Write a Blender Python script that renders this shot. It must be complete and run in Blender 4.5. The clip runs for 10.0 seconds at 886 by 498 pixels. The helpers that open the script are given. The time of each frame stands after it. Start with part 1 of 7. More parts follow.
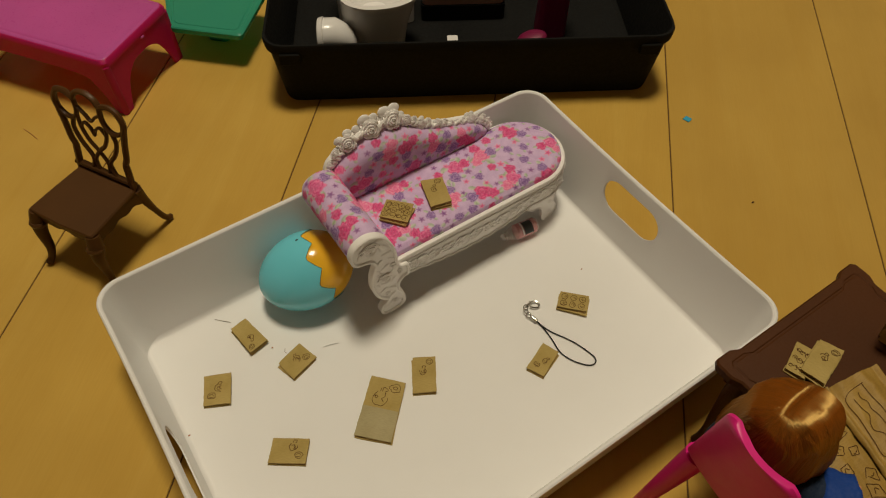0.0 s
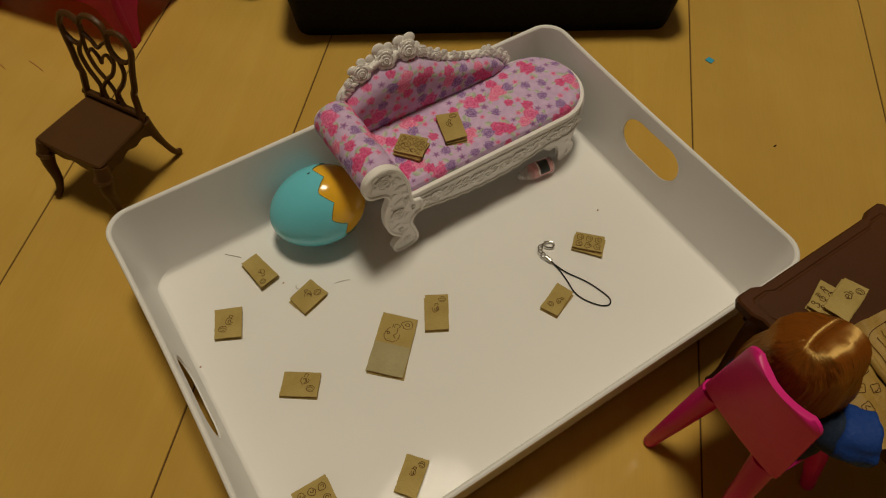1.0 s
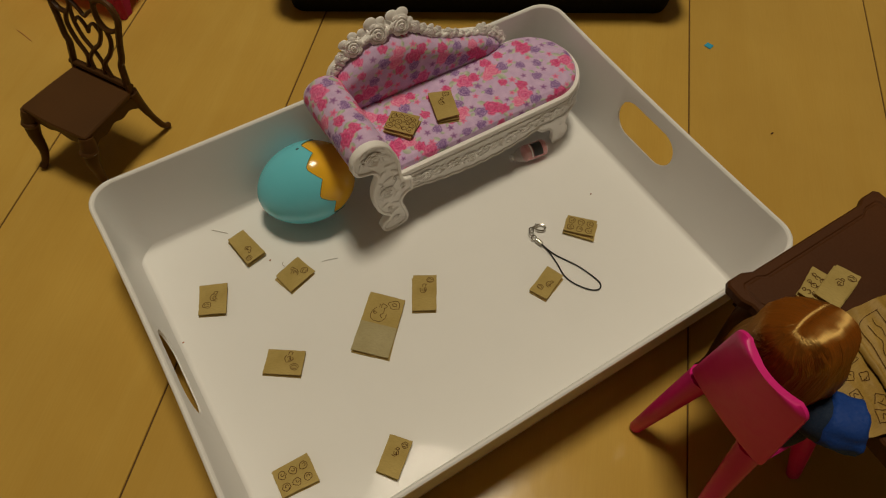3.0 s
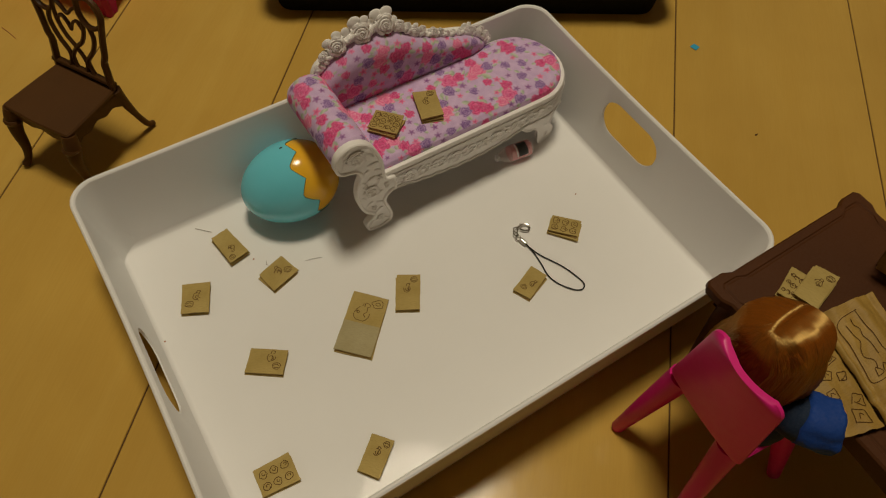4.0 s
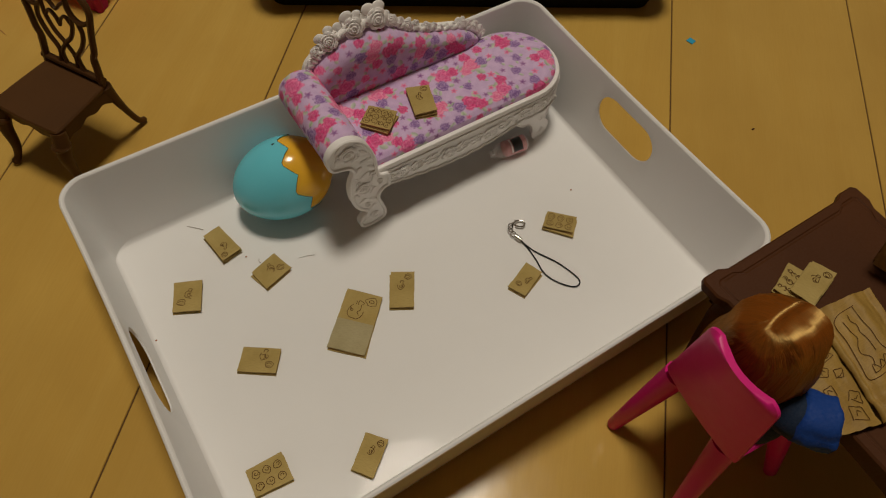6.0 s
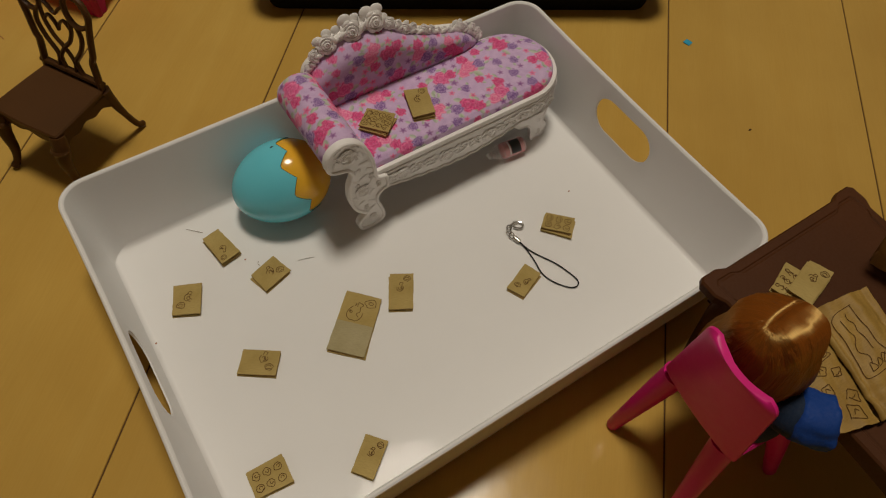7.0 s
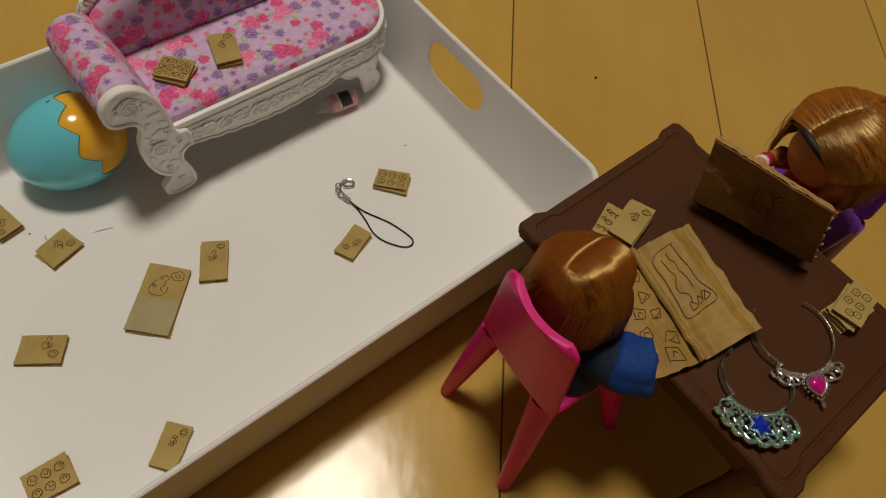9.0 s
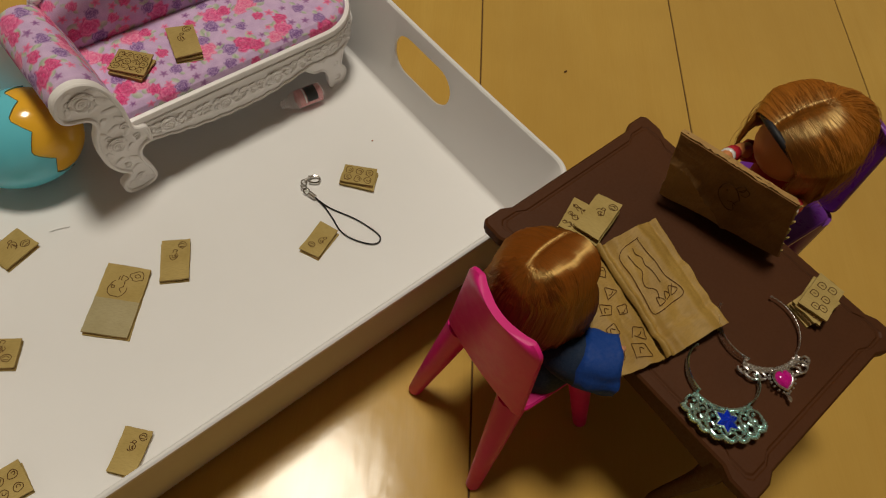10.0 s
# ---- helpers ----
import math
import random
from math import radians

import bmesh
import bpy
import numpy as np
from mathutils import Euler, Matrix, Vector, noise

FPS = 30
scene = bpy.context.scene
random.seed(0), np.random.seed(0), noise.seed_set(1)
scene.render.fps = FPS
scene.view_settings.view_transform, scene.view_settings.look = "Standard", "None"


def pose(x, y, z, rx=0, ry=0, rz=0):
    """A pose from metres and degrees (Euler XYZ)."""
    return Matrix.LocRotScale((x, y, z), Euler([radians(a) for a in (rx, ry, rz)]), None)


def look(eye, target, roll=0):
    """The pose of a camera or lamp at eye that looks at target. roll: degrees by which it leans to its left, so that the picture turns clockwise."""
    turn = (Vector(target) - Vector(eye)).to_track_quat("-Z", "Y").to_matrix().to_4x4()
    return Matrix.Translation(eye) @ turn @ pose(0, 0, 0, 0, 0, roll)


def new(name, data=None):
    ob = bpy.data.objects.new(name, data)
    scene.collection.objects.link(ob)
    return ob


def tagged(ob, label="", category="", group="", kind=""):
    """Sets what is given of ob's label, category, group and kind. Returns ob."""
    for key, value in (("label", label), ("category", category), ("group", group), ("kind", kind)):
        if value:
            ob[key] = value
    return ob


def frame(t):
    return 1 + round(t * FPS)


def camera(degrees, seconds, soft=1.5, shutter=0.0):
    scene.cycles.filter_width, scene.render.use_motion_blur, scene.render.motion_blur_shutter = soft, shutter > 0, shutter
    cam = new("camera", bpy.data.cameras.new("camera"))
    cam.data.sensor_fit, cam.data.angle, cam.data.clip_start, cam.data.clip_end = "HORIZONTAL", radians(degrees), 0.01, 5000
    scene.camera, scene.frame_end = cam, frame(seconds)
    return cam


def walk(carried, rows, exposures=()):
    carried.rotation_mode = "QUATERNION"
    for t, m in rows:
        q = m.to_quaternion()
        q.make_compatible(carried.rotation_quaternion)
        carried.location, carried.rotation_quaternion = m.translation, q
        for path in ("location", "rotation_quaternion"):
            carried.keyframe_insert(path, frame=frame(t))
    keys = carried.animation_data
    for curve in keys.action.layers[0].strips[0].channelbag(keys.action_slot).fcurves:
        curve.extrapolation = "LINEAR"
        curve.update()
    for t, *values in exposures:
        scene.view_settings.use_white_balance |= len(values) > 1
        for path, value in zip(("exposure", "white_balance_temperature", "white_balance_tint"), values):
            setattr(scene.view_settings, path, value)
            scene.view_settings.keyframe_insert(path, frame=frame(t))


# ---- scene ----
cam = camera(65.0, 10.0, soft=1.15)
PATH = [
    (0, (0.037, -0.088, 0.414), (0.714, 0.883, -1.198), 1.1),
    (0.2, (0.033, -0.087, 0.411), (0.681, 0.863, -1.226), 0.8),
    (0.5, (0.026, -0.088, 0.4), (0.652, 0.834, -1.261), 1.1),
    (1, (0.029, -0.091, 0.399), (0.639, 0.808, -1.281), 1.4),
    (1.5, (0.032, -0.094, 0.396), (0.629, 0.793, -1.294), 1.6),
    (2, (0.032, -0.096, 0.395), (0.625, 0.788, -1.299), 1.9),
    (3.5, (0.035, -0.095, 0.39), (0.645, 0.772, -1.306), 3.6),
    (4, (0.038, -0.099, 0.391), (0.655, 0.765, -1.304), 4.0),
    (4.5, (0.038, -0.1, 0.393), (0.661, 0.759, -1.302), 4.3),
    (5, (0.04, -0.099, 0.391), (0.662, 0.757, -1.306), 4.4),
    (5.5, (0.042, -0.098, 0.387), (0.663, 0.753, -1.313), 4.4),
    (6.8, (0.041, -0.098, 0.391), (0.649, 0.755, -1.313), 3.5),
    (7, (0.041, -0.099, 0.389), (0.663, 0.756, -1.308), 3.9),
    (7.5, (0.045, -0.101, 0.388), (0.697, 0.73, -1.31), 5.2),
    (7.8, (0.056, -0.103, 0.381), (0.730, 0.702, -1.322), 6.3),
    (8, (0.066, -0.11, 0.377), (0.761, 0.683, -1.323), 7.0),
    (8.2, (0.070, -0.113, 0.368), (0.796, 0.655, -1.330), 8.6),
    (8.5, (0.079, -0.122, 0.36), (0.833, 0.62, -1.338), 9.9),
    (9, (0.09, -0.126, 0.354), (0.886, 0.557, -1.349), 12.4),
    (9.5, (0.097, -0.127, 0.353), (0.917, 0.526, -1.35), 13.8),
    (10, (0.098, -0.128, 0.35), (0.932, 0.51, -1.352), 14.6),
]
walk(cam, [(t, look(eye, target, roll)) for t, eye, target, roll in PATH],
     exposures=[(0, 0.0, 6620, 10), (0.5, -0.15, 6620, 10), (1.0, -0.26, 6620, 10), (4.5, -0.28, 6620, 10), (5.0, -0.28, 6150, 14), (7.5, -0.28, 6050, 15), (8.5, -0.17, 6000, 15), (10, 0.02, 6000, 14)])

# ---------------------------------------------------------------- light
world = bpy.data.worlds.new("world")
world.use_nodes = True
world.node_tree.nodes["Background"].inputs[0].default_value = (0.9, 0.85, 0.75, 1)
world.node_tree.nodes["Background"].inputs[1].default_value = 0.005
scene.world = world
LAMP = (0.345, 0.375, 2.28)
lamp_data = bpy.data.lights.new("ceiling_lamp_light", "AREA")
lamp_data.shape, lamp_data.size = "DISK", 0.42
lamp_data.energy = 29.5
lamp_data.color = (1.0, 0.90, 0.68)
lamp_ob = new("ceiling_lamp_light", lamp_data)
lamp_ob.matrix_basis = pose(LAMP[0], LAMP[1], LAMP[2] - 0.012)
scene.view_settings.exposure = 0.0


# ---------------------------------------------------------------- geometry
def V(*a):
    return Vector(a)


def loft(bm, loops, cap0=True, cap1=True, mi=0, closed=True):
    rows = [[bm.verts.new(p) for p in lp] for lp in loops]
    n = len(rows[0])
    faces = []
    for a, b in zip(rows, rows[1:]):
        for i in range(n if closed else n - 1):
            j = (i + 1) % n
            faces.append(bm.faces.new((a[i], a[j], b[j], b[i])))
    if closed and cap0:
        faces.append(bm.faces.new(rows[0][::-1]))
    if closed and cap1:
        faces.append(bm.faces.new(rows[-1]))
    for f in faces:
        f.material_index = mi
    return rows


def tube(bm, pts, r, n=8, closed=False, mi=0, flat=1.0, up=None):
    """A round (or flattened) bar along points."""
    pts = [Vector(p) for p in pts]
    m = len(pts)
    rad = list(r) if hasattr(r, "__len__") else [r] * m
    tang = []
    for i in range(m):
        a = pts[(i - 1) % m] if closed or i else pts[i]
        b = pts[(i + 1) % m] if closed or i < m - 1 else pts[i]
        d = b - a
        tang.append(d.normalized() if d.length > 1e-9 else Vector((0, 0, 1)))
    ref = Vector(up) if up else (Vector((0, 0, 1)) if abs(tang[0].z) < 0.9 else Vector((1, 0, 0)))
    s = tang[0].cross(ref).normalized()
    rows = []
    for i in range(m):
        if up:
            s = tang[i].cross(ref)
            s = s.normalized() if s.length > 1e-6 else Vector((1, 0, 0))
        else:
            s = (s - tang[i] * s.dot(tang[i])).normalized()
        b = s.cross(tang[i])
        rows.append([bm.verts.new(pts[i] + (s * math.cos(a) + b * (math.sin(a) * flat)) * rad[i]) for a in (2 * math.pi * k / n for k in range(n))])
    way = bm.verts.layers.float_vector.get("strand_dir")
    if way:
        for ring, d in zip(rows, tang):
            for q in ring:
                q[way] = d
    seq = rows + ([rows[0]] if closed else [])
    for a, b in zip(seq, seq[1:]):
        for i in range(n):
            f = bm.faces.new((a[i], b[i], b[(i + 1) % n], a[(i + 1) % n]))
            f.material_index = mi
    if not closed:
        bm.faces.new(rows[0]).material_index = mi
        bm.faces.new(rows[-1][::-1]).material_index = mi


def ball(bm, c, rad, mi=0, u=14, v=9, m=None):
    rad = (rad,) * 3 if not hasattr(rad, "__len__") else rad
    m = m or Matrix()
    c = Vector(c)
    loops = []
    for i in range(1, v):
        th = math.pi * i / v
        loops.append([c + m @ Vector((rad[0] * math.sin(th) * math.cos(2 * math.pi * k / u), rad[1] * math.sin(th) * math.sin(2 * math.pi * k / u), -rad[2] * math.cos(th))) for k in range(u)])
    loft(bm, loops, True, True, mi)


def rrect(hx, hy, r, z, n=6, cx=0.0, cy=0.0):
    out = []
    for qx, qy, a0 in ((1, 1, 0), (-1, 1, 90), (-1, -1, 180), (1, -1, 270)):
        for k in range(n + 1):
            a = radians(a0 + 90 * k / n)
            out.append(Vector((cx + qx * (hx - r) + r * math.cos(a), cy + qy * (hy - r) + r * math.sin(a), z)))
    return out


def inset(pts, d):
    n = len(pts)
    out = []
    for i in range(n):
        a, b, c = Vector(pts[i - 1]).to_2d(), Vector(pts[i]).to_2d(), Vector(pts[(i + 1) % n]).to_2d()
        e1, e2 = (b - a), (c - b)
        n1, n2 = Vector((-e1.y, e1.x)), Vector((-e2.y, e2.x))
        if n1.length < 1e-12 or n2.length < 1e-12:
            out.append(b)
            continue
        n1.normalize(), n2.normalize()
        nn = n1 + n2
        nn = nn / max(0.35, nn.length_squared / 2) if nn.length > 1e-6 else n1
        out.append(b + nn * d)
    return out


def slab(bm, outline, z0, z1, bev=0.0005, m=None, mi=0):
    """A plate with a softened edge from an outline that runs counter-clockwise."""
    m = m or Matrix()
    o2 = [Vector(p).to_2d() for p in outline]
    ins = inset(o2, bev)
    up = lambda q, z: [m @ Vector((p.x, p.y, z)) for p in q]
    loft(bm, [up(ins, z0), up(o2, z0 + bev), up(o2, z1 - bev), up(ins, z1)], True, True, mi)


def spline(pts, n=8, closed=False):
    """Catmull-Rom points through pts."""
    pts = [Vector(p) for p in pts]
    m = len(pts)
    out = []
    for i in range(m if closed else m - 1):
        p = [pts[(i + k) % m] if closed else pts[min(max(i + k, 0), m - 1)] for k in (-1, 0, 1, 2)]
        for s in range(n):
            t = s / n
            out.append(0.5 * (2 * p[1] + (p[2] - p[0]) * t + (2 * p[0] - 5 * p[1] + 4 * p[2] - p[3]) * t * t + (3 * p[1] - p[0] - 3 * p[2] + p[3]) * t ** 3))
    if not closed:
        out.append(pts[-1])
    return out


def finish(me, mats, angle=38):
    for mt in mats if isinstance(mats, (list, tuple)) else [mats]:
        me.materials.append(mt)
    me.shade_smooth()
    me.set_sharp_from_angle(angle=radians(angle))


def root_of(ob):
    while ob.parent:
        ob = ob.parent
    return ob


def part(name, bm, material, parent, label="", angle=38):
    """One mesh part, given in world coordinates, under its thing."""
    me = bpy.data.meshes.new(name)
    bmesh.ops.recalc_face_normals(bm, faces=bm.faces)
    bm.to_mesh(me)
    bm.free()
    finish(me, material, angle)
    me.transform(root_of(parent).matrix_basis.inverted())
    ob = new(name, me)
    ob.parent = parent
    return tagged(ob, label)


def thing(name, at, label, category, group="", kind=""):
    ob = new(name)
    ob.empty_display_size = 0.01
    ob.matrix_basis = at if isinstance(at, Matrix) else pose(*at)
    return tagged(ob, label, category, group, kind)


def solid(name, bm, material, label, category, group="", kind="", angle=38):
    """A thing that is one mesh, in world coordinates."""
    me = bpy.data.meshes.new(name)
    bmesh.ops.recalc_face_normals(bm, faces=bm.faces)
    bm.to_mesh(me)
    bm.free()
    finish(me, material, angle)
    return tagged(new(name, me), label, category, group, kind)


# ---------------------------------------------------------------- materials
def material(name, rough=0.5, colour=(0.8, 0.8, 0.8), metal=0.0, spec=0.5, coat=0.0, coat_rough=0.1, transmission=0.0, ior=1.45):
    mt = bpy.data.materials.new(name)
    mt.use_nodes = True
    b = mt.node_tree.nodes["Principled BSDF"]
    b.inputs["Base Color"].default_value = (*colour, 1)
    b.inputs["Roughness"].default_value = rough
    b.inputs["Metallic"].default_value = metal
    b.inputs["Specular IOR Level"].default_value = spec
    b.inputs["Coat Weight"].default_value = coat
    b.inputs["Coat Roughness"].default_value = coat_rough
    b.inputs["Transmission Weight"].default_value = transmission
    b.inputs["IOR"].default_value = ior
    return mt, mt.node_tree, b


def node(nt, kind, **values):
    n = nt.nodes.new(kind)
    for k, v in values.items():
        n.inputs[k].default_value = v
    return n


def link(nt, a, b):
    nt.links.new(a, b)


def coords(nt, which="Object", scale=(1, 1, 1)):
    tc = nt.nodes.new("ShaderNodeTexCoord")
    mp = nt.nodes.new("ShaderNodeMapping")
    mp.inputs["Scale"].default_value = scale
    link(nt, tc.outputs[which], mp.inputs["Vector"])
    return mp.outputs["Vector"]


def noise_tex(nt, vec, scale, detail=4, rough=0.55, distort=0.0):
    n = nt.nodes.new("ShaderNodeTexNoise")
    n.inputs["Scale"].default_value, n.inputs["Detail"].default_value = scale, detail
    n.inputs["Roughness"].default_value, n.inputs["Distortion"].default_value = rough, distort
    link(nt, vec, n.inputs["Vector"])
    return n.outputs["Fac"]


def ramp(nt, fac, stops):
    r = nt.nodes.new("ShaderNodeValToRGB")
    el = r.color_ramp.elements
    while len(el) < len(stops):
        el.new(0.5)
    for e, (p, c) in zip(el, stops):
        e.position = p
        e.color = (*c, 1) if hasattr(c, "__len__") else (c, c, c, 1)
    link(nt, fac, r.inputs["Fac"])
    return r.outputs["Color"]


def mix(nt, fac, a, b, mode="MIX"):
    n = nt.nodes.new("ShaderNodeMix")
    n.data_type, n.blend_type = "RGBA", mode
    for sock, v in ((n.inputs[0], fac), (n.inputs[6], a), (n.inputs[7], b)):
        if hasattr(v, "is_linked"):
            link(nt, v, sock)
        elif hasattr(v, "__len__"):
            sock.default_value = (*v, 1)
        else:
            sock.default_value = v
    return n.outputs[2]


def maths(nt, op, a, b=None):
    n = nt.nodes.new("ShaderNodeMath")
    n.operation = op
    for sock, v in zip(n.inputs, (a, b)):
        if v is None:
            continue
        if hasattr(v, "is_linked"):
            link(nt, v, sock)
        else:
            sock.default_value = v
    return n.outputs[0]


def bump(nt, b, height, strength, dist=0.001):
    n = nt.nodes.new("ShaderNodeBump")
    n.inputs["Strength"].default_value, n.inputs["Distance"].default_value = strength, dist
    link(nt, height, n.inputs["Height"])
    link(nt, n.outputs["Normal"], b.inputs["Normal"])


def plastic(name, colour, rough=0.3, vary=0.06, bump_amt=0.08, scale=300, coat=0.0):
    mt, nt, b = material(name, rough, colour, coat=coat)
    v = coords(nt)
    big = noise_tex(nt, v, 18, 3)
    fine = noise_tex(nt, v, scale, 3)
    dark = tuple(c * (1 - vary * 2) for c in colour)
    lite = tuple(min(1, c * (1 + vary)) for c in colour)
    link(nt, ramp(nt, big, [(0.3, dark), (0.7, lite)]), b.inputs["Base Color"])
    link(nt, ramp(nt, fine, [(0.3, rough * 0.85), (0.75, min(1, rough * 1.25))]), b.inputs["Roughness"])
    bump(nt, b, fine, bump_amt, 0.0004)
    return mt


def make_floor_wood():
    mt, nt, b = material("oiled_floor_wood", 0.28)
    info = nt.nodes.new("ShaderNodeObjectInfo")
    shift = nt.nodes.new("ShaderNodeVectorMath")
    shift.operation = "ADD"
    tc = nt.nodes.new("ShaderNodeTexCoord")
    comb = nt.nodes.new("ShaderNodeCombineXYZ")
    link(nt, maths(nt, "MULTIPLY", info.outputs["Random"], 37.0), comb.inputs[0])
    link(nt, maths(nt, "MULTIPLY", info.outputs["Random"], 11.0), comb.inputs[1])
    link(nt, tc.outputs["Object"], shift.inputs[0])
    link(nt, comb.outputs[0], shift.inputs[1])
    sc = nt.nodes.new("ShaderNodeMapping")
    sc.inputs["Scale"].default_value = (1.2, 14, 1)
    link(nt, shift.outputs[0], sc.inputs["Vector"])
    grain = noise_tex(nt, sc.outputs[0], 3.0, 6, 0.6, 0.6)
    sc2 = nt.nodes.new("ShaderNodeMapping")
    sc2.inputs["Scale"].default_value = (8, 160, 1)
    link(nt, shift.outputs[0], sc2.inputs["Vector"])
    pores = noise_tex(nt, sc2.outputs[0], 6.0, 3, 0.6)
    blot = noise_tex(nt, shift.outputs[0], 9, 3, 0.5)
    c = ramp(nt, grain, [(0.22, (0.550, 0.334, 0.066)), (0.5, (0.575, 0.358, 0.076)), (0.8, (0.600, 0.382, 0.087))])
    c = mix(nt, ramp(nt, pores, [(0.38, 0.07), (0.6, 0.0)]), c, (0.31, 0.165, 0.035))
    c = mix(nt, ramp(nt, blot, [(0.35, 0.26), (0.65, 0.0)]), c, (0.36, 0.205, 0.042))
    c = mix(nt, maths(nt, "MULTIPLY", info.outputs["Random"], 0.25), c, (0.38, 0.22, 0.048))
    link(nt, c, b.inputs["Base Color"])
    link(nt, ramp(nt, blot, [(0.3, 0.125), (0.7, 0.185)]), b.inputs["Roughness"])
    b.inputs["Specular IOR Level"].default_value = 0.34
    wavy = noise_tex(nt, shift.outputs[0], 60, 2, 0.5)
    # a few small dents in the varnish
    pit = node(nt, "ShaderNodeTexVoronoi", Scale=34.0)
    link(nt, shift.outputs[0], pit.inputs["Vector"])
    dents = ramp(nt, maths(nt, "ADD", pit.outputs["Distance"], maths(nt, "MULTIPLY", noise_tex(nt, shift.outputs[0], 23, 1), 0.5)), [(0.26, 0.0), (0.34, 1.0)])
    rough = maths(nt, "ADD", maths(nt, "MULTIPLY", pores, 0.09), maths(nt, "ADD", maths(nt, "MULTIPLY", wavy, 0.9), maths(nt, "MULTIPLY", dents, 0.5)))
    bump(nt, b, rough, 0.18, 0.0008)
    return mt


def make_floral():
    """Lilac cotton; the printed roses come from the mesh attribute "print"."""
    mt, nt, b = material("floral_cloth", 0.86, spec=0.3)
    at = nt.nodes.new("ShaderNodeAttribute")
    at.attribute_name = "print"
    v = coords(nt)
    mottle = noise_tex(nt, v, 420, 3, 0.6)
    thread = noise_tex(nt, coords(nt, "Object", (1, 2.2, 1)), 1500, 3, 0.7)
    c = mix(nt, ramp(nt, mottle, [(0.35, 0.16), (0.65, 0.0)]), at.outputs["Color"], (0.80, 0.66, 0.82))
    c = mix(nt, ramp(nt, thread, [(0.35, 0.22), (0.65, 0.0)]), c, (0.30, 0.20, 0.32))
    link(nt, c, b.inputs["Base Color"])
    b.inputs["Sheen Weight"].default_value = 0.06
    bump(nt, b, maths(nt, "ADD", noise_tex(nt, v, 2600, 2), maths(nt, "MULTIPLY", noise_tex(nt, v, 70, 2), 2.5)), 0.22, 0.0004)
    return mt


def make_kraft(name, a, bcol, crease=0.0):
    mt, nt, b = material(name, 0.82, spec=0.25)
    v = coords(nt)
    fib = noise_tex(nt, coords(nt, "Object", (1, 5, 1)), 420, 4, 0.65)
    blot = noise_tex(nt, v, 60, 3)
    c = ramp(nt, blot, [(0.3, a), (0.7, bcol)])
    c = mix(nt, ramp(nt, fib, [(0.45, 0.0), (0.7, 0.35)]), c, tuple(x * 0.62 for x in a))
    link(nt, c, b.inputs["Base Color"])
    if crease:
        fold = noise_tex(nt, v, 75, 3, 0.5, 1.2)
        ridge = maths(nt, "ABSOLUTE", maths(nt, "SUBTRACT", fold, 0.5))
        bump(nt, b, maths(nt, "ADD", maths(nt, "MULTIPLY", fib, 0.06), maths(nt, "MULTIPLY", ridge, crease)), 0.7, 0.002)
    else:
        bump(nt, b, fib, 0.25, 0.0003)
    return mt


def make_hair(name, dark, lite, shine, rough):
    """Doll hair: the gloss runs across the strands, whose way the mesh attribute "strand_dir" gives."""
    mt, nt, b = material(name, rough, spec=1.0, ior=2.1)
    b.inputs["Specular Tint"].default_value = (*shine, 1)
    b.inputs["Anisotropic"].default_value = 0.95
    b.inputs["Anisotropic Rotation"].default_value = 0.25
    at = nt.nodes.new("ShaderNodeAttribute")
    at.attribute_name = "strand_dir"
    link(nt, at.outputs["Vector"], b.inputs["Tangent"])
    geo = nt.nodes.new("ShaderNodeNewGeometry")
    link(nt, ramp(nt, geo.outputs["Random Per Island"], [(0.0, dark), (0.6, lite), (1.0, tuple(c * 1.15 for c in lite))]), b.inputs["Base Color"])
    return mt


M_FLOOR = make_floor_wood()
M_FLORAL = make_floral()
M_KRAFT = make_kraft("kraft_card", (0.375, 0.268, 0.082), (0.455, 0.335, 0.118))
M_PEEL = make_kraft("peeled_card", (0.36, 0.30, 0.155), (0.42, 0.355, 0.20))
M_PAPER = make_kraft("kraft_paper", (0.30, 0.176, 0.034), (0.40, 0.245, 0.052), 0.35)
_pb = M_PAPER.node_tree.nodes["Principled BSDF"]
_pb.inputs["Roughness"].default_value, _pb.inputs["Specular IOR Level"].default_value = 0.58, 0.4
M_CORR = make_kraft("brown_corrugated_card", (0.35, 0.20, 0.065), (0.46, 0.28, 0.10), 1.2)
M_FACE = make_kraft("dark_card_facing", (0.175, 0.088, 0.027), (0.30, 0.16, 0.053), 0.9)
M_TRAY = plastic("white_melamine", (0.80, 0.785, 0.775), 0.21, 0.008, 0.004, 25)
M_TRAY.node_tree.nodes["Principled BSDF"].inputs["Specular IOR Level"].default_value = 0.0
_nt = M_TRAY.node_tree
# a thin, clear gloss that grows at a slant
_mix, _gloss, _lay = _nt.nodes.new("ShaderNodeMixShader"), _nt.nodes.new("ShaderNodeBsdfGlossy"), _nt.nodes.new("ShaderNodeLayerWeight")
_gloss.inputs["Roughness"].default_value = 0.06
_gloss.inputs["Color"].default_value = (1, 1, 1, 1)
_lay.inputs["Blend"].default_value = 0.5
link(_nt, maths(_nt, "ADD", maths(_nt, "MULTIPLY", maths(_nt, "POWER", _lay.outputs["Facing"], 2.6), 0.30), 0.0030), _mix.inputs[0])
link(_nt, _nt.nodes["Principled BSDF"].outputs[0], _mix.inputs[1])
link(_nt, _gloss.outputs[0], _mix.inputs[2])
link(_nt, _mix.outputs[0], _nt.nodes["Material Output"].inputs["Surface"])
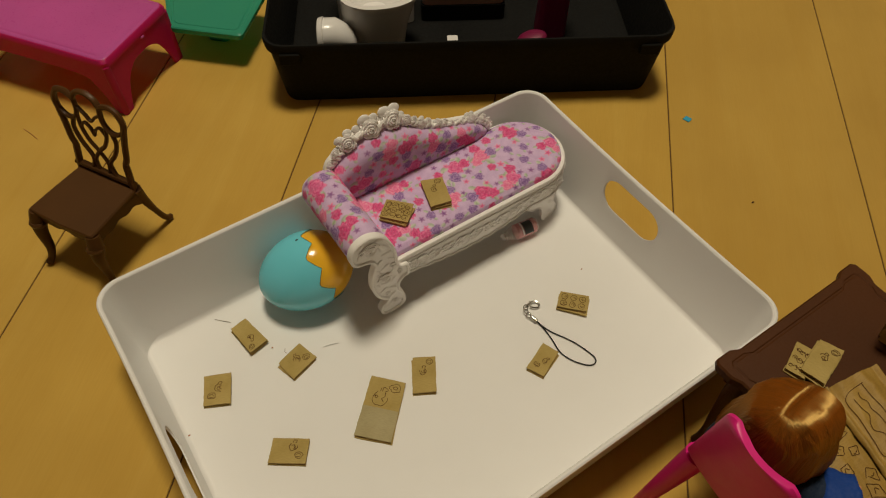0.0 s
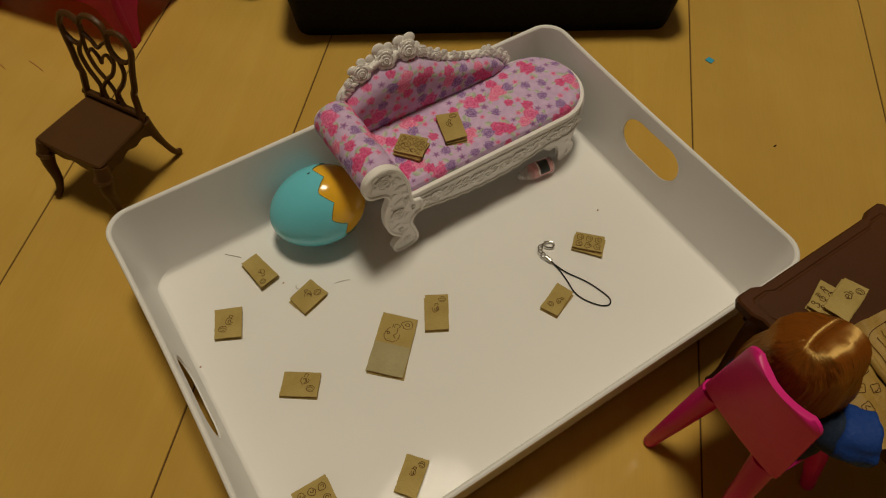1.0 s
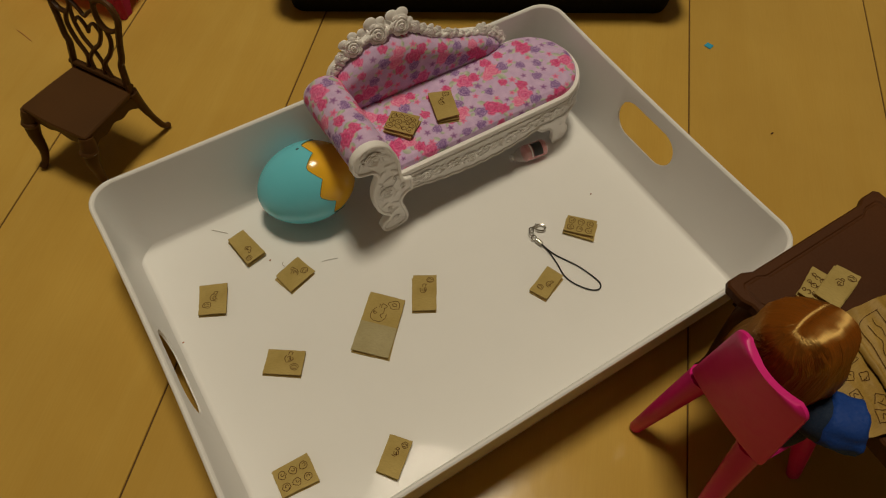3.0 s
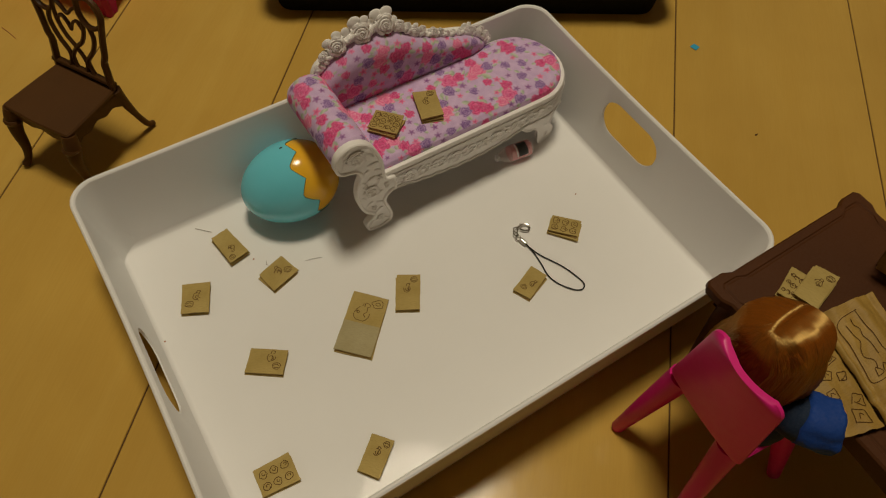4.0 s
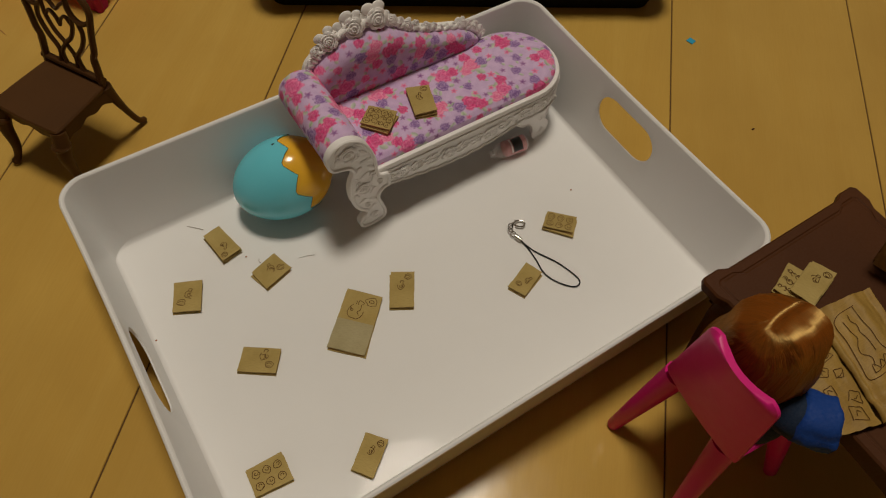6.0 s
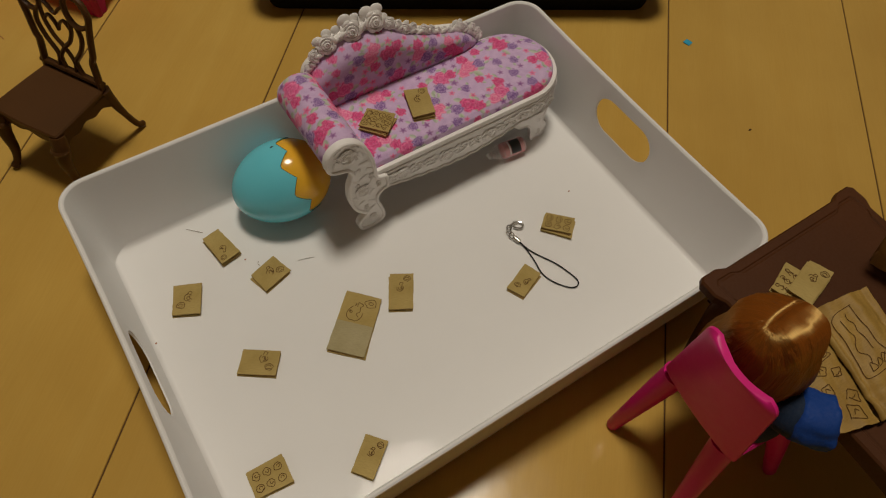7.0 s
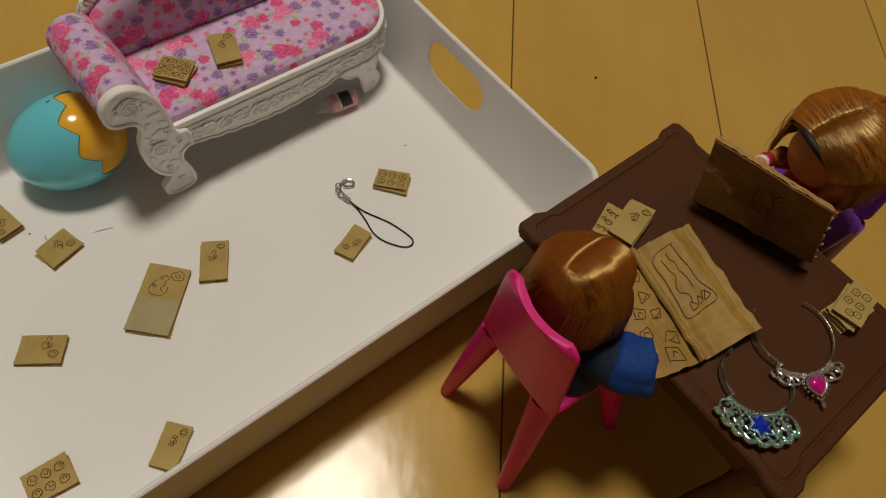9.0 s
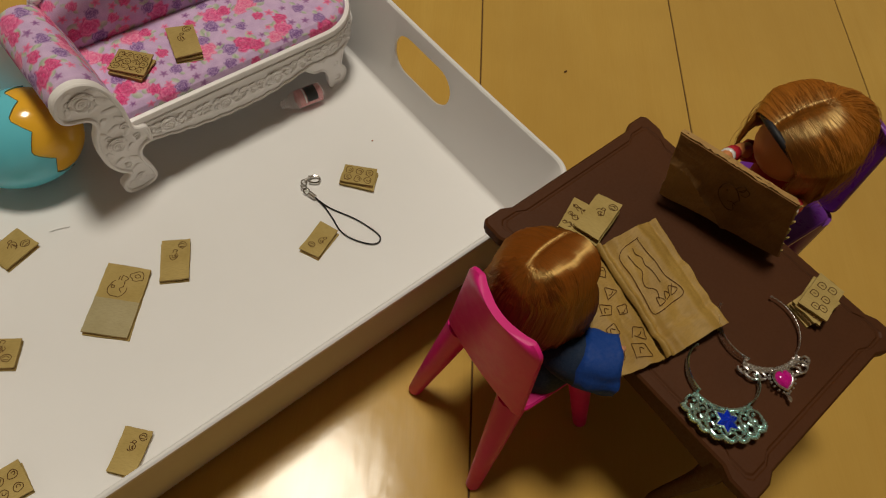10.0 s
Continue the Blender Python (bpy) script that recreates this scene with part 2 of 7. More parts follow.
M_SOFA = plastic("white_moulded_plastic", (0.89, 0.86, 0.845), 0.42, 0.02, 0.06, 500)
M_BROWN = plastic("brown_moulded_plastic", (0.068, 0.0210, 0.0040), 0.58, 0.08, 0.12, 700)
M_BROWN.node_tree.nodes["Principled BSDF"].inputs["Specular IOR Level"].default_value = 0.25
M_CHAIRB = plastic("dark_brown_plastic", (0.078, 0.032, 0.0080), 0.42, 0.08, 0.10, 700)
M_CHAIRB.node_tree.nodes["Principled BSDF"].inputs["Specular IOR Level"].default_value = 0.3
M_PINK = plastic("hot_pink_plastic", (0.70, 0.018, 0.22), 0.34, 0.04, 0.03, 200)
M_PINK.node_tree.nodes["Principled BSDF"].inputs["Specular IOR Level"].default_value = 0.30
M_PINKTOP = plastic("lilac_pink_plastic", (0.76, 0.15, 0.56), 0.3, 0.04, 0.06, 600)
M_PINKTAB = plastic("deep_pink_plastic", (0.66, 0.015, 0.19), 0.42, 0.04, 0.03, 200)
M_DARKPINK = plastic("dark_pink_plastic", (0.17, 0.003, 0.045), 0.5, 0.04, 0.03, 200)
M_PURPLE = plastic("purple_plastic", (0.16, 0.028, 0.30), 0.3, 0.05, 0.04, 200)
M_BLACK = plastic("black_plastic_basket", (0.009, 0.0087, 0.0082), 0.7, 0.1, 0.2, 400)
M_BLACK.node_tree.nodes["Principled BSDF"].inputs["Specular IOR Level"].default_value = 0.12
M_BLUE_EGG = plastic("turquoise_plastic", (0.15, 0.60, 0.72), 0.10, 0.02, 0.015, 90)
M_YELLOW_EGG = plastic("amber_plastic", (0.84, 0.455, 0.028), 0.14, 0.04, 0.015, 90)
M_WHITE = plastic("white_glossy_plastic", (0.75, 0.73, 0.72), 0.22, 0.02, 0.02, 120)
M_INK = material("pen_ink", 0.9, (0.085, 0.036, 0.013), spec=0.1)[0]
M_CORD = plastic("black_cord", (0.010, 0.010, 0.011), 0.6, 0.1, 0.5, 2600)
M_CORD.node_tree.nodes["Principled BSDF"].inputs["Specular IOR Level"].default_value = 0.15
M_STEEL = plastic("nickel_metal", (0.62, 0.60, 0.56), 0.18, 0.06, 0.05, 600)
M_SILVER = plastic("silver_chrome", (0.97, 0.95, 0.94), 0.25, 0.05, 0.03, 800)
M_TEAL = plastic("teal_tinted_chrome", (0.68, 0.95, 0.91), 0.25, 0.06, 0.03, 800)
for _m in (M_STEEL, M_SILVER, M_TEAL):
    _m.node_tree.nodes["Principled BSDF"].inputs["Metallic"].default_value = 1.0
M_GEM_BLUE = material("blue_gem", 0.05, (0.005, 0.035, 0.62), coat=0.6)[0]
M_GEM_PINK = material("magenta_gem", 0.05, (0.52, 0.006, 0.23), coat=0.7)[0]
M_GREEN = material("clear_green_plastic", 0.35, (0.050, 0.36, 0.245), transmission=0.15, ior=1.3)[0]
_nt = M_GREEN.node_tree
_mix, _thru = _nt.nodes.new("ShaderNodeMixShader"), _nt.nodes.new("ShaderNodeBsdfTransparent")
_mix.inputs[0].default_value = 0.22
_thru.inputs["Color"].default_value = (0.25, 0.85, 0.62, 1)
link(_nt, _nt.nodes["Principled BSDF"].outputs[0], _mix.inputs[1])
link(_nt, _thru.outputs[0], _mix.inputs[2])
link(_nt, _mix.outputs[0], _nt.nodes["Material Output"].inputs["Surface"])
M_CLEAR = material("clear_plastic", 0.06, (0.92, 0.88, 0.87))[0]
M_CLEAR.node_tree.nodes["Principled BSDF"].inputs["Alpha"].default_value = 0.28
M_PINKCLEAR = material("pink_clear_plastic", 0.2, (0.90, 0.27, 0.31))[0]
M_PINKCLEAR.node_tree.nodes["Principled BSDF"].inputs["Alpha"].default_value = 0.75
M_LABEL = material("black_label", 0.4, (0.03, 0.03, 0.03))[0]
M_THREAD = material("brown_thread", 0.8, (0.34, 0.11, 0.035))[0]
M_FIBRE = material("grey_brown_fibre", 0.8, (0.22, 0.16, 0.11))[0]
M_SCRAP = plastic("blue_paper", (0.03, 0.34, 0.55), 0.7, 0.05, 0.1, 400)
M_HAIR_RED = make_hair("auburn_doll_hair", (0.12, 0.029, 0.0022), (0.25, 0.062, 0.0042), (1.0, 0.70, 0.24), 0.46)
M_HAIR_BLOND = make_hair("ginger_blond_doll_hair", (0.24, 0.070, 0.0055), (0.38, 0.126, 0.0115), (1.0, 0.76, 0.32), 0.48)
M_SKIN = plastic("doll_vinyl", (0.60, 0.29, 0.15), 0.45, 0.03, 0.02, 200)
M_TAN = plastic("tan_doll_vinyl", (0.56, 0.215, 0.065), 0.5, 0.04, 0.02, 200)
M_DRESS = plastic("blue_satin_cloth", (0.0022, 0.043, 0.25), 0.75, 0.15, 0.6, 600)
M_NAVY = plastic("dark_navy_cloth", (0.005, 0.017, 0.046), 0.8, 0.15, 0.6, 900)
M_RED = plastic("red_cloth", (0.42, 0.008, 0.02), 0.6, 0.1, 0.4, 900)
# tone of the unseen walls, chosen for how much fill light they bounce
M_WALL = plastic("bounce_wall_beige", (0.35, 0.31, 0.25), 0.9, 0.02, 0.2, 60)
M_CEIL = plastic("pale_ceiling", (0.55, 0.53, 0.48), 0.9, 0.02, 0.1, 60)
M_GAP = material("dark_seam", 0.9, (0.105, 0.052, 0.012))[0]
for _m, _c in ((M_PINKTAB, (0.75, 0.02, 0.10)), (M_PINKTOP, (0.80, 0.05, 0.16))):
    # thin moulded plastic that lets some red light through
    _nt = _m.node_tree
    _mix, _thru = _nt.nodes.new("ShaderNodeMixShader"), _nt.nodes.new("ShaderNodeBsdfTranslucent")
    _mix.inputs[0].default_value = 0.42 if _m is M_PINKTOP else 0.40
    _thru.inputs["Color"].default_value = (*_c, 1)
    link(_nt, _nt.nodes["Principled BSDF"].outputs[0], _mix.inputs[1])
    link(_nt, _thru.outputs[0], _mix.inputs[2])
    link(_nt, _mix.outputs[0], _nt.nodes["Material Output"].inputs["Surface"])
M_GLOW = bpy.data.materials.new("lamp_diffuser")
M_GLOW.use_nodes = True
_g = M_GLOW.node_tree.nodes["Principled BSDF"]
_g.inputs["Emission Color"].default_value = (1.0, 0.90, 0.68, 1)
_g.inputs["Emission Strength"].default_value = 3.0
M_SEAM = material("joint_shadow", 0.7, (0.10, 0.085, 0.02))[0]
M_DARKHOLE = material("dark_band", 0.6, (0.012, 0.012, 0.016))[0]

# ---------------------------------------------------------------- room
X0, X1, Y0, Y1, HIGH = -1.7, 2.2, -1.8, 2.3, 2.4


# added walls out of view, which close the room and bounce lamp light
def wall(name, cx, cy, sx, sy, label):
    bm = bmesh.new()
    slab(bm, [(cx - sx / 2, cy - sy / 2), (cx + sx / 2, cy - sy / 2), (cx + sx / 2, cy + sy / 2), (cx - sx / 2, cy + sy / 2)], -0.02, HIGH, 0.002)
    solid(name, bm, M_WALL, label, "wall", kind="structure")


wall("wall_north", (X0 + X1) / 2, Y1 + 0.06, X1 - X0 + 0.24, 0.12, "plain unseen room wall that bounces lamp light")
wall("wall_south", (X0 + X1) / 2, Y0 - 0.06, X1 - X0 + 0.24, 0.12, "plain unseen room wall that bounces lamp light")
wall("wall_east", X1 + 0.06, (Y0 + Y1) / 2, 0.12, Y1 - Y0 - 0.002, "plain unseen room wall that bounces lamp light")
wall("wall_west", X0 - 0.06, (Y0 + Y1) / 2, 0.12, Y1 - Y0 - 0.002, "plain unseen room wall that bounces lamp light")
bm = bmesh.new()
slab(bm, [(X0 - 0.12, Y0 - 0.12), (X1 + 0.12, Y0 - 0.12), (X1 + 0.12, Y1 + 0.12), (X0 - 0.12, Y1 + 0.12)], HIGH + 0.002, HIGH + 0.1, 0.002)
solid("ceiling", bm, M_CEIL, "plain white room ceiling", "ceiling", kind="structure")

# ceiling lamp: a round base and a shallow diffuser
lamp = thing("ceiling_lamp", (LAMP[0], LAMP[1], HIGH), "round white ceiling lamp with a glowing diffuser", "lamp")
bm = bmesh.new()
loft(bm, [[V(LAMP[0] + r * math.cos(a), LAMP[1] + r * math.sin(a), z) for a in (2 * math.pi * k / 40 for k in range(40))] for r, z in ((0.10, HIGH), (0.22, HIGH - 0.005), (0.24, HIGH - 0.04), (0.235, HIGH - 0.06))], False, False)
part("base", bm, M_CEIL, lamp)
bm = bmesh.new()
loft(bm, [[V(LAMP[0] + r * math.cos(a), LAMP[1] + r * math.sin(a), z) for a in (2 * math.pi * k / 40 for k in range(40))] for r, z in ((0.232, HIGH - 0.05), (0.232, HIGH - 0.08), (0.215, HIGH - 0.1))], True, True)
part("diffuser", bm, M_GLOW, lamp)

# ---------------------------------------------------------------- tray
TCX, TCY = 0.158, 0.09


def make_tray():
    prof = [(0.150, 0.104, 0.010, 0.0004), (0.1565, 0.1105, 0.0125, 0.0008), (0.1585, 0.1125, 0.0135, 0.003), (0.1657, 0.1197, 0.0166, 0.0625), (0.1665, 0.1205, 0.0171, 0.0650),
            (0.1668, 0.1208, 0.0172, 0.0664), (0.1665, 0.1205, 0.0170, 0.0674), (0.1656, 0.1196, 0.0163, 0.0680), (0.1646, 0.1186, 0.0155, 0.0679), (0.1638, 0.1178, 0.0149, 0.0671), (0.1634, 0.1174, 0.0145, 0.0655)]
    # the inner wall runs into the floor in a tight round
    for k in range(9):
        a = radians(5 + 85 * k / 8)
        prof.append((0.1555 + 0.0036 * math.cos(a), 0.1095 + 0.0036 * math.cos(a), 0.0075 + 0.0036 * math.cos(a), 0.0076 - 0.0036 * math.sin(a)))
    prof.append((0.150, 0.104, 0.003, 0.0040))

    def bowed(p, side=0.0019):
        # the long walls' ends stand true, the short walls bow slightly inwards
        f = min(1.0, max(0.0, (p.z - 0.008) / 0.056)) * max(0.0, 1 - ((p.y - TCY) / 0.112) ** 2)
        k = min(1.0, max(0.0, (abs(p.x - TCX) - 0.13) / 0.02))
        return V(p.x - math.copysign(side * f * k, p.x - TCX), p.y, p.z)

    def rounded(hx, hy, r, z):
        pts = rrect(hx, hy, r, z, 8, TCX, TCY)
        out = []
        for a, b in zip(pts, pts[1:] + pts[:1]):
            n = 14 if (b - a).length > 0.05 else 1
            out += [bowed(a.lerp(b, k / n)) for k in range(n)]
        return out

    bm = bmesh.new()
    loft(bm, [rounded(hx, hy, r, z) for hx, hy, r, z in prof])
    bmesh.ops.recalc_face_normals(bm, faces=bm.faces)
    me = bpy.data.meshes.new("tray")
    bm.to_mesh(me)
    bm.free()
    body = new("tray", me)
    # cut the two handle openings
    bm = bmesh.new()
    for x in (TCX - 0.165, TCX + 0.165):
        o = rrect(0.0135, 0.0262, 0.013, 0, 8)
        loft(bm, [[V(x + dx, TCY + 0.001 + p.y, 0.0435 + p.x) for p in o] for dx in (-0.02, 0.02)])
    bmesh.ops.recalc_face_normals(bm, faces=bm.faces)
    cm = bpy.data.meshes.new("cutter")
    bm.to_mesh(cm)
    bm.free()
    cutter = new("cutter", cm)
    mod = body.modifiers.new("openings", "BOOLEAN")
    mod.operation, mod.solver, mod.object = "DIFFERENCE", "EXACT", cutter
    bpy.context.view_layer.update()
    done = bpy.data.meshes.new_from_object(body.evaluated_get(bpy.context.evaluated_depsgraph_get()))
    body.modifiers.clear()
    body.data = done
    bpy.data.objects.remove(cutter)
    done.materials.clear()
    finish(done, M_TRAY, 30)
    return tagged(body, "large white glossy serving tray with two handle openings", "tray")


make_tray()

# ---------------------------------------------------------------- chaise longue
TF = 0.004  # the tray's inner floor


PINK, RED = ((0.70, 0.035, 0.22), (0.98, 0.25, 0.47)), ((0.58, 0.010, 0.14), (0.95, 0.10, 0.33))
VIOLET, PALE = ((0.15, 0.045, 0.26), (0.57, 0.37, 0.68)), ((0.82, 0.10, 0.28), (0.98, 0.38, 0.54))


def bouquets(seed, spots, u0, u1, v0, v1):
    """Flowers (u, v, radius, kind, turn): bunches at the spots, single blooms and stars strewn between."""
    rnd = random.Random(seed)
    out = []
    for k, (u, v) in enumerate(spots):
        a = rnd.uniform(0, 6.3)
        lead = (PINK, PALE, RED)[k % 3]
        out.append((u, v, rnd.uniform(0.0062, 0.0074), lead, a))
        for j, kind in enumerate((VIOLET, RED, PALE)[:2 + k % 2]):
            q = a + 2.15 * j + rnd.uniform(-0.3, 0.3)
            d = rnd.uniform(0.0072, 0.0088)
            out.append((u + d * math.cos(q), v + d * math.sin(q), rnd.uniform(0.0042, 0.0054), kind, q))
    taken = list(out)
    for want, r0, r1, kinds in ((0.0106, 0.0034, 0.0046, (PINK, RED, VIOLET, RED, VIOLET)), (0.0068, 0.0024, 0.0034, ("star", "rosy star", "star", "rosy star"))):
        for _ in range(1500):
            u, v = rnd.uniform(u0, u1), rnd.uniform(v0, v1)
            if all(math.hypot(u - t[0], v - t[1]) > want * (1.0 if t[2] < 0.004 else 0.98) for t in taken):
                f = (u, v, rnd.uniform(r0, r1), rnd.choice(kinds), rnd.uniform(0, 6.3))
                taken.append(f), out.append(f)
    return out


def printed(ob, uv, flowers, seed):
    """Colours the cloth of a mesh, point by point, with the flowers of its print."""
    rs = np.random.RandomState(seed)
    me = ob.data
    u, v = uv[:, 0], uv[:, 1]
    col = np.empty((len(u), 3))
    wash = 0.5 + 0.5 * np.sin(u * 410 + 2 * np.sin(v * 330)) * np.sin(v * 370 + 2 * np.sin(u * 290))
    col[:] = np.array((0.59, 0.405, 0.665)) * (1 - wash[:, None]) + np.array((0.69, 0.495, 0.745)) * wash[:, None]

    def lay(sel, mask, c):
        k = np.clip(mask, 0, 1)[:, None]
        col[sel] = col[sel] * (1 - k) + c * k

    def near(cu, cv, r):
        sel = np.nonzero((np.abs(u - cu) < r) & (np.abs(v - cv) < r))[0]
        du, dv = u[sel] - cu, v[sel] - cv
        return sel, du, dv

    for cu, cv, r, kind, turn in flowers:       # leaves first
        if isinstance(kind, str):
            continue
        for j in range(4 if r > 0.005 else 2):
            a = turn + (1.7 * j if r > 0.005 else 2.6 * j) + rs.uniform(-0.4, 0.4)
            ln, wd = r * rs.uniform(0.38, 0.55), r * rs.uniform(0.24, 0.34)
            lu, lv = cu + (r * 0.92 + ln * 0.45) * math.cos(a), cv + (r * 0.92 + ln * 0.45) * math.sin(a)
            sel, du, dv = near(lu, lv, ln * 1.3)
            x, y = du * math.cos(a + 0.4) + dv * math.sin(a + 0.4), dv * math.cos(a + 0.4) - du * math.sin(a + 0.4)
            e = (x / ln) ** 2 + (np.abs(y) / wd) ** 1.5
            shade = np.clip(0.5 + y / wd * 0.9, 0, 1)[:, None]
            lay(sel, np.minimum(0.8, (1.0 - e) * 2.5), np.array((0.27, 0.42, 0.19)) * (1 - shade) + np.array((0.56, 0.66, 0.42)) * shade)
    for cu, cv, r, kind, turn in flowers:
        sel, du, dv = near(cu, cv, r * 1.25)
        rho, th = np.hypot(du, dv) / r, np.arctan2(dv, du) + turn
        if isinstance(kind, str):
            rim = 0.72 + 0.24 * np.cos(5 * th)
            lo, hi = ((0.17, 0.030, 0.22), (0.44, 0.20, 0.46)) if kind == "star" else ((0.66, 0.04, 0.22), (0.92, 0.24, 0.42))
            f = np.clip(rho * 1.4, 0, 1)[:, None]
            lay(sel, (rim - rho) * 5, np.array(lo) * (1 - f) + np.array(hi) * f)
            continue
        rim = 0.90 + 0.10 * np.cos(5 * th + 1.3 * np.sin(2 * th)) + 0.04 * np.cos(9 * th)
        # petals: a loose spiral, broken by the folds
        w = rho * 2.7 + th / (2 * math.pi) + 0.20 * np.sin(3 * th + 5 * rho) + 0.12 * np.sin(7 * th - 3 * rho)
        fold = w - np.floor(w)
        f = np.clip(1.35 * fold - 0.20, 0, 1) * np.clip(0.50 + 0.80 * rho, 0, 1)
        f = (f * (0.80 + 0.20 * np.cos(2 * th + turn)))[:, None]
        lay(sel, (rim - rho) * 6, np.array(kind[0]) * (1 - f) + np.array(kind[1]) * f)
    rgba = np.ones((len(u), 4), np.float32)
    rgba[:, :3] = col
    me.color_attributes.new("print", "FLOAT_COLOR", "POINT").data.foreach_set("color", rgba.ravel())


def points_of(ob):
    """The mesh's points, in the world."""
    n = len(ob.data.vertices)
    co = np.empty(n * 3, np.float32)
    ob.data.vertices.foreach_get("co", co)
    return co.reshape(n, 3) + np.array(root_of(ob).matrix_basis.translation)


def resample(pts, n):
    """n points at even steps along an open line."""
    pts = [Vector(p) for p in pts]
    run = [0.0]
    for a, b in zip(pts, pts[1:]):
        run.append(run[-1] + (b - a).length)
    out, k = [], 0
    for i in range(n):
        d = run[-1] * i / (n - 1)
        while k < len(pts) - 2 and run[k + 1] < d:
            k += 1
        out.append(pts[k].lerp(pts[k + 1], (d - run[k]) / max(1e-9, run[k + 1] - run[k])))
    return out


def rose(bm, c, r, m, turns=2.2, lobes=6, low=1.0):
    """A moulded rose: rounded outer petals, cupped inner ones and a bud. m turns its face from +z."""
    c = Vector(c)
    for k in range(lobes):
        a = 2 * math.pi * k / lobes + r * 900
        p = m @ Vector((0.60 * r * math.cos(a), 0.60 * r * math.sin(a), 0.02 * r))
        ball(bm, c + p, (0.46 * r, 0.52 * r, 0.26 * r * low), u=10, v=6, m=m @ Matrix.Rotation(a, 3, "Z") @ Matrix.Rotation(-0.35, 3, "Y"))
    ball(bm, c + m @ Vector((0, 0, 0.08 * r)), (0.66 * r, 0.66 * r, 0.36 * r * low), u=12, v=7, m=m)
    # petal edges: open arcs in three rows, each standing higher than the last
    for row, (q, z, n) in enumerate(((0.66, 0.30, 4), (0.42, 0.42, 3), (0.20, 0.50, 2))):
        for k in range(n):
            a0 = 2 * math.pi * k / n + row * 0.9 + r * 500
            span = 2 * math.pi / n * 1.12
            pts = [c + m @ Vector((q * r * (1 + 0.10 * math.sin(math.pi * i / 7)) * math.cos(a0 + span * i / 7), q * r * (1 + 0.10 * math.sin(math.pi * i / 7)) * math.sin(a0 + span * i / 7), (z - 0.05 * abs(i - 3.5) / 3.5) * r * low)) for i in range(8)]
            tube(bm, pts, [0.11 * r * (0.55 + 0.45 * math.sin(math.pi * (i + 0.5) / 8)) for i in range(8)], 5)
    ball(bm, c + m @ Vector((0, 0, 0.50 * r * low)), 0.11 * r, u=7, v=5)


def leaf_relief(bm, c, ln, wd, ang, m):
    """A low moulded leaf on a plate's face."""
    rot = m @ Matrix.Rotation(ang, 3, "Z")
    ball(bm, c, (ln, wd, 0.00045), u=10, v=6, m=rot)
    ball(bm, Vector(c) + rot @ V(ln * 0.35, wd * 0.45, 0), (ln * 0.55, wd * 0.75, 0.0006), u=8, v=5, m=rot)



def scroll(bm, c, r, m, turns=1.4, w=0.16, flip=1, a0=0.0):
    c = Vector(c)
    pts = []
    for k in range(19):
        t = k / 18
        a = a0 + flip * 2 * math.pi * turns * t
        q = r * (1 - 0.82 * t)
        pts.append(c + m @ Vector((q * math.cos(a), q * math.sin(a), 0)))
    tube(bm, pts, [w * r * (1 - 0.5 * k / 18) for k in range(19)], 5)


FRONT = Matrix.Rotation(radians(90), 3, "X")  # turns +z to -y


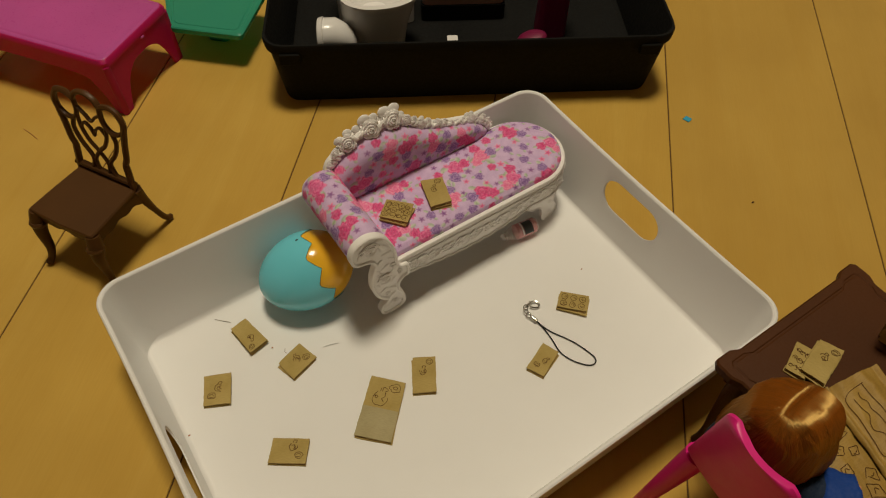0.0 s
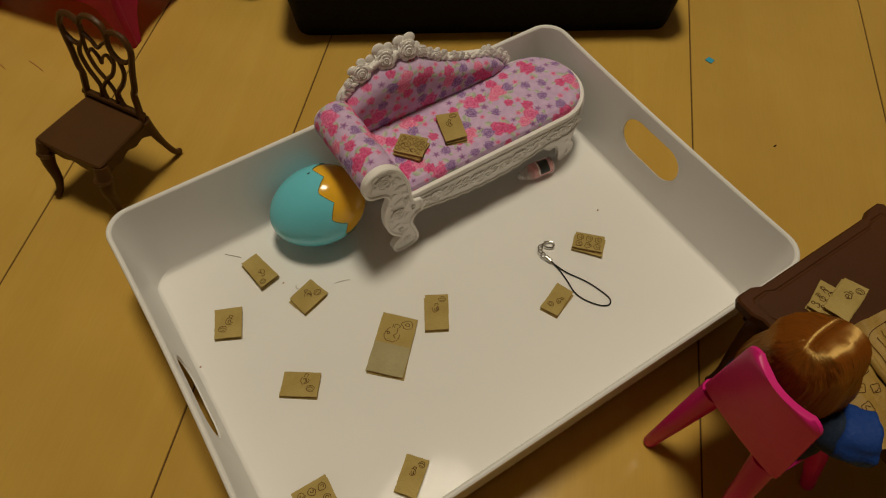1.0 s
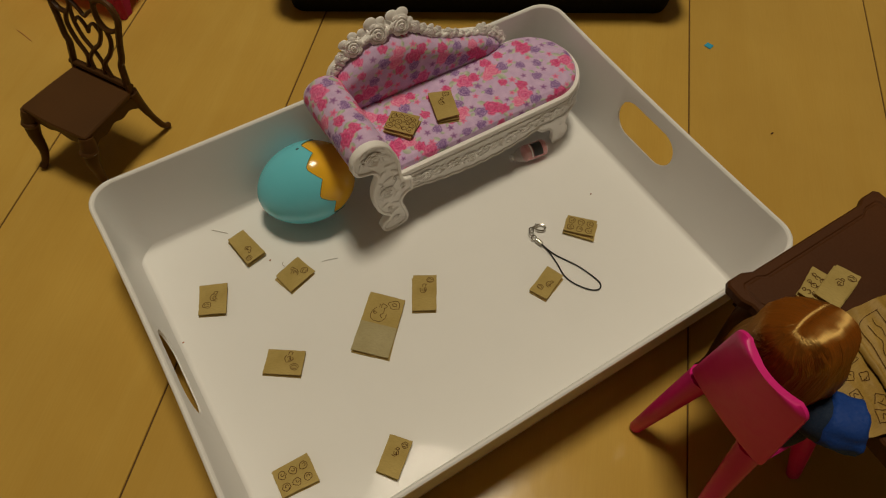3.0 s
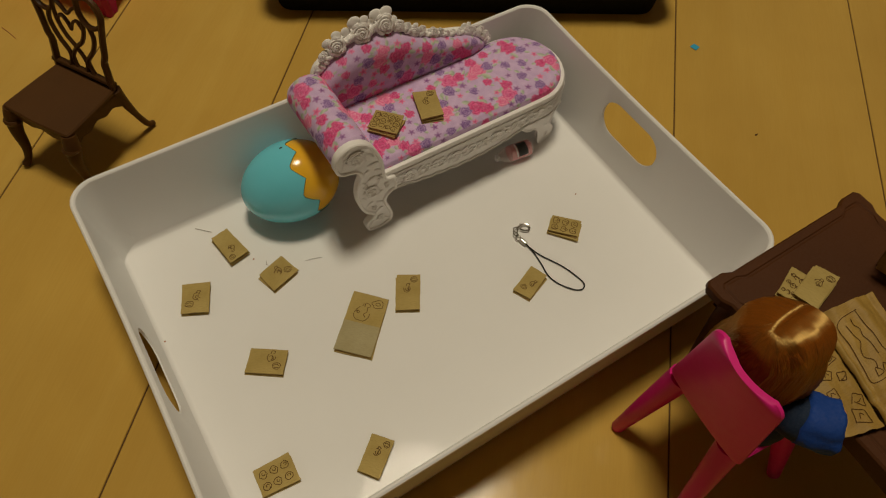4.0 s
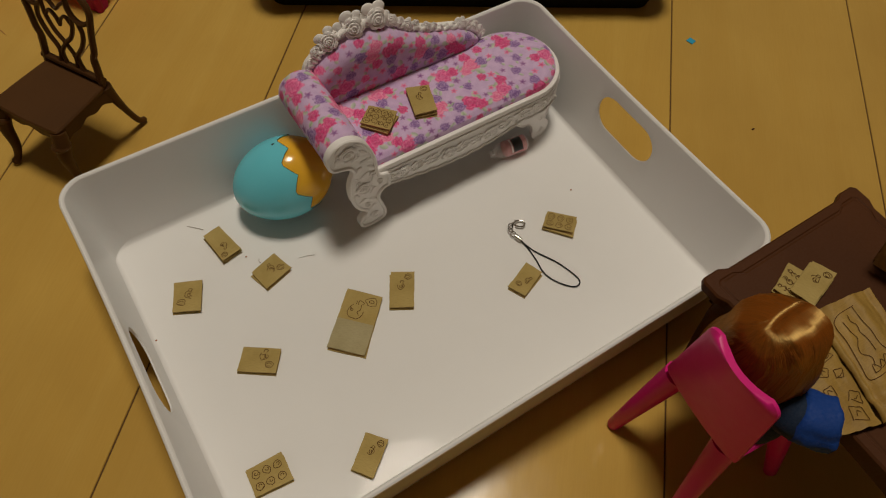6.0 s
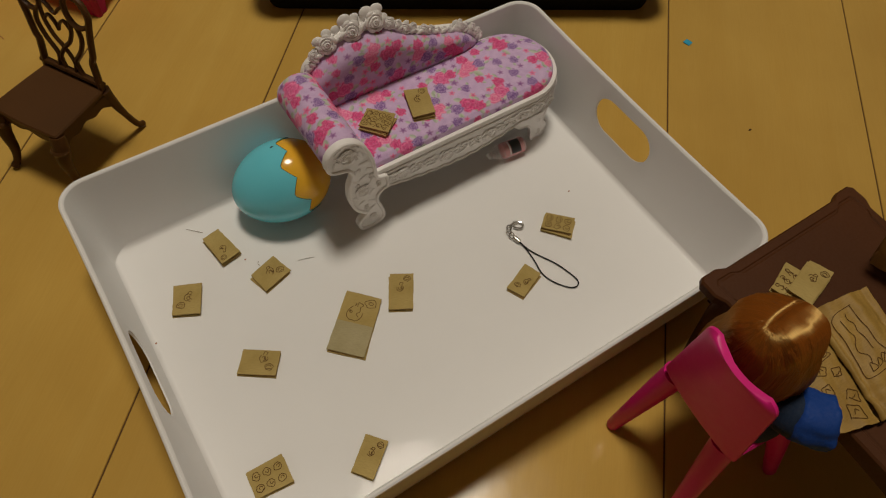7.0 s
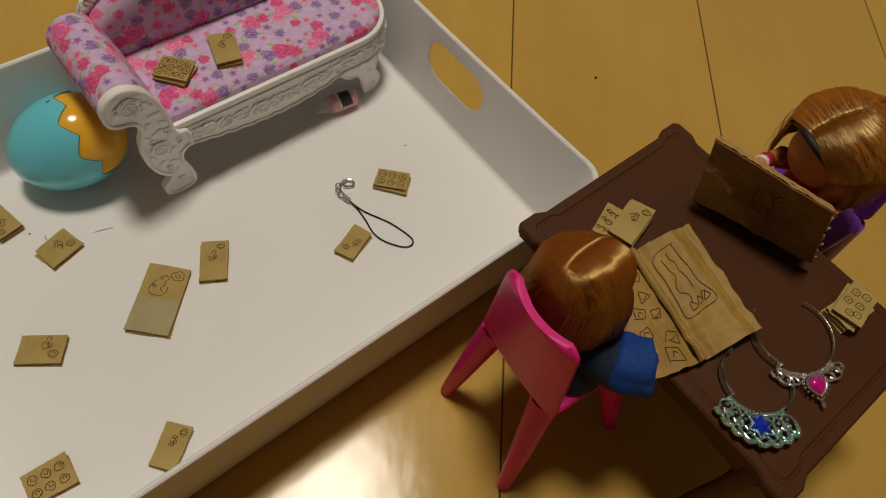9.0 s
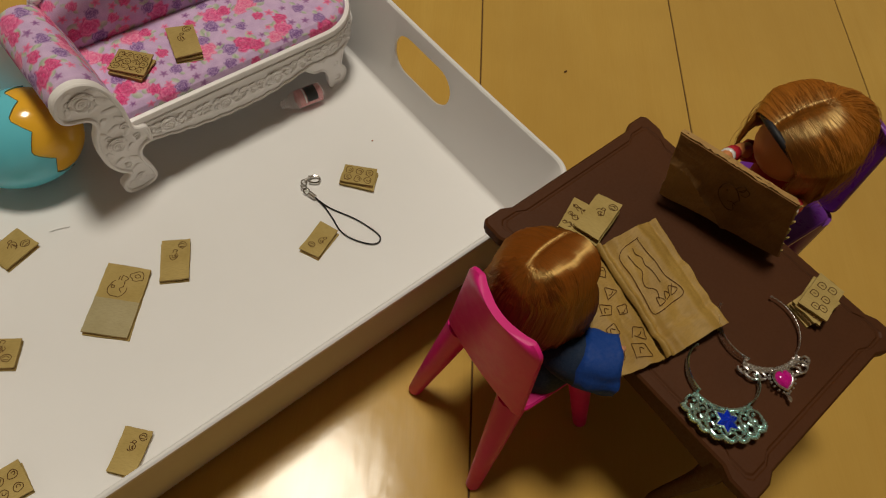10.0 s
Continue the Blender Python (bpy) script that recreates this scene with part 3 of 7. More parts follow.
def make_sofa():
    so = thing("chaise_longue", (0.22, 0.169, TF), "white ornate doll chaise longue with floral lilac cushions, in the tray", "sofa")
    yf, yb, xl, xc = 0.1375, 0.2005, 0.150, 0.2815
    rr = (yb - yf) / 2
    ym = (yb + yf) / 2

    def outline(d, n=18):
        pts = [V(xl + d * 0.2, yf + d, 0), V(0.195, yf + d, 0), V(0.24, yf + d, 0)]
        for k in range(n + 1):
            a = -math.pi / 2 + math.pi * k / n
            pts.append(V(xc + (rr - d) * math.cos(a), ym + (rr - d) * math.sin(a), 0))
        pts += [V(0.24, yb - d, 0), V(0.195, yb - d, 0), V(xl + d * 0.2, yb - d, 0)]
        return pts

    def at(pts, z):
        return [V(p.x, p.y, z) for p in pts]

    # frame: tray-like seat base with a rounded lip
    bm = bmesh.new()
    loft(bm, [at(outline(0.004), 0.0400), at(outline(0.0016), 0.0402), at(outline(0.0012), 0.0490), at(outline(-0.0008), 0.0508), at(outline(-0.0013), 0.0525), at(outline(-0.0006), 0.0543),
              at(outline(0.0010), 0.0549), at(outline(0.0022), 0.0542), at(outline(0.0022), 0.048)])
    frame_ob = part("frame", bm, M_SOFA, so)
    # carved apron with a swagged hem, along the front and round the end
    path = outline(-0.0002, 30)[:36]
    dense = []
    for a, b in zip(path, path[1:]):
        n = max(1, int((b - a).length / 0.0012))
        dense += [a.lerp(b, k / n) for k in range(n)]
    dense = [p for p in dense if p.x > 0.1545 or p.y > ym]
    lens = [0.0]
    for a, b in zip(dense, dense[1:]):
        lens.append(lens[-1] + (b - a).length)
    nrm = []
    for i in range(len(dense)):
        d = dense[min(i + 1, len(dense) - 1)] - dense[max(i - 1, 0)]
        nrm.append(V(d.y, -d.x, 0).normalized())

    def swag(p):
        if p.y > yf + 0.012:
            return 0.0365
        t = (p.x - 0.223) / (0.056 if p.x < 0.223 else 0.046)
        return min(0.0365, 0.0292 + 0.0080 * t * t)

    bm = bmesh.new()
    hem = [V(p.x, p.y, swag(p) - 0.0010 * abs(math.sin(s * math.pi / 0.0105))) + n * 0.0006 for p, s, n in zip(dense, lens, nrm)]
    midz = lambda i: (0.0500 + hem[i].z) / 2
    rows = [[p + n * 0.0004 + V(0, 0, 0.0505) for p, n in zip(dense, nrm)], [V(p.x, p.y, midz(i)) + n * 0.0008 for i, (p, n) in enumerate(zip(dense, nrm))], hem, [h - n * 0.0024 for h, n in zip(hem, nrm)], [V(p.x, p.y, midz(i)) - n * 0.0018 for i, (p, n) in enumerate(zip(dense, nrm))]]
    loft(bm, rows, closed=False)
    tube(bm, [h + n * 0.0004 + V(0, 0, 0.0004) for h, n in zip(hem, nrm)], 0.0009, 6)
    tube(bm, [V(p.x, p.y, 0.0496) + n * 0.0007 for p, n in zip(dense, nrm)], 0.0006, 5)
    rnd = random.Random(12)
    s0, k = 0.005, 0
    for i, s in enumerate(lens):
        if s < s0:
            continue
        n = nrm[i]
        face = Matrix((V(0, 0, 1).cross(n), V(0, 0, 1), n)).transposed()
        room = 0.0490 - hem[i].z
        c = V(dense[i].x, dense[i].y, midz(i)) + n * 0.0009
        big = (k % 6 == 3)
        if big:
            rose(bm, c, min(0.0052, room * 0.36), face, 1.5, 5, 0.6)
            s0 += 0.0072
        else:
            up = 1 if k % 2 else -1
            scroll(bm, c + V(0, 0, 0.0018 * up) - n * 0.0002, 0.0030, face, 1.1, 0.27, up, rnd.uniform(0, 6))
            leaf_relief(bm, c - V(0, 0, 0.0030 * up) + n * 0.0002, 0.0028, 0.0013, rnd.uniform(-0.7, 0.7), face)
            leaf_relief(bm, c + n * 0.0002 + face @ V(0.0024, -0.0006 * up, 0), 0.0020, 0.0010, 1.2 * up, face)
            s0 += 0.0054
        k += 1
    part("carved_border", bm, M_SOFA, frame_ob)

    # seat cushion, a fine mesh that carries the print
    prof = [(0.0030, 0.0500), (0.0020, 0.0550), (0.0028, 0.0576), (0.0055, 0.0597), (0.0100, 0.0608), (0.018, 0.0612), (0.0310, 0.0613)]
    line = resample([V(d, 0, z) for d, z in prof], 74)
    bm = bmesh.new()
    loft(bm, [at(resample(outline(q.x, 60), 760), q.z) for q in line])
    cushion = part("seat_cushion", bm, M_FLORAL, so, "lilac cloth cushion printed with pink and violet roses", 60)
    co = points_of(cushion)
    spots = [(0.231, 0.177), (0.253, 0.177), (0.283, 0.184), (0.259, 0.148), (0.186, 0.184), (0.166, 0.153), (0.183, 0.138), (0.162, 0.181), (0.234, 0.149), (0.302, 0.160), (0.214, 0.156), (0.283, 0.137)]
    printed(cushion, np.stack([co[:, 0], co[:, 1] + (co[:, 2] - 0.061) * np.where(co[:, 1] < ym, 1, -1)], 1), bouquets(5, spots, 0.148, 0.316, 0.128, 0.21), 1)

    # rolled arm: a bolster whose inner side runs down to the seat
    bx, bz, br = 0.1392, 0.0818, 0.0127
    bm = bmesh.new()
    loops = []
    ends = resample([(0.1375, 0.0030, 0), (0.1382, 0.0012, 0), (0.1400, 0.0, 0), (0.1950, -0.0004, 0), (0.1972, 0.0008, 0), (0.1980, 0.0030, 0)], 150)
    for y, d in ((p.x, p.y) for p in ends):
        r = br - d
        sec = [V(bx + r * math.cos(a), y, bz + r * math.sin(a)) for a in (radians(258 - 240 * k / 60) for k in range(61))]
        sec += [V(0.1546 - d, y, 0.0760), V(0.1572 - d, y, 0.0670), V(0.1582 - d, y, 0.0600), V(0.1580 - d, y, 0.0540)]
        loops.append(resample(sec, 150) + [V(0.1480, y, 0.0540), V(0.1450, y, 0.0640)])
    loft(bm, loops)
    arm = part("armrest_bolster", bm, M_FLORAL, so, "rolled lilac cushion printed with pink and violet roses", 60)
    co = points_of(arm)
    around = np.where(co[:, 2] > 0.077, 0.0124 * np.arctan2(co[:, 0] - bx, co[:, 2] - bz), 0.0150 + (0.077 - co[:, 2]))
    around = np.where(co[:, 0] < bx - 0.004, 0.0124 * np.arctan2(co[:, 0] - bx, co[:, 2] - bz), around)
    printed(arm, np.stack([co[:, 1], around], 1), bouquets(8, [(0.187, -0.006), (0.163, 0.012), (0.149, -0.009), (0.172, -0.022), (0.192, 0.015)], 0.13, 0.21, -0.04, 0.04), 2)

    # arm ends: scrolled plates that run down into a leg, front and back
    shape = [(0.1590, 0.0530), (0.1575, 0.0670), (0.1555, 0.0760), (0.1528, 0.0830), (0.1498, 0.0880), (0.1460, 0.0917), (0.1412, 0.0940), (0.1366, 0.0942), (0.1322, 0.0925), (0.1288, 0.0895), (0.1268, 0.0852), (0.1262, 0.0802), (0.1272, 0.0758), (0.1298, 0.0724), (0.1345, 0.0709), (0.1388, 0.0694),
             (0.1412, 0.0660), (0.1410, 0.0620), (0.1392, 0.0575), (0.1380, 0.0520), (0.1376, 0.0445), (0.1386, 0.0368), (0.1408, 0.0300), (0.1442, 0.0245), (0.1478, 0.0212), (0.1466, 0.0185), (0.1434, 0.0158), (0.1420, 0.0116), (0.1438, 0.0062), (0.1480, 0.0044), (0.1545, 0.0044), (0.1608, 0.0072), (0.1622, 0.0130), (0.1602, 0.0220), (0.1582, 0.0290), (0.1592, 0.0345), (0.1625, 0.0376), (0.1660, 0.0384), (0.1652, 0.0500)]
    up = Matrix(((1, 0, 0, 0), (0, 0, -1, 0), (0, 1, 0, 0), (0, 0, 0, 1)))
    full = spline([(*p, 0) for p in shape], 3, True)

    bm = bmesh.new()
    slab(bm, full, -0.1392, -0.1350, 0.0008, up)
    y = 0.1349
    rim = [V(p.x, y, p.y) for p in inset(full, 0.0011)]
    tube(bm, rim, 0.0012, 7, True)
    rose(bm, (0.1398, y, 0.0822), 0.0062, FRONT, 2.4, 6, 0.45)
    rose(bm, (0.1478, y, 0.0455), 0.0056, FRONT, 2.0, 6, 0.45)
    rose(bm, (0.1535, y, 0.0140), 0.0036, FRONT, 1.8, 5, 0.45)
    for x, z, ln, wd, a in ((0.1325, 0.0790, 0.0034, 0.0016, 1.2), (0.1345, 0.0880, 0.0034, 0.0016, 0.6), (0.1462, 0.0862, 0.0036, 0.0016, -0.7), (0.1490, 0.0785, 0.0040, 0.0018, -1.1), (0.1440, 0.0755, 0.0032, 0.0015, 0.3), (0.1505, 0.0700, 0.0044, 0.0020, -0.2), (0.1455, 0.0640, 0.0034, 0.0018, 0.9), (0.1535, 0.0625, 0.0036, 0.0017, -0.9),
                            (0.1492, 0.0570, 0.0040, 0.0019, 0.3), (0.1428, 0.0560, 0.0028, 0.0014, -1.0), (0.1552, 0.0520, 0.0034, 0.0017, 0.9), (0.1425, 0.0400, 0.0030, 0.0014, -1.1), (0.1540, 0.0400, 0.0034, 0.0016, 0.8), (0.1462, 0.0330, 0.0034, 0.0016, 0.4), (0.1530, 0.0310, 0.0034, 0.0016, -0.8), (0.1525, 0.0230, 0.0036, 0.0016, 0.5), (0.1470, 0.0115, 0.0030, 0.0014, 0.9), (0.1585, 0.0100, 0.0024, 0.0012, -0.9)):
        leaf_relief(bm, V(x, y, z), ln, wd, a, FRONT)
    for x, z, r, fl in ((0.1345, 0.0830, 0.0022, 1), (0.1452, 0.0810, 0.0024, -1), (0.1540, 0.0560, 0.0024, 1), (0.1450, 0.0520, 0.0022, -1), (0.1585, 0.0460, 0.0026, 1), (0.1490, 0.0270, 0.0024, -1)):
        scroll(bm, (x, y - 0.0001, z), r, FRONT, 1.3, 0.26, fl, x * 900)
    part("arm_end_front", bm, M_SOFA, so)
    bm = bmesh.new()
    low = [Vector((p.x, p.y)) if p.y < 0.066 else Vector((0.1405 + (p.x - 0.1405) * 0.90, 0.0790 + (p.y - 0.0790) * 0.82)) for p in full]
    slab(bm, low, -0.1995, -0.1955, 0.0008, up)
    part("arm_end_back", bm, M_SOFA, so)

    # bracket legs with a scrolled foot at the rounded end
    foot = spline([(*p, 0) for p in ((0.2985, 0.0400), (0.2962, 0.0330), (0.2945, 0.0255), (0.2940, 0.0200), (0.2968, 0.0160), (0.2980, 0.0112), (0.2962, 0.0066), (0.2920, 0.0045), (0.2880, 0.0052), (0.2856, 0.0095), (0.2850, 0.0160), (0.2826, 0.0222), (0.2788, 0.0258), (0.2735, 0.0272), (0.2695, 0.0305), (0.2660, 0.0345), (0.2650, 0.0400))], 3, True)
    for yy, turn in ((0.1408, 7), (0.1972, -7)):
        bm = bmesh.new()
        m = Matrix.Translation((0.282, yy, 0)) @ Matrix.Rotation(radians(turn), 4, "Z") @ Matrix.Translation((-0.282, 0, 0)) @ up
        slab(bm, foot, -0.0016, 0.0016, 0.0007, m)
        if turn > 0:
            tube(bm, [m @ V(p.x, p.y, 0.0016) for p in inset(foot, 0.0009)], 0.0007, 6, True)
            for x, z, r in ((0.2890, 0.0325, 0.0034), (0.2800, 0.0325, 0.0028), (0.2905, 0.0235, 0.0024), (0.2920, 0.0110, 0.0030)):
                scroll(bm, m @ V(x, z, 0.0016), r, FRONT, 1.2, 0.22, 1, x * 700)
        part("leg", bm, M_SOFA, so)

    # back: padded panel below a carved crown of roses
    top = spline([(0.1495, 0.0600), (0.1490, 0.0780), (0.1512, 0.0862), (0.1562, 0.0903), (0.1635, 0.0945), (0.1728, 0.0976), (0.1832, 0.0989), (0.1939, 0.0978), (0.2047, 0.0948), (0.2130, 0.0896), (0.2265, 0.0826), (0.2411, 0.0770), (0.2563, 0.0722), (0.2650, 0.0668), (0.2710, 0.0600)], 5)
    lean = lambda z: 0.10 * (z - 0.058)
    fine = resample(top, 330)
    bm = bmesh.new()
    cols = []
    for i, p in enumerate(fine):
        t = i / (len(fine) - 1)
        colv = []
        for j in range(91):
            s = j / 90
            z = 0.0560 + (p.y + 0.0036 - 0.0560) * s
            ends = math.sqrt(min(1.0, t * 9 + 0.01, (1 - t) * 9 + 0.01))
            crease = 0.0005 * noise.noise(V(p.x * 90, z * 60, 2.0))
            roll = max(0.0, s - 0.35) / 0.65
            y = 0.1906 + 0.0016 * (max(0.0, 0.35 - s) / 0.35) ** 2 - 0.0010 * roll + (0.2012 + lean(z) - 0.1906) * roll ** 6
            colv.append(V(p.x, y + crease * (1 - roll) + 0.0050 * (1 - ends), z))
        cols.append(colv)
    loft(bm, cols, closed=False)
    pad = part("backrest_cushion", bm, M_FLORAL, so, "padded lilac cloth printed with pink and violet roses", 60)
    co = points_of(pad)
    printed(pad, np.stack([co[:, 0], co[:, 2] + np.maximum(0, co[:, 1] - 0.1900) * 0.8], 1), bouquets(21, [(0.168, 0.073), (0.187, 0.089), (0.200, 0.087), (0.178, 0.060), (0.222, 0.076), (0.246, 0.069), (0.206, 0.066)], 0.145, 0.28, 0.05, 0.115), 3)
    bm = bmesh.new()
    outer = []
    for i, p in enumerate(top):
        a, b = top[max(0, i - 1)], top[min(len(top) - 1, i + 1)]
        d = (b - a).normalized()
        outer.append(p + Vector((-d.y, d.x)) * (0.0030 + 0.0036 * math.exp(-((p.x - 0.183) / 0.022) ** 2)))
    m = Matrix(((1, 0, 0, 0), (0, 0.10, -1, 0.2035 - 0.10 * 0.058), (0, 1, 0, 0), (0, 0, 0, 1)))
    slab(bm, [Vector((p.x, p.y)) for p in outer][::-1] + [Vector((0.1480, 0.046)), Vector((0.2730, 0.046))], -0.0004, 0.0050, 0.0008, m)
    # a rolled lip over the cushion's top edge
    tube(bm, [V(p.x, 0.1990 + lean(p.y), p.y + 0.0022) for p in top[8:-3]], 0.0020, 8)
    panel = part("back_panel", bm, M_SOFA, so)
    bm = bmesh.new()
    tube(bm, [V(p.x, 0.1972 + lean(p.y), p.y) for p in outer], 0.0022, 7)
    rnd = random.Random(4)
    tilt = Matrix.Rotation(radians(74), 3, "X")
    for x, z, r in ((0.1640, 0.1026, 0.0062), (0.1811, 0.1052, 0.0069), (0.1968, 0.1054, 0.0069), (0.2165, 0.0926, 0.0046), (0.2305, 0.0860, 0.0039), (0.2578, 0.0768, 0.0041), (0.2675, 0.0722, 0.0039), (0.1545, 0.0985, 0.0038), (0.1500, 0.0920, 0.0034), (0.2062, 0.1005, 0.0042), (0.2118, 0.0972, 0.0034),
                    (0.2228, 0.0914, 0.0029), (0.2362, 0.0844, 0.0028), (0.2412, 0.0814, 0.0024), (0.2458, 0.0798, 0.0025), (0.2510, 0.0784, 0.0028), (0.2630, 0.0762, 0.0027), (0.2720, 0.0682, 0.0031), (0.2745, 0.0640, 0.0027)):
        rose(bm, (x, 0.1962 + lean(z), z), r, tilt @ Matrix.Rotation(rnd.uniform(-0.3, 0.3), 3, "Y"), 2.2, 6, 0.7)
    # broad loose petals behind the large roses
    for x, z, r in ((0.1780, 0.1128, 0.0046), (0.1845, 0.1120, 0.0036), (0.1928, 0.1125, 0.0048), (0.1998, 0.1120, 0.0048), (0.1722, 0.1085, 0.0038), (0.1658, 0.1085, 0.0038), (0.1592, 0.1055, 0.0036), (0.1885, 0.1085, 0.0036), (0.2040, 0.1050, 0.0034), (0.1572, 0.0990, 0.0036), (0.2140, 0.0968, 0.0026), (0.2195, 0.0945, 0.0025), (0.2560, 0.0802, 0.0024), (0.2600, 0.0798, 0.0024)):
        ball(bm, (x, 0.1985 + lean(z), z - 0.0010), (r * 0.95, r * 0.26, r * 0.74), u=14, v=9, m=Matrix.Rotation(rnd.uniform(-0.6, 0.6), 3, "Y") @ Matrix.Rotation(-0.3, 3, "X"))
    for i in range(4, len(outer), 2):
        p = outer[i]
        ball(bm, (p.x, 0.1958 + lean(p.y), p.y + 0.0004), (0.0032, 0.0016, 0.0017), u=8, v=5, m=Matrix.Rotation(rnd.uniform(-1, 1), 3, "Y"))
    part("rose_crest", bm, M_SOFA, panel, "white moulded roses along the top")
    return so


make_sofa()


# ---------------------------------------------------------------- egg
def make_egg():
    c = V(0.1118, 0.1783, TF + 0.0268)
    m = Matrix.Translation(c) @ Matrix.Rotation(radians(-16.4), 4, "Z") @ Matrix.Rotation(radians(-19.9), 4, "Y")
    egg = thing("toy_egg", (c.x, c.y, TF), "turquoise and amber plastic egg with a zigzag joint, in the tray", "toy egg")

    def rad(t, grow):  # t from -1 (blunt end) to 1
        return (0.0256 + grow) * math.sqrt(max(0.0, 1 - t * t)) * (1 + 0.055 * t)

    def shell(t0, t1, grow, n=34, u=48, edge=None):
        loops = []
        for i in range(n + 1):
            s = i / n
            lp = []
            for k in range(u):
                a = 2 * math.pi * k / u
                hi = edge(a) if edge else t1
                th0, th1 = math.acos(-t0), math.acos(-hi)
                t = -math.cos(th0 + (th1 - th0) * s)
                r = rad(t, grow)
                lp.append(m @ V(t * (0.0323 + grow), r * math.cos(a), r * math.sin(a)))
            loops.append(lp)
        return loops

    bm = bmesh.new()
    loft(bm, shell(-0.999, 0.999, 0.0))
    part("amber_shell", bm, M_YELLOW_EGG, egg, "glossy amber half")

    def zig(a):
        k = (a / (2 * math.pi) * 8) % 1.0
        return 0.405 + 0.20 * (abs(1 - 2 * k) - 0.5)

    bm = bmesh.new()
    o = shell(-0.999, 0.3, 0.0005, 30, 72, zig)
    lip = shell(-0.999, 0.3, -0.0003, 30, 72, zig)[-1]
    loft(bm, o + [lip], True, False)
    seam = [p.copy() for p in o[-1]]
    part("turquoise_shell", bm, M_BLUE_EGG, egg, "glossy turquoise half with a zigzag edge")
    # the joint's shadow, drawn as a thin dark tube along the zigzag
    bm = bmesh.new()
    tube(bm, seam, 0.00017, 5, True)
    part("seam", bm, M_SEAM, egg, "dark line drawn as the joint's shadow")
    # no opening is cut: a near-black bead stands for the hole's dark inside
    bm = bmesh.new()
    p = m @ V(0.0080, 0.0066, 0.0243)
    ball(bm, p, (0.0015, 0.0010, 0.0007), u=10, v=6)
    part("hanging_hole_shade", bm, M_DARKHOLE, egg)


make_egg()


# ---------------------------------------------------------------- cards
def loop_stroke(bm, m, cx, cy, rx, ry, rnd, z, closed=True, w=0.00019):
    pts = []
    n = 14
    a0 = rnd.uniform(0, 6)
    for k in range(n if closed else n - 3):
        a = a0 + 2 * math.pi * k / n
        j = 1 + rnd.uniform(-0.16, 0.16)
        px, py = cx + rx * j * math.cos(a), cy + ry * j * math.sin(a)
        pts.append(m @ V(px, py, z(px, py)))
    tube(bm, pts, w, 4, closed, flat=0.35, up=(0, 0, 1))


def line_stroke(bm, m, pts, z, w=0.00019):
    tube(bm, [m @ V(p.x, p.y, z(p.x, p.y)) for p in spline([(*q, 0) for q in pts], 5)], w, 4, flat=0.35, up=(0, 0, 1))


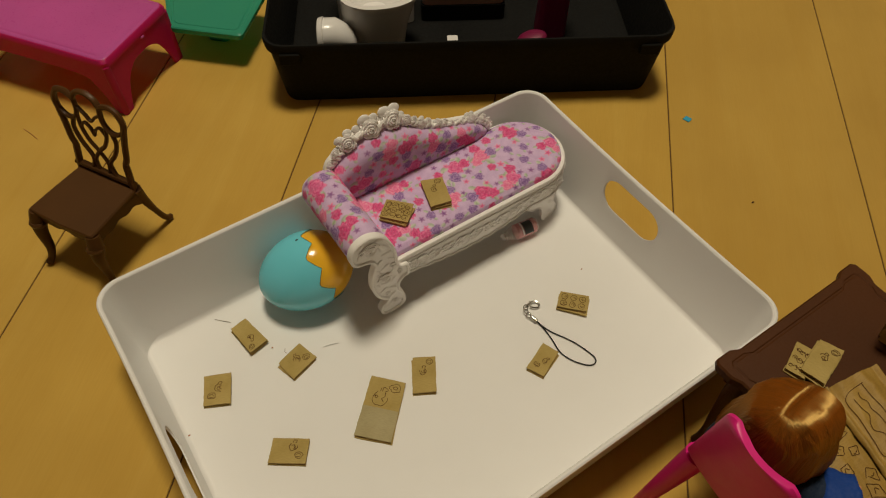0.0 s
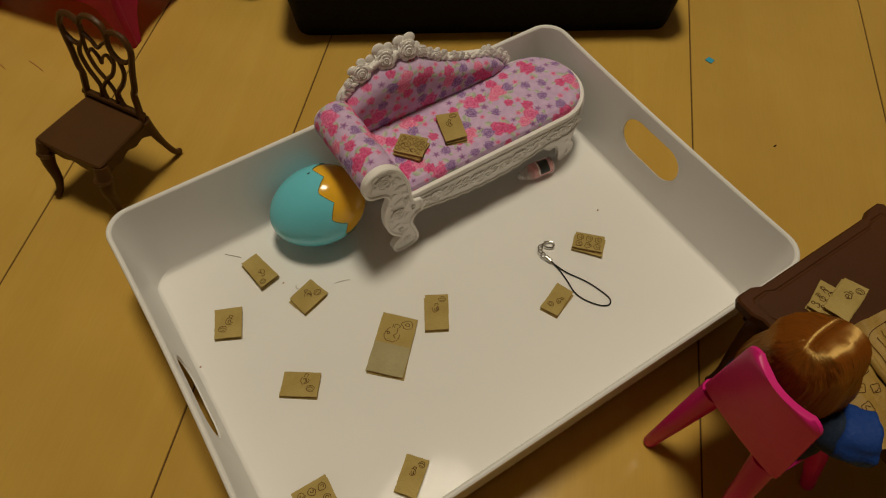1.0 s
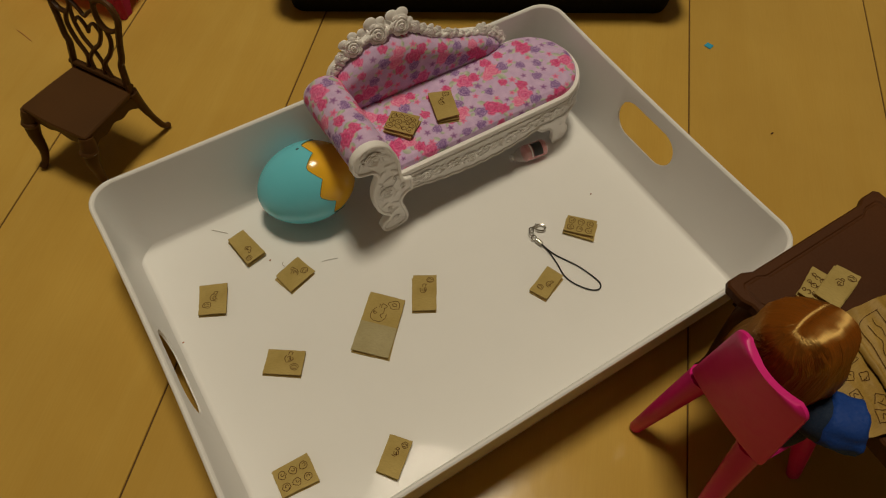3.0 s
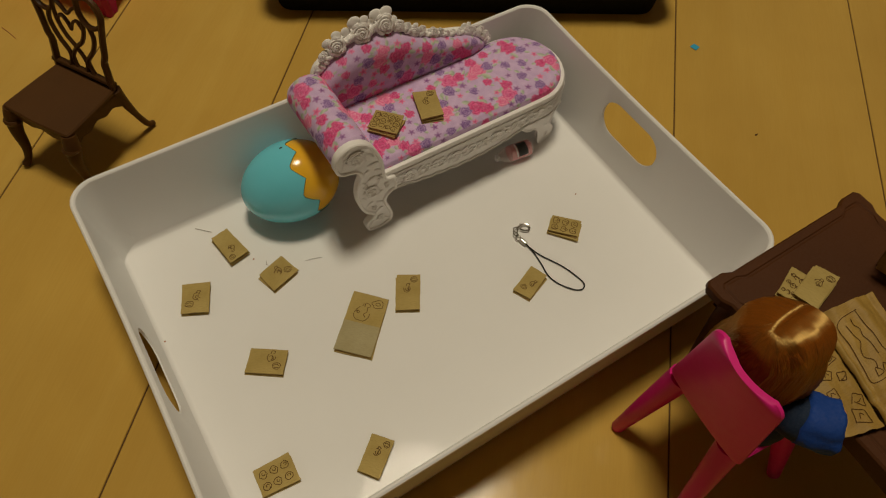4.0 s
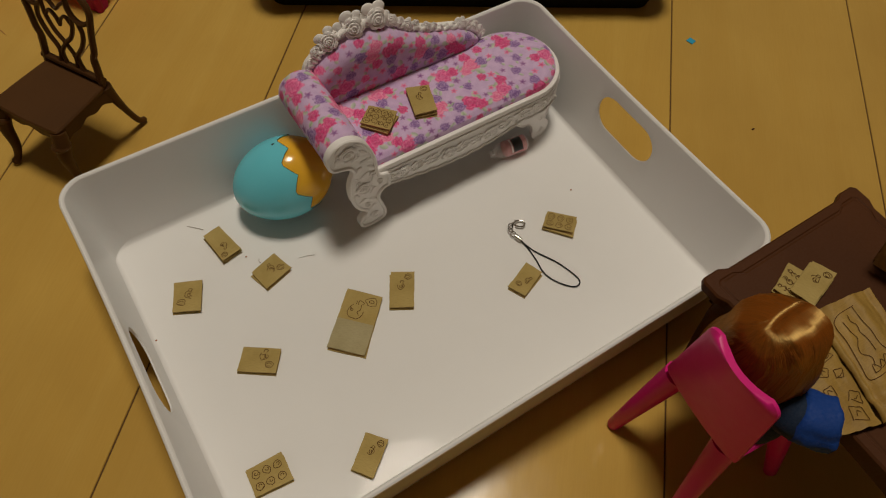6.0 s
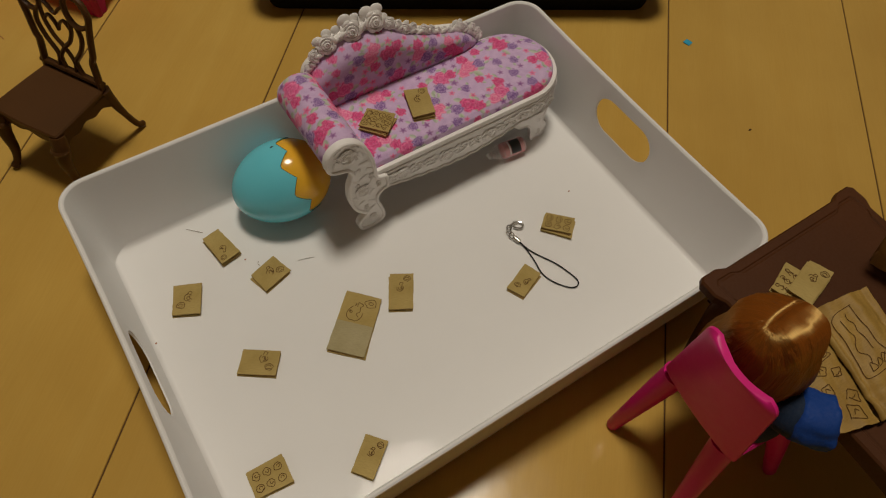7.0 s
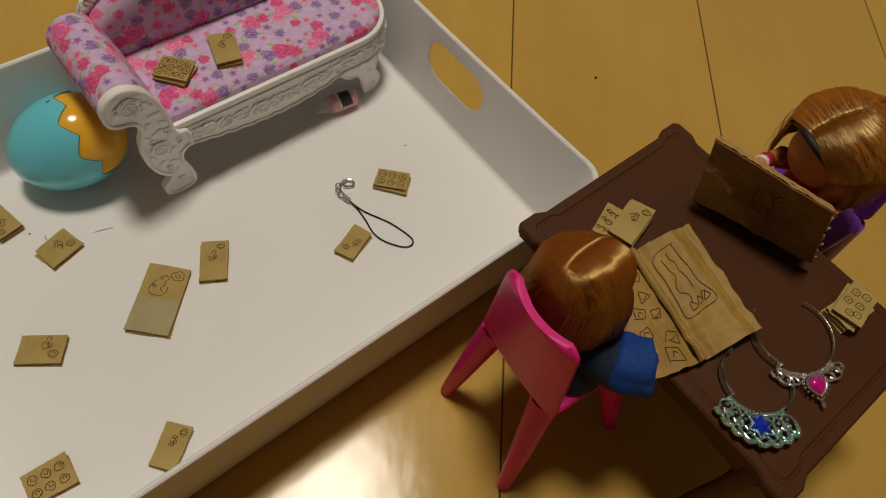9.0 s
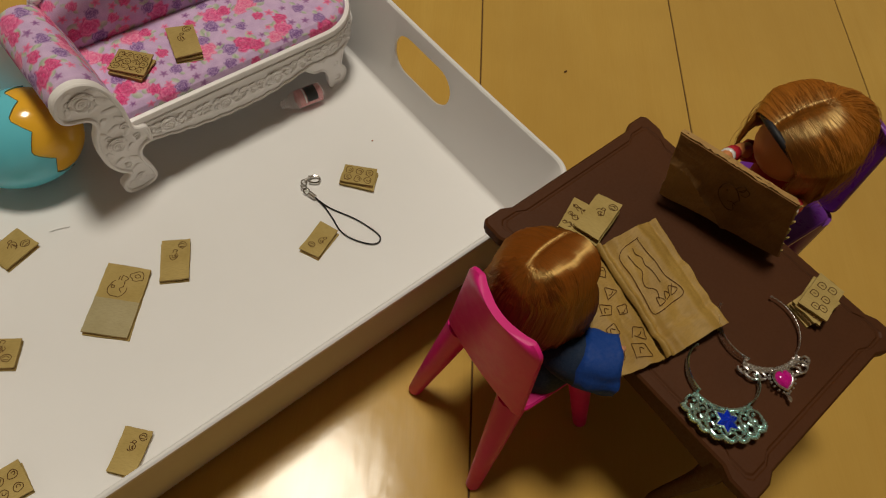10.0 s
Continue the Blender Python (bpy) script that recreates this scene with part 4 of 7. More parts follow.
def card(x, y, z, w, h, ang, seed, design="fruit", layers=2, tilt=(0, 0), gap=0.0011, label="", mat=None, spots=None):
    """A small folded card of kraft board with a pen drawing."""
    rnd = random.Random(seed)
    m = pose(x, y, z, tilt[0], tilt[1], ang)
    c = thing("paper_card", m, label or "small folded kraft paper card with pen drawing", "card", "drawn cards")
    mat = mat or M_KRAFT
    zt = 0.0
    for k in range(layers):
        bm = bmesh.new()
        top = k == layers - 1
        dx, dy = (0, 0) if top else (rnd.uniform(-0.0005, 0.0005), rnd.uniform(-0.0009, -0.0002))
        thick = 0.00085
        nx, ny = 6, 10
        bend = rnd.uniform(0.3, 0.9) * gap
        skew = [rnd.uniform(-0.0009, 0.0009) for _ in range(8)]
        upper, lower = [], []
        for j in range(ny + 1):
            q = j / ny
            ru, rl = [], []
            for i in range(nx + 1):
                p = i / nx
                px = -w / 2 + w * p + dx + skew[0] * q * (1 - p) + skew[1] * (1 - q) * p + skew[2] * q * p
                py = -h / 2 + h * q + dy + skew[3] * q * (1 - p) + skew[4] * (1 - q) * p + skew[5] * q * p
                if i in (0, nx):
                    px += rnd.uniform(-0.00014, 0.00014)
                if j in (0, ny):
                    py += rnd.uniform(-0.00014, 0.00014)
                z = zt
                if top:
                    z += bend * 0.55 * 4 * (q - 0.5) ** 2 + 0.25 * gap * p
                ru.append(m @ V(px, py, z + thick)), rl.append(m @ V(px, py, z))
            upper.append(ru), lower.append(rl)
        loft(bm, [f + g[::-1] for f, g in zip(upper, lower)])
        part("top_sheet" if top else "under_sheet", bm, mat, c)
        if top and design == "big":
            # the lower half has lost its brown facing
            bm = bmesh.new()
            lip = lambda row, dz: [v + V(0, 0, dz) for v in row]
            loft(bm, [lip(f, 0.00012) + lip(f, 0.00002)[::-1] for f in upper[:6]])
            part("peeled_patch", bm, M_PEEL, c, "paler peeled lower half")
        zt += thick
        if not top:
            bm = bmesh.new()
            rows = [[], []]
            for i in range(29):
                q = i / 28
                wave = 0.00032 * math.sin(q * w / 0.0021 * 2 * math.pi)
                for row, py in zip(rows, (-h / 2 + 0.0006, h / 2 - 0.0006)):
                    row.append([m @ V((q - 0.5) * (w - 0.0012) + dx, py + dy, zt + 0.00040 + wave + o) for o in (-0.00012, 0.00012)])
            for row in rows:
                row[:] = [[p[0] for p in row], [p[1] for p in row]]
            loft(bm, [rows[0][0] + rows[0][1][::-1], rows[1][0] + rows[1][1][::-1]])
            part("fluted_core", bm, M_CORR, c)
            zt += 0.00080
    lift = lambda px, py: zt + 0.00010 + bend * 0.55 * (4 * ((py + h / 2) / h - 0.5) ** 2) + 0.25 * gap * (px / w + 0.5)
    bm = bmesh.new()

    def ring(cx, cy, rx, ry, closed=True):
        loop_stroke(bm, m, cx, cy, rx, ry, rnd, lift, closed)

    def stroke(pts):
        line_stroke(bm, m, pts, lift)

    if design == "fruit":      # one fruit and a badge beside it
        u = 1.3 * min(w, h)
        cx, cy = -0.04 * w, 0.10 * h
        if w > h:
            cx, cy = 0.12 * w, 0.02 * h
        bx, by = (0.30 * w, -0.2 * h) if w > h else (0.25 * w, 0.36 * h)
        if spots:
            cx, cy, bx, by = spots[0] * w, spots[1] * h, spots[2] * w, spots[3] * h
        ring(cx, cy, 0.12 * u, 0.12 * u, False)
        ring(cx + 0.01 * u, cy - 0.01 * u, 0.05 * u, 0.06 * u, False)
        stroke([(cx - 0.02 * u, cy + 0.10 * u), (cx + 0.01 * u, cy + 0.19 * u), (cx + 0.10 * u, cy + 0.17 * u), (cx + 0.06 * u, cy + 0.11 * u)])
        stroke([(cx + 0.05 * u, cy + 0.06 * u), (cx + 0.03 * u, cy - 0.01 * u), (cx + 0.10 * u, cy - 0.06 * u)])
        ring(bx, by, 0.115 * u, 0.10 * u)
        stroke([(bx - 0.08 * u, by), (bx, by + 0.05 * u), (bx + 0.07 * u, by)])
        stroke([(bx - 0.06 * u, by - 0.05 * u), (bx + 0.06 * u, by - 0.05 * u)])
    elif design == "six":      # two rows of three rings
        for i in range(3):
            for j in range(2):
                cx, cy = (-0.3 + 0.3 * i) * w, (0.2 - 0.42 * j) * h
                r = 0.105 * w
                ring(cx, cy, r, r)
                ring(cx + 0.15 * r, cy + 0.1 * r, r * 0.4, r * 0.35, False)
        stroke([(-0.4 * w, -0.3 * h), (-0.3 * w, -0.36 * h), (-0.22 * w, -0.28 * h)])
    elif design == "crowd":    # many overlapping rings
        for i in range(4):
            for j in range(3):
                ring((-0.34 + 0.23 * i + rnd.uniform(-0.03, 0.03)) * w, (-0.28 + 0.28 * j + rnd.uniform(-0.04, 0.04)) * h, rnd.uniform(0.08, 0.13) * w, rnd.uniform(0.08, 0.13) * w, (i + j) % 2 == 0)
                ring((-0.34 + 0.23 * i) * w, (-0.28 + 0.28 * j) * h, 0.05 * w, 0.04 * w, False)
    elif design == "big":
        ring(-0.10 * w, 0.15 * h, 0.20 * w, 0.12 * h, False)
        ring(-0.20 * w, 0.17 * h, 0.035 * w, 0.02 * h)
        stroke([(0.02 * w, 0.27 * h), (0.03 * w, 0.19 * h), (-0.04 * w, 0.15 * h), (0.03 * w, 0.10 * h)])
        stroke([(-0.13 * w, 0.27 * h), (-0.12 * w, 0.33 * h)])
        stroke([(-0.07 * w, 0.27 * h), (-0.06 * w, 0.34 * h), (0.08 * w, 0.31 * h), (0.02 * w, 0.27 * h)])
        stroke([(-0.26 * w, 0.18 * h), (-0.22 * w, 0.20 * h)])
        ring(0.26 * w, 0.36 * h, 0.16 * w, 0.07 * h)
        ring(0.26 * w, 0.36 * h, 0.06 * w, 0.025 * h)
    elif design == "tags":
        for i, (cx, cy) in enumerate(((-0.2, 0.26), (0.16, 0.3), (-0.26, -0.02), (0.14, 0.0), (-0.02, -0.3), (0.22, -0.24))):
            s = 0.13 * w
            stroke([(cx * w - s, cy * h - s * 0.7), (cx * w - s * 0.8, cy * h + s * 0.7), (cx * w + s * 0.2, cy * h + s), (cx * w + s, cy * h + s * 0.4), (cx * w + s * 0.7, cy * h - s * 0.8), (cx * w - s, cy * h - s * 0.7)])
            stroke([(cx * w - s * 0.3, cy * h), (cx * w + s * 0.4, cy * h + s * 0.2)])
    part("drawing", bm, M_INK, c)
    return c


IN_TRAY = "small folded kraft paper card with pen drawing, in the tray"
card(0.0605, 0.1688, TF, 0.0125, 0.0240, 190.5, 11, "fruit", 3, (0, 1), label=IN_TRAY)
card(0.0788, 0.1350, TF, 0.0200, 0.0157, 15.5, 12, "fruit", 2, (1, 0), label=IN_TRAY, spots=(0.04, 0.06, 0.30, -0.14))
card(0.0282, 0.1450, TF, 0.0166, 0.0204, -24.5, 13, "fruit", 2, label=IN_TRAY, spots=(0.04, 0.04, -0.22, -0.20))
card(0.0480, 0.0842, TF, 0.0231, 0.0162, -36.5, 14, "fruit", 2, (0, -1), gap=0.0018, label=IN_TRAY, spots=(0.08, 0.15, 0.26, -0.16))
card(0.1072, 0.0772, TF, 0.0226, 0.0405, -46.0, 15, "big", 2, gap=0.0007, label="large flat kraft paper card with a pen drawing, in the tray")
card(0.1420, 0.0812, TF, 0.0150, 0.0250, -30.5, 16, "fruit", 2, label=IN_TRAY)
card(0.0245, 0.0217, TF, 0.0204, 0.0158, -4.0, 17, "six", 2, label="small kraft paper card with six drawn rings, in the tray")
card(0.0752, 0.0025, TF, 0.0125, 0.0212, -52.5, 18, "fruit", 2, (0, 0), gap=0.002, label=IN_TRAY)
card(0.2570, 0.0700, TF, 0.0205, 0.0130, -48.5, 19, "six", 3, (1, 0), label="small folded kraft paper card with drawn rings, in the tray")
card(0.2120, 0.0468, TF, 0.0125, 0.0212, -68.0, 20, "fruit", 2, label=IN_TRAY, spots=(0.13, 0.02, -0.15, -0.22))
card(0.1758, 0.1642, 0.0608, 0.0185, 0.0160, -50.8, 21, "crowd", 3, (-1, 0), label="thick folded kraft card covered in rings, on the chaise cushion")
card(0.2062, 0.1640, 0.0608, 0.0141, 0.0229, -16.5, 22, "fruit", 3, (1.5, 0), label="folded kraft card with pen drawing, on the chaise cushion")


# ---------------------------------------------------------------- phone strap
def make_strap():
    st = thing("phone_strap", (0.228, 0.07, TF), "black cord phone strap with a silver lobster clasp", "phone strap")
    z = TF + 0.0008
    bm = bmesh.new()
    pts = spline([(0.2272, 0.0728, z + 0.001), (0.2290, 0.0670, z), (0.2312, 0.0605, z), (0.2378, 0.0480, z), (0.2412, 0.0380, z), (0.2425, 0.0300, z), (0.2395, 0.0268, z), (0.2345, 0.0290, z), (0.2285, 0.0375, z), (0.2262, 0.0460, z), (0.2276, 0.0560, z), (0.2283, 0.0650, z), (0.2276, 0.0725, z + 0.001)], 8)
    tube(bm, pts, 0.00046, 6)
    part("cord", bm, M_CORD, st, "thin black cord loop")
    bm = bmesh.new()
    a, b = V(0.2274, 0.0722, z + 0.0012), V(0.2262, 0.0772, z + 0.0014)
    tube(bm, [a, a.lerp(b, 0.06), a.lerp(b, 0.94), b], [0.0011, 0.00155, 0.00155, 0.0011], 12)
    part("crimp", bm, M_STEEL, st, "silver end tube")

    def ringlet(c, r, w, rot, flat=1.0):
        e = bmesh.new()
        mm = Matrix.Rotation(radians(rot), 3, "Z") @ Matrix.Rotation(radians(32), 3, "X")
        tube(e, [Vector(c) + mm @ V(r * math.cos(t), r * flat * math.sin(t), 0) for t in (2 * math.pi * k / 16 for k in range(16))], w, 6, True)
        return e

    part("ring", ringlet((0.2258, 0.0792, z + 0.001), 0.0019, 0.00042, 20), M_STEEL, st)
    part("ring", ringlet((0.2262, 0.0826, z + 0.001), 0.0019, 0.00042, 80), M_STEEL, st)
    part("ring", ringlet((0.2280, 0.0852, z + 0.001), 0.0017, 0.00042, 10), M_STEEL, st)
    bm = bmesh.new()
    d = V(0.62, -0.30, 0).normalized()
    s = V(-d.y, d.x, 0)
    c0 = V(0.2290, 0.0862, z + 0.0011)
    hook = [c0, c0 + d * 0.0024 + s * 0.0012, c0 + d * 0.0052 + s * 0.0026, c0 + d * 0.0082 + s * 0.0020, c0 + d * 0.0092 - s * 0.0004, c0 + d * 0.0076 - s * 0.0024, c0 + d * 0.0048 - s * 0.0022, c0 + d * 0.0024 - s * 0.001]
    tube(bm, spline(hook, 4), [0.0008] * 8 + [0.0006] * 21, 7)
    tube(bm, [c0 + d * 0.003 + s * 0.001, c0 + d * 0.0032 + s * 0.0034], [0.0006, 0.0004], 6)
    part("lobster_clasp", bm, M_STEEL, st, "silver lobster clasp")


make_strap()


# ---------------------------------------------------------------- toy bottle under the chaise
def make_bottle():
    a, d = V(0.2478, 0.1396, TF + 0.0063), V(0.994, -0.11, 0).normalized()
    bo = thing("toy_bottle", (0.258, 0.14, TF), "tiny clear toy bottle with pink drink and black label", "toy bottle")

    def lathe(prof, n=18):
        e = bmesh.new()
        s = V(-d.y, d.x, 0)
        loft(e, [[a + d * t + (s * math.cos(q) + V(0, 0, 1) * math.sin(q)) * r for q in (2 * math.pi * k / n for k in range(n))] for t, r in prof])
        return e

    part("bottle_body", lathe([(0.0002, 0.0018), (0.0004, 0.0024), (0.0030, 0.0024), (0.0050, 0.0034), (0.0085, 0.0054), (0.0105, 0.0060), (0.0110, 0.0061), (0.0278, 0.0061), (0.0288, 0.0050)]), M_CLEAR, bo)
    part("drink", lathe([(0.0112, 0.0040), (0.0118, 0.0057), (0.0272, 0.0057), (0.0280, 0.0044)]), M_PINKCLEAR, bo, "pink drink seen through the bottle")
    def wrap(t0, t1, q0, q1):
        e = bmesh.new()
        s = V(-d.y, d.x, 0)
        loft(e, [[a + d * t + (s * math.cos(q) + V(0, 0, 1) * math.sin(q)) * r for t, r in ((t0, 0.0061), (t0, 0.00630), (t1, 0.00630), (t1, 0.0061))] for q in (radians(q0 + (q1 - q0) * k / 12) for k in range(13))])
        return e

    part("bottle_label", wrap(0.0165, 0.0238, 70, 168), M_LABEL, bo, "black label")
    part("label_stripe", wrap(0.0150, 0.0158, 70, 168), M_WHITE, bo, "thin white stripe")
    part("neck_ring", lathe([(0.0018, 0.0024), (0.0020, 0.0030), (0.0026, 0.0030), (0.0028, 0.0024)]), M_CLEAR, bo)


make_bottle()


# ---------------------------------------------------------------- brown doll chair
def make_brown_chair():
    seat_z = 0.0515
    f = V(-0.868, -0.496, 0)            # the way it faces
    s = V(0.577, -0.817, 0)             # to its side
    c = V(0.0105, 0.3000, 0)            # middle of the seat
    s = V(-f.y, f.x, 0) * -1 if V(-f.y, f.x, 0).dot(s) < 0 else V(-f.y, f.x, 0)
    P = lambda u, v, z: c + s * u + f * v + V(0, 0, z)
    ch = thing("doll_chair", (c.x, c.y, 0), "dark brown plastic doll chair with an openwork scrolled back", "chair")
    bm = bmesh.new()
    hw, hb, hd = 0.0275, 0.0250, 0.0240
    q = 0.0022
    o = [P(*p, 0).to_2d() for p in ((-hb, -hd + q), (-hb + q * 0.3, -hd + q * 0.3), (-hb + q, -hd), (0, -hd - 0.0005), (hb - q, -hd), (hb - q * 0.3, -hd + q * 0.3), (hb, -hd + q), (hb + 0.0016, 0), (hw, hd - q), (hw - q * 0.3, hd - q * 0.3), (hw - q, hd), (0, hd + 0.0010), (-hw + q, hd), (-hw + q * 0.3, hd - q * 0.3), (-hw, hd - q), (-hb - 0.0016, 0))]
    area = sum(a.x * b.y - b.x * a.y for a, b in zip(o, o[1:] + o[:1]))
    slab(bm, o if area > 0 else o[::-1], seat_z - 0.0042, seat_z, 0.0009)
    part("seat", bm, M_CHAIRB, ch)
    # apron with a scalloped hem
    for (u0, v0), (u1, v1) in (((-hw + 0.002, hd - 0.002), (hw - 0.002, hd - 0.002)), ((hw - 0.002, hd - 0.002), (hb - 0.001, -hd + 0.002)), ((-hw + 0.002, hd - 0.002), (-hb + 0.001, -hd + 0.002)), ((-hb, -hd + 0.0015), (hb, -hd + 0.0015))):
        bm = bmesh.new()
        rows = [[], [], [], []]
        a, b = P(u0, v0, 0), P(u1, v1, 0)
        w = V(-(b - a).y, (b - a).x, 0).normalized() * 0.0012
        for k in range(17):
            t = k / 16
            drop = 0.0060 + 0.0042 * abs(2 * t - 1) ** 2 + 0.0012 * math.cos(t * 6 * math.pi)
            q = a.lerp(b, t)
            rows[0].append(q + w + V(0, 0, seat_z - 0.004))
            rows[1].append(q + w + V(0, 0, seat_z - 0.004 - drop))
            rows[2].append(q - w + V(0, 0, seat_z - 0.004 - drop))
            rows[3].append(q - w + V(0, 0, seat_z - 0.004))
        loft(bm, rows, closed=False)
        part("apron", bm, M_CHAIRB, ch)
    # cabriole front legs and swept back legs
    for side in (-1, 1):
        bm = bmesh.new()
        u = side * (hw - 0.003)
        fw = 0.0065 if side < 0 else 0.0005
        tube(bm, spline([P(u, hd - 0.003, seat_z - 0.003), P(u + side * 0.0012, hd - 0.0005, seat_z - 0.012), P(u + side * 0.0012, hd + 0.0020, 0.030), P(u, hd + 0.0012 + fw * 0.4, 0.016), P(u + side * 0.0012, hd + 0.0016 + fw * 0.8, 0.006), P(u + side * 0.0022, hd + 0.0042 + fw, 0.0022)], 5),
             [0.0046, 0.0048, 0.005, 0.0052, 0.0053, 0.0054, 0.0053, 0.0051, 0.0049, 0.0046, 0.0044, 0.0041, 0.0039, 0.0036, 0.0034, 0.0032, 0.003, 0.0028, 0.0026, 0.0025, 0.0024, 0.0024, 0.0026, 0.0028, 0.0026, 0.0022], 10)
        tube(bm, [P(u + side * 0.0006, hd - 0.0002, 0.0405), P(u + side * 0.0007, hd, 0.0392), P(u + side * 0.0008, hd + 0.0002, 0.0365)], [0.0054, 0.0063, 0.0052], 12)
        part("leg", bm, M_CHAIRB, ch)
        bm = bmesh.new()
        u = side * (hb - 0.002)
        tube(bm, spline([P(u, -hd + 0.001, seat_z - 0.002), P(u, -hd - 0.0015, seat_z - 0.016), P(u, -hd - 0.0055, 0.020), P(u, -hd - 0.0105, 0.006), P(u, -hd - 0.0150, 0.0022)], 5),
             [0.0042 - 0.0002 * min(k, 10) for k in range(19)] + [0.0024, 0.0022], 10)
        part("leg", bm, M_CHAIRB, ch)
    # openwork back, leaning
    lean = 0.20
    B = lambda u, h: P(u * 1.10 - 0.0008, -hd + 0.0015 - lean * h, seat_z + h)
    bm = bmesh.new()
    tube(bm, [B(-0.0235, 0.003), B(0.0235, 0.003)], 0.0024, 8)
    part("back_rail", bm, M_CHAIRB, ch)
    for side in (-1, 1):
        bm = bmesh.new()
        tube(bm, spline([B(side * 0.0215, -0.001), B(side * 0.0205, 0.010), B(side * 0.0200, 0.0185), B(side * 0.0218, 0.0230), B(side * 0.0232, 0.0340), B(side * 0.0250, 0.0440), B(side * 0.0262, 0.0520), B(side * 0.0225, 0.0590), B(side * 0.0160, 0.0605), B(side * 0.0100, 0.0575)], 5), [0.0029] * 10 + [0.0026] * 26 + [0.0022] * 10, 8, flat=0.8)
        part("back_post", bm, M_CHAIRB, ch)
        bm = bmesh.new()
        # lobe loop, outer and inner slats
        tube(bm, spline([B(side * 0.0245, 0.0450), B(side * 0.0200, 0.0415), B(side * 0.0145, 0.0415), B(side * 0.0105, 0.0460), B(side * 0.0095, 0.0520), B(side * 0.0102, 0.0578)], 5), 0.0019, 7, flat=0.8)
        tube(bm, spline([B(side * 0.0145, 0.0415), B(side * 0.0165, 0.0330), B(side * 0.0130, 0.0230), B(side * 0.0070, 0.0140), B(side * 0.0080, 0.0070), B(side * 0.0105, 0.0030)], 5), 0.0019, 7, flat=0.8)
        tube(bm, spline([B(side * 0.0105, 0.0460), B(side * 0.0098, 0.0360), B(side * 0.0060, 0.0270), B(0, 0.0205), B(-side * 0.0050, 0.0120), B(-side * 0.0035, 0.0030)], 5), 0.0017, 7, flat=0.8)
        tube(bm, spline([B(side * 0.0098, 0.0360), B(side * 0.0060, 0.0410), B(side * 0.0020, 0.0380), B(0, 0.0330)], 5), 0.0013, 7, flat=0.8)
        part("back_slat", bm, M_CHAIRB, ch)
    bm = bmesh.new()
    tube(bm, spline([B(-0.0102, 0.0572), B(-0.0070, 0.0625), B(0, 0.0650), B(0.0070, 0.0625), B(0.0102, 0.0572)], 6), 0.0021, 8, flat=0.8)
    tube(bm, spline([B(-0.0095, 0.0520), B(-0.004, 0.0480), B(0, 0.0440), B(0.004, 0.0480), B(0.0095, 0.0520)], 5), 0.0014, 7, flat=0.8)
    part("top_rail", bm, M_CHAIRB, ch)


make_brown_chair()


# ---------------------------------------------------------------- brown doll table
TZ = 0.096


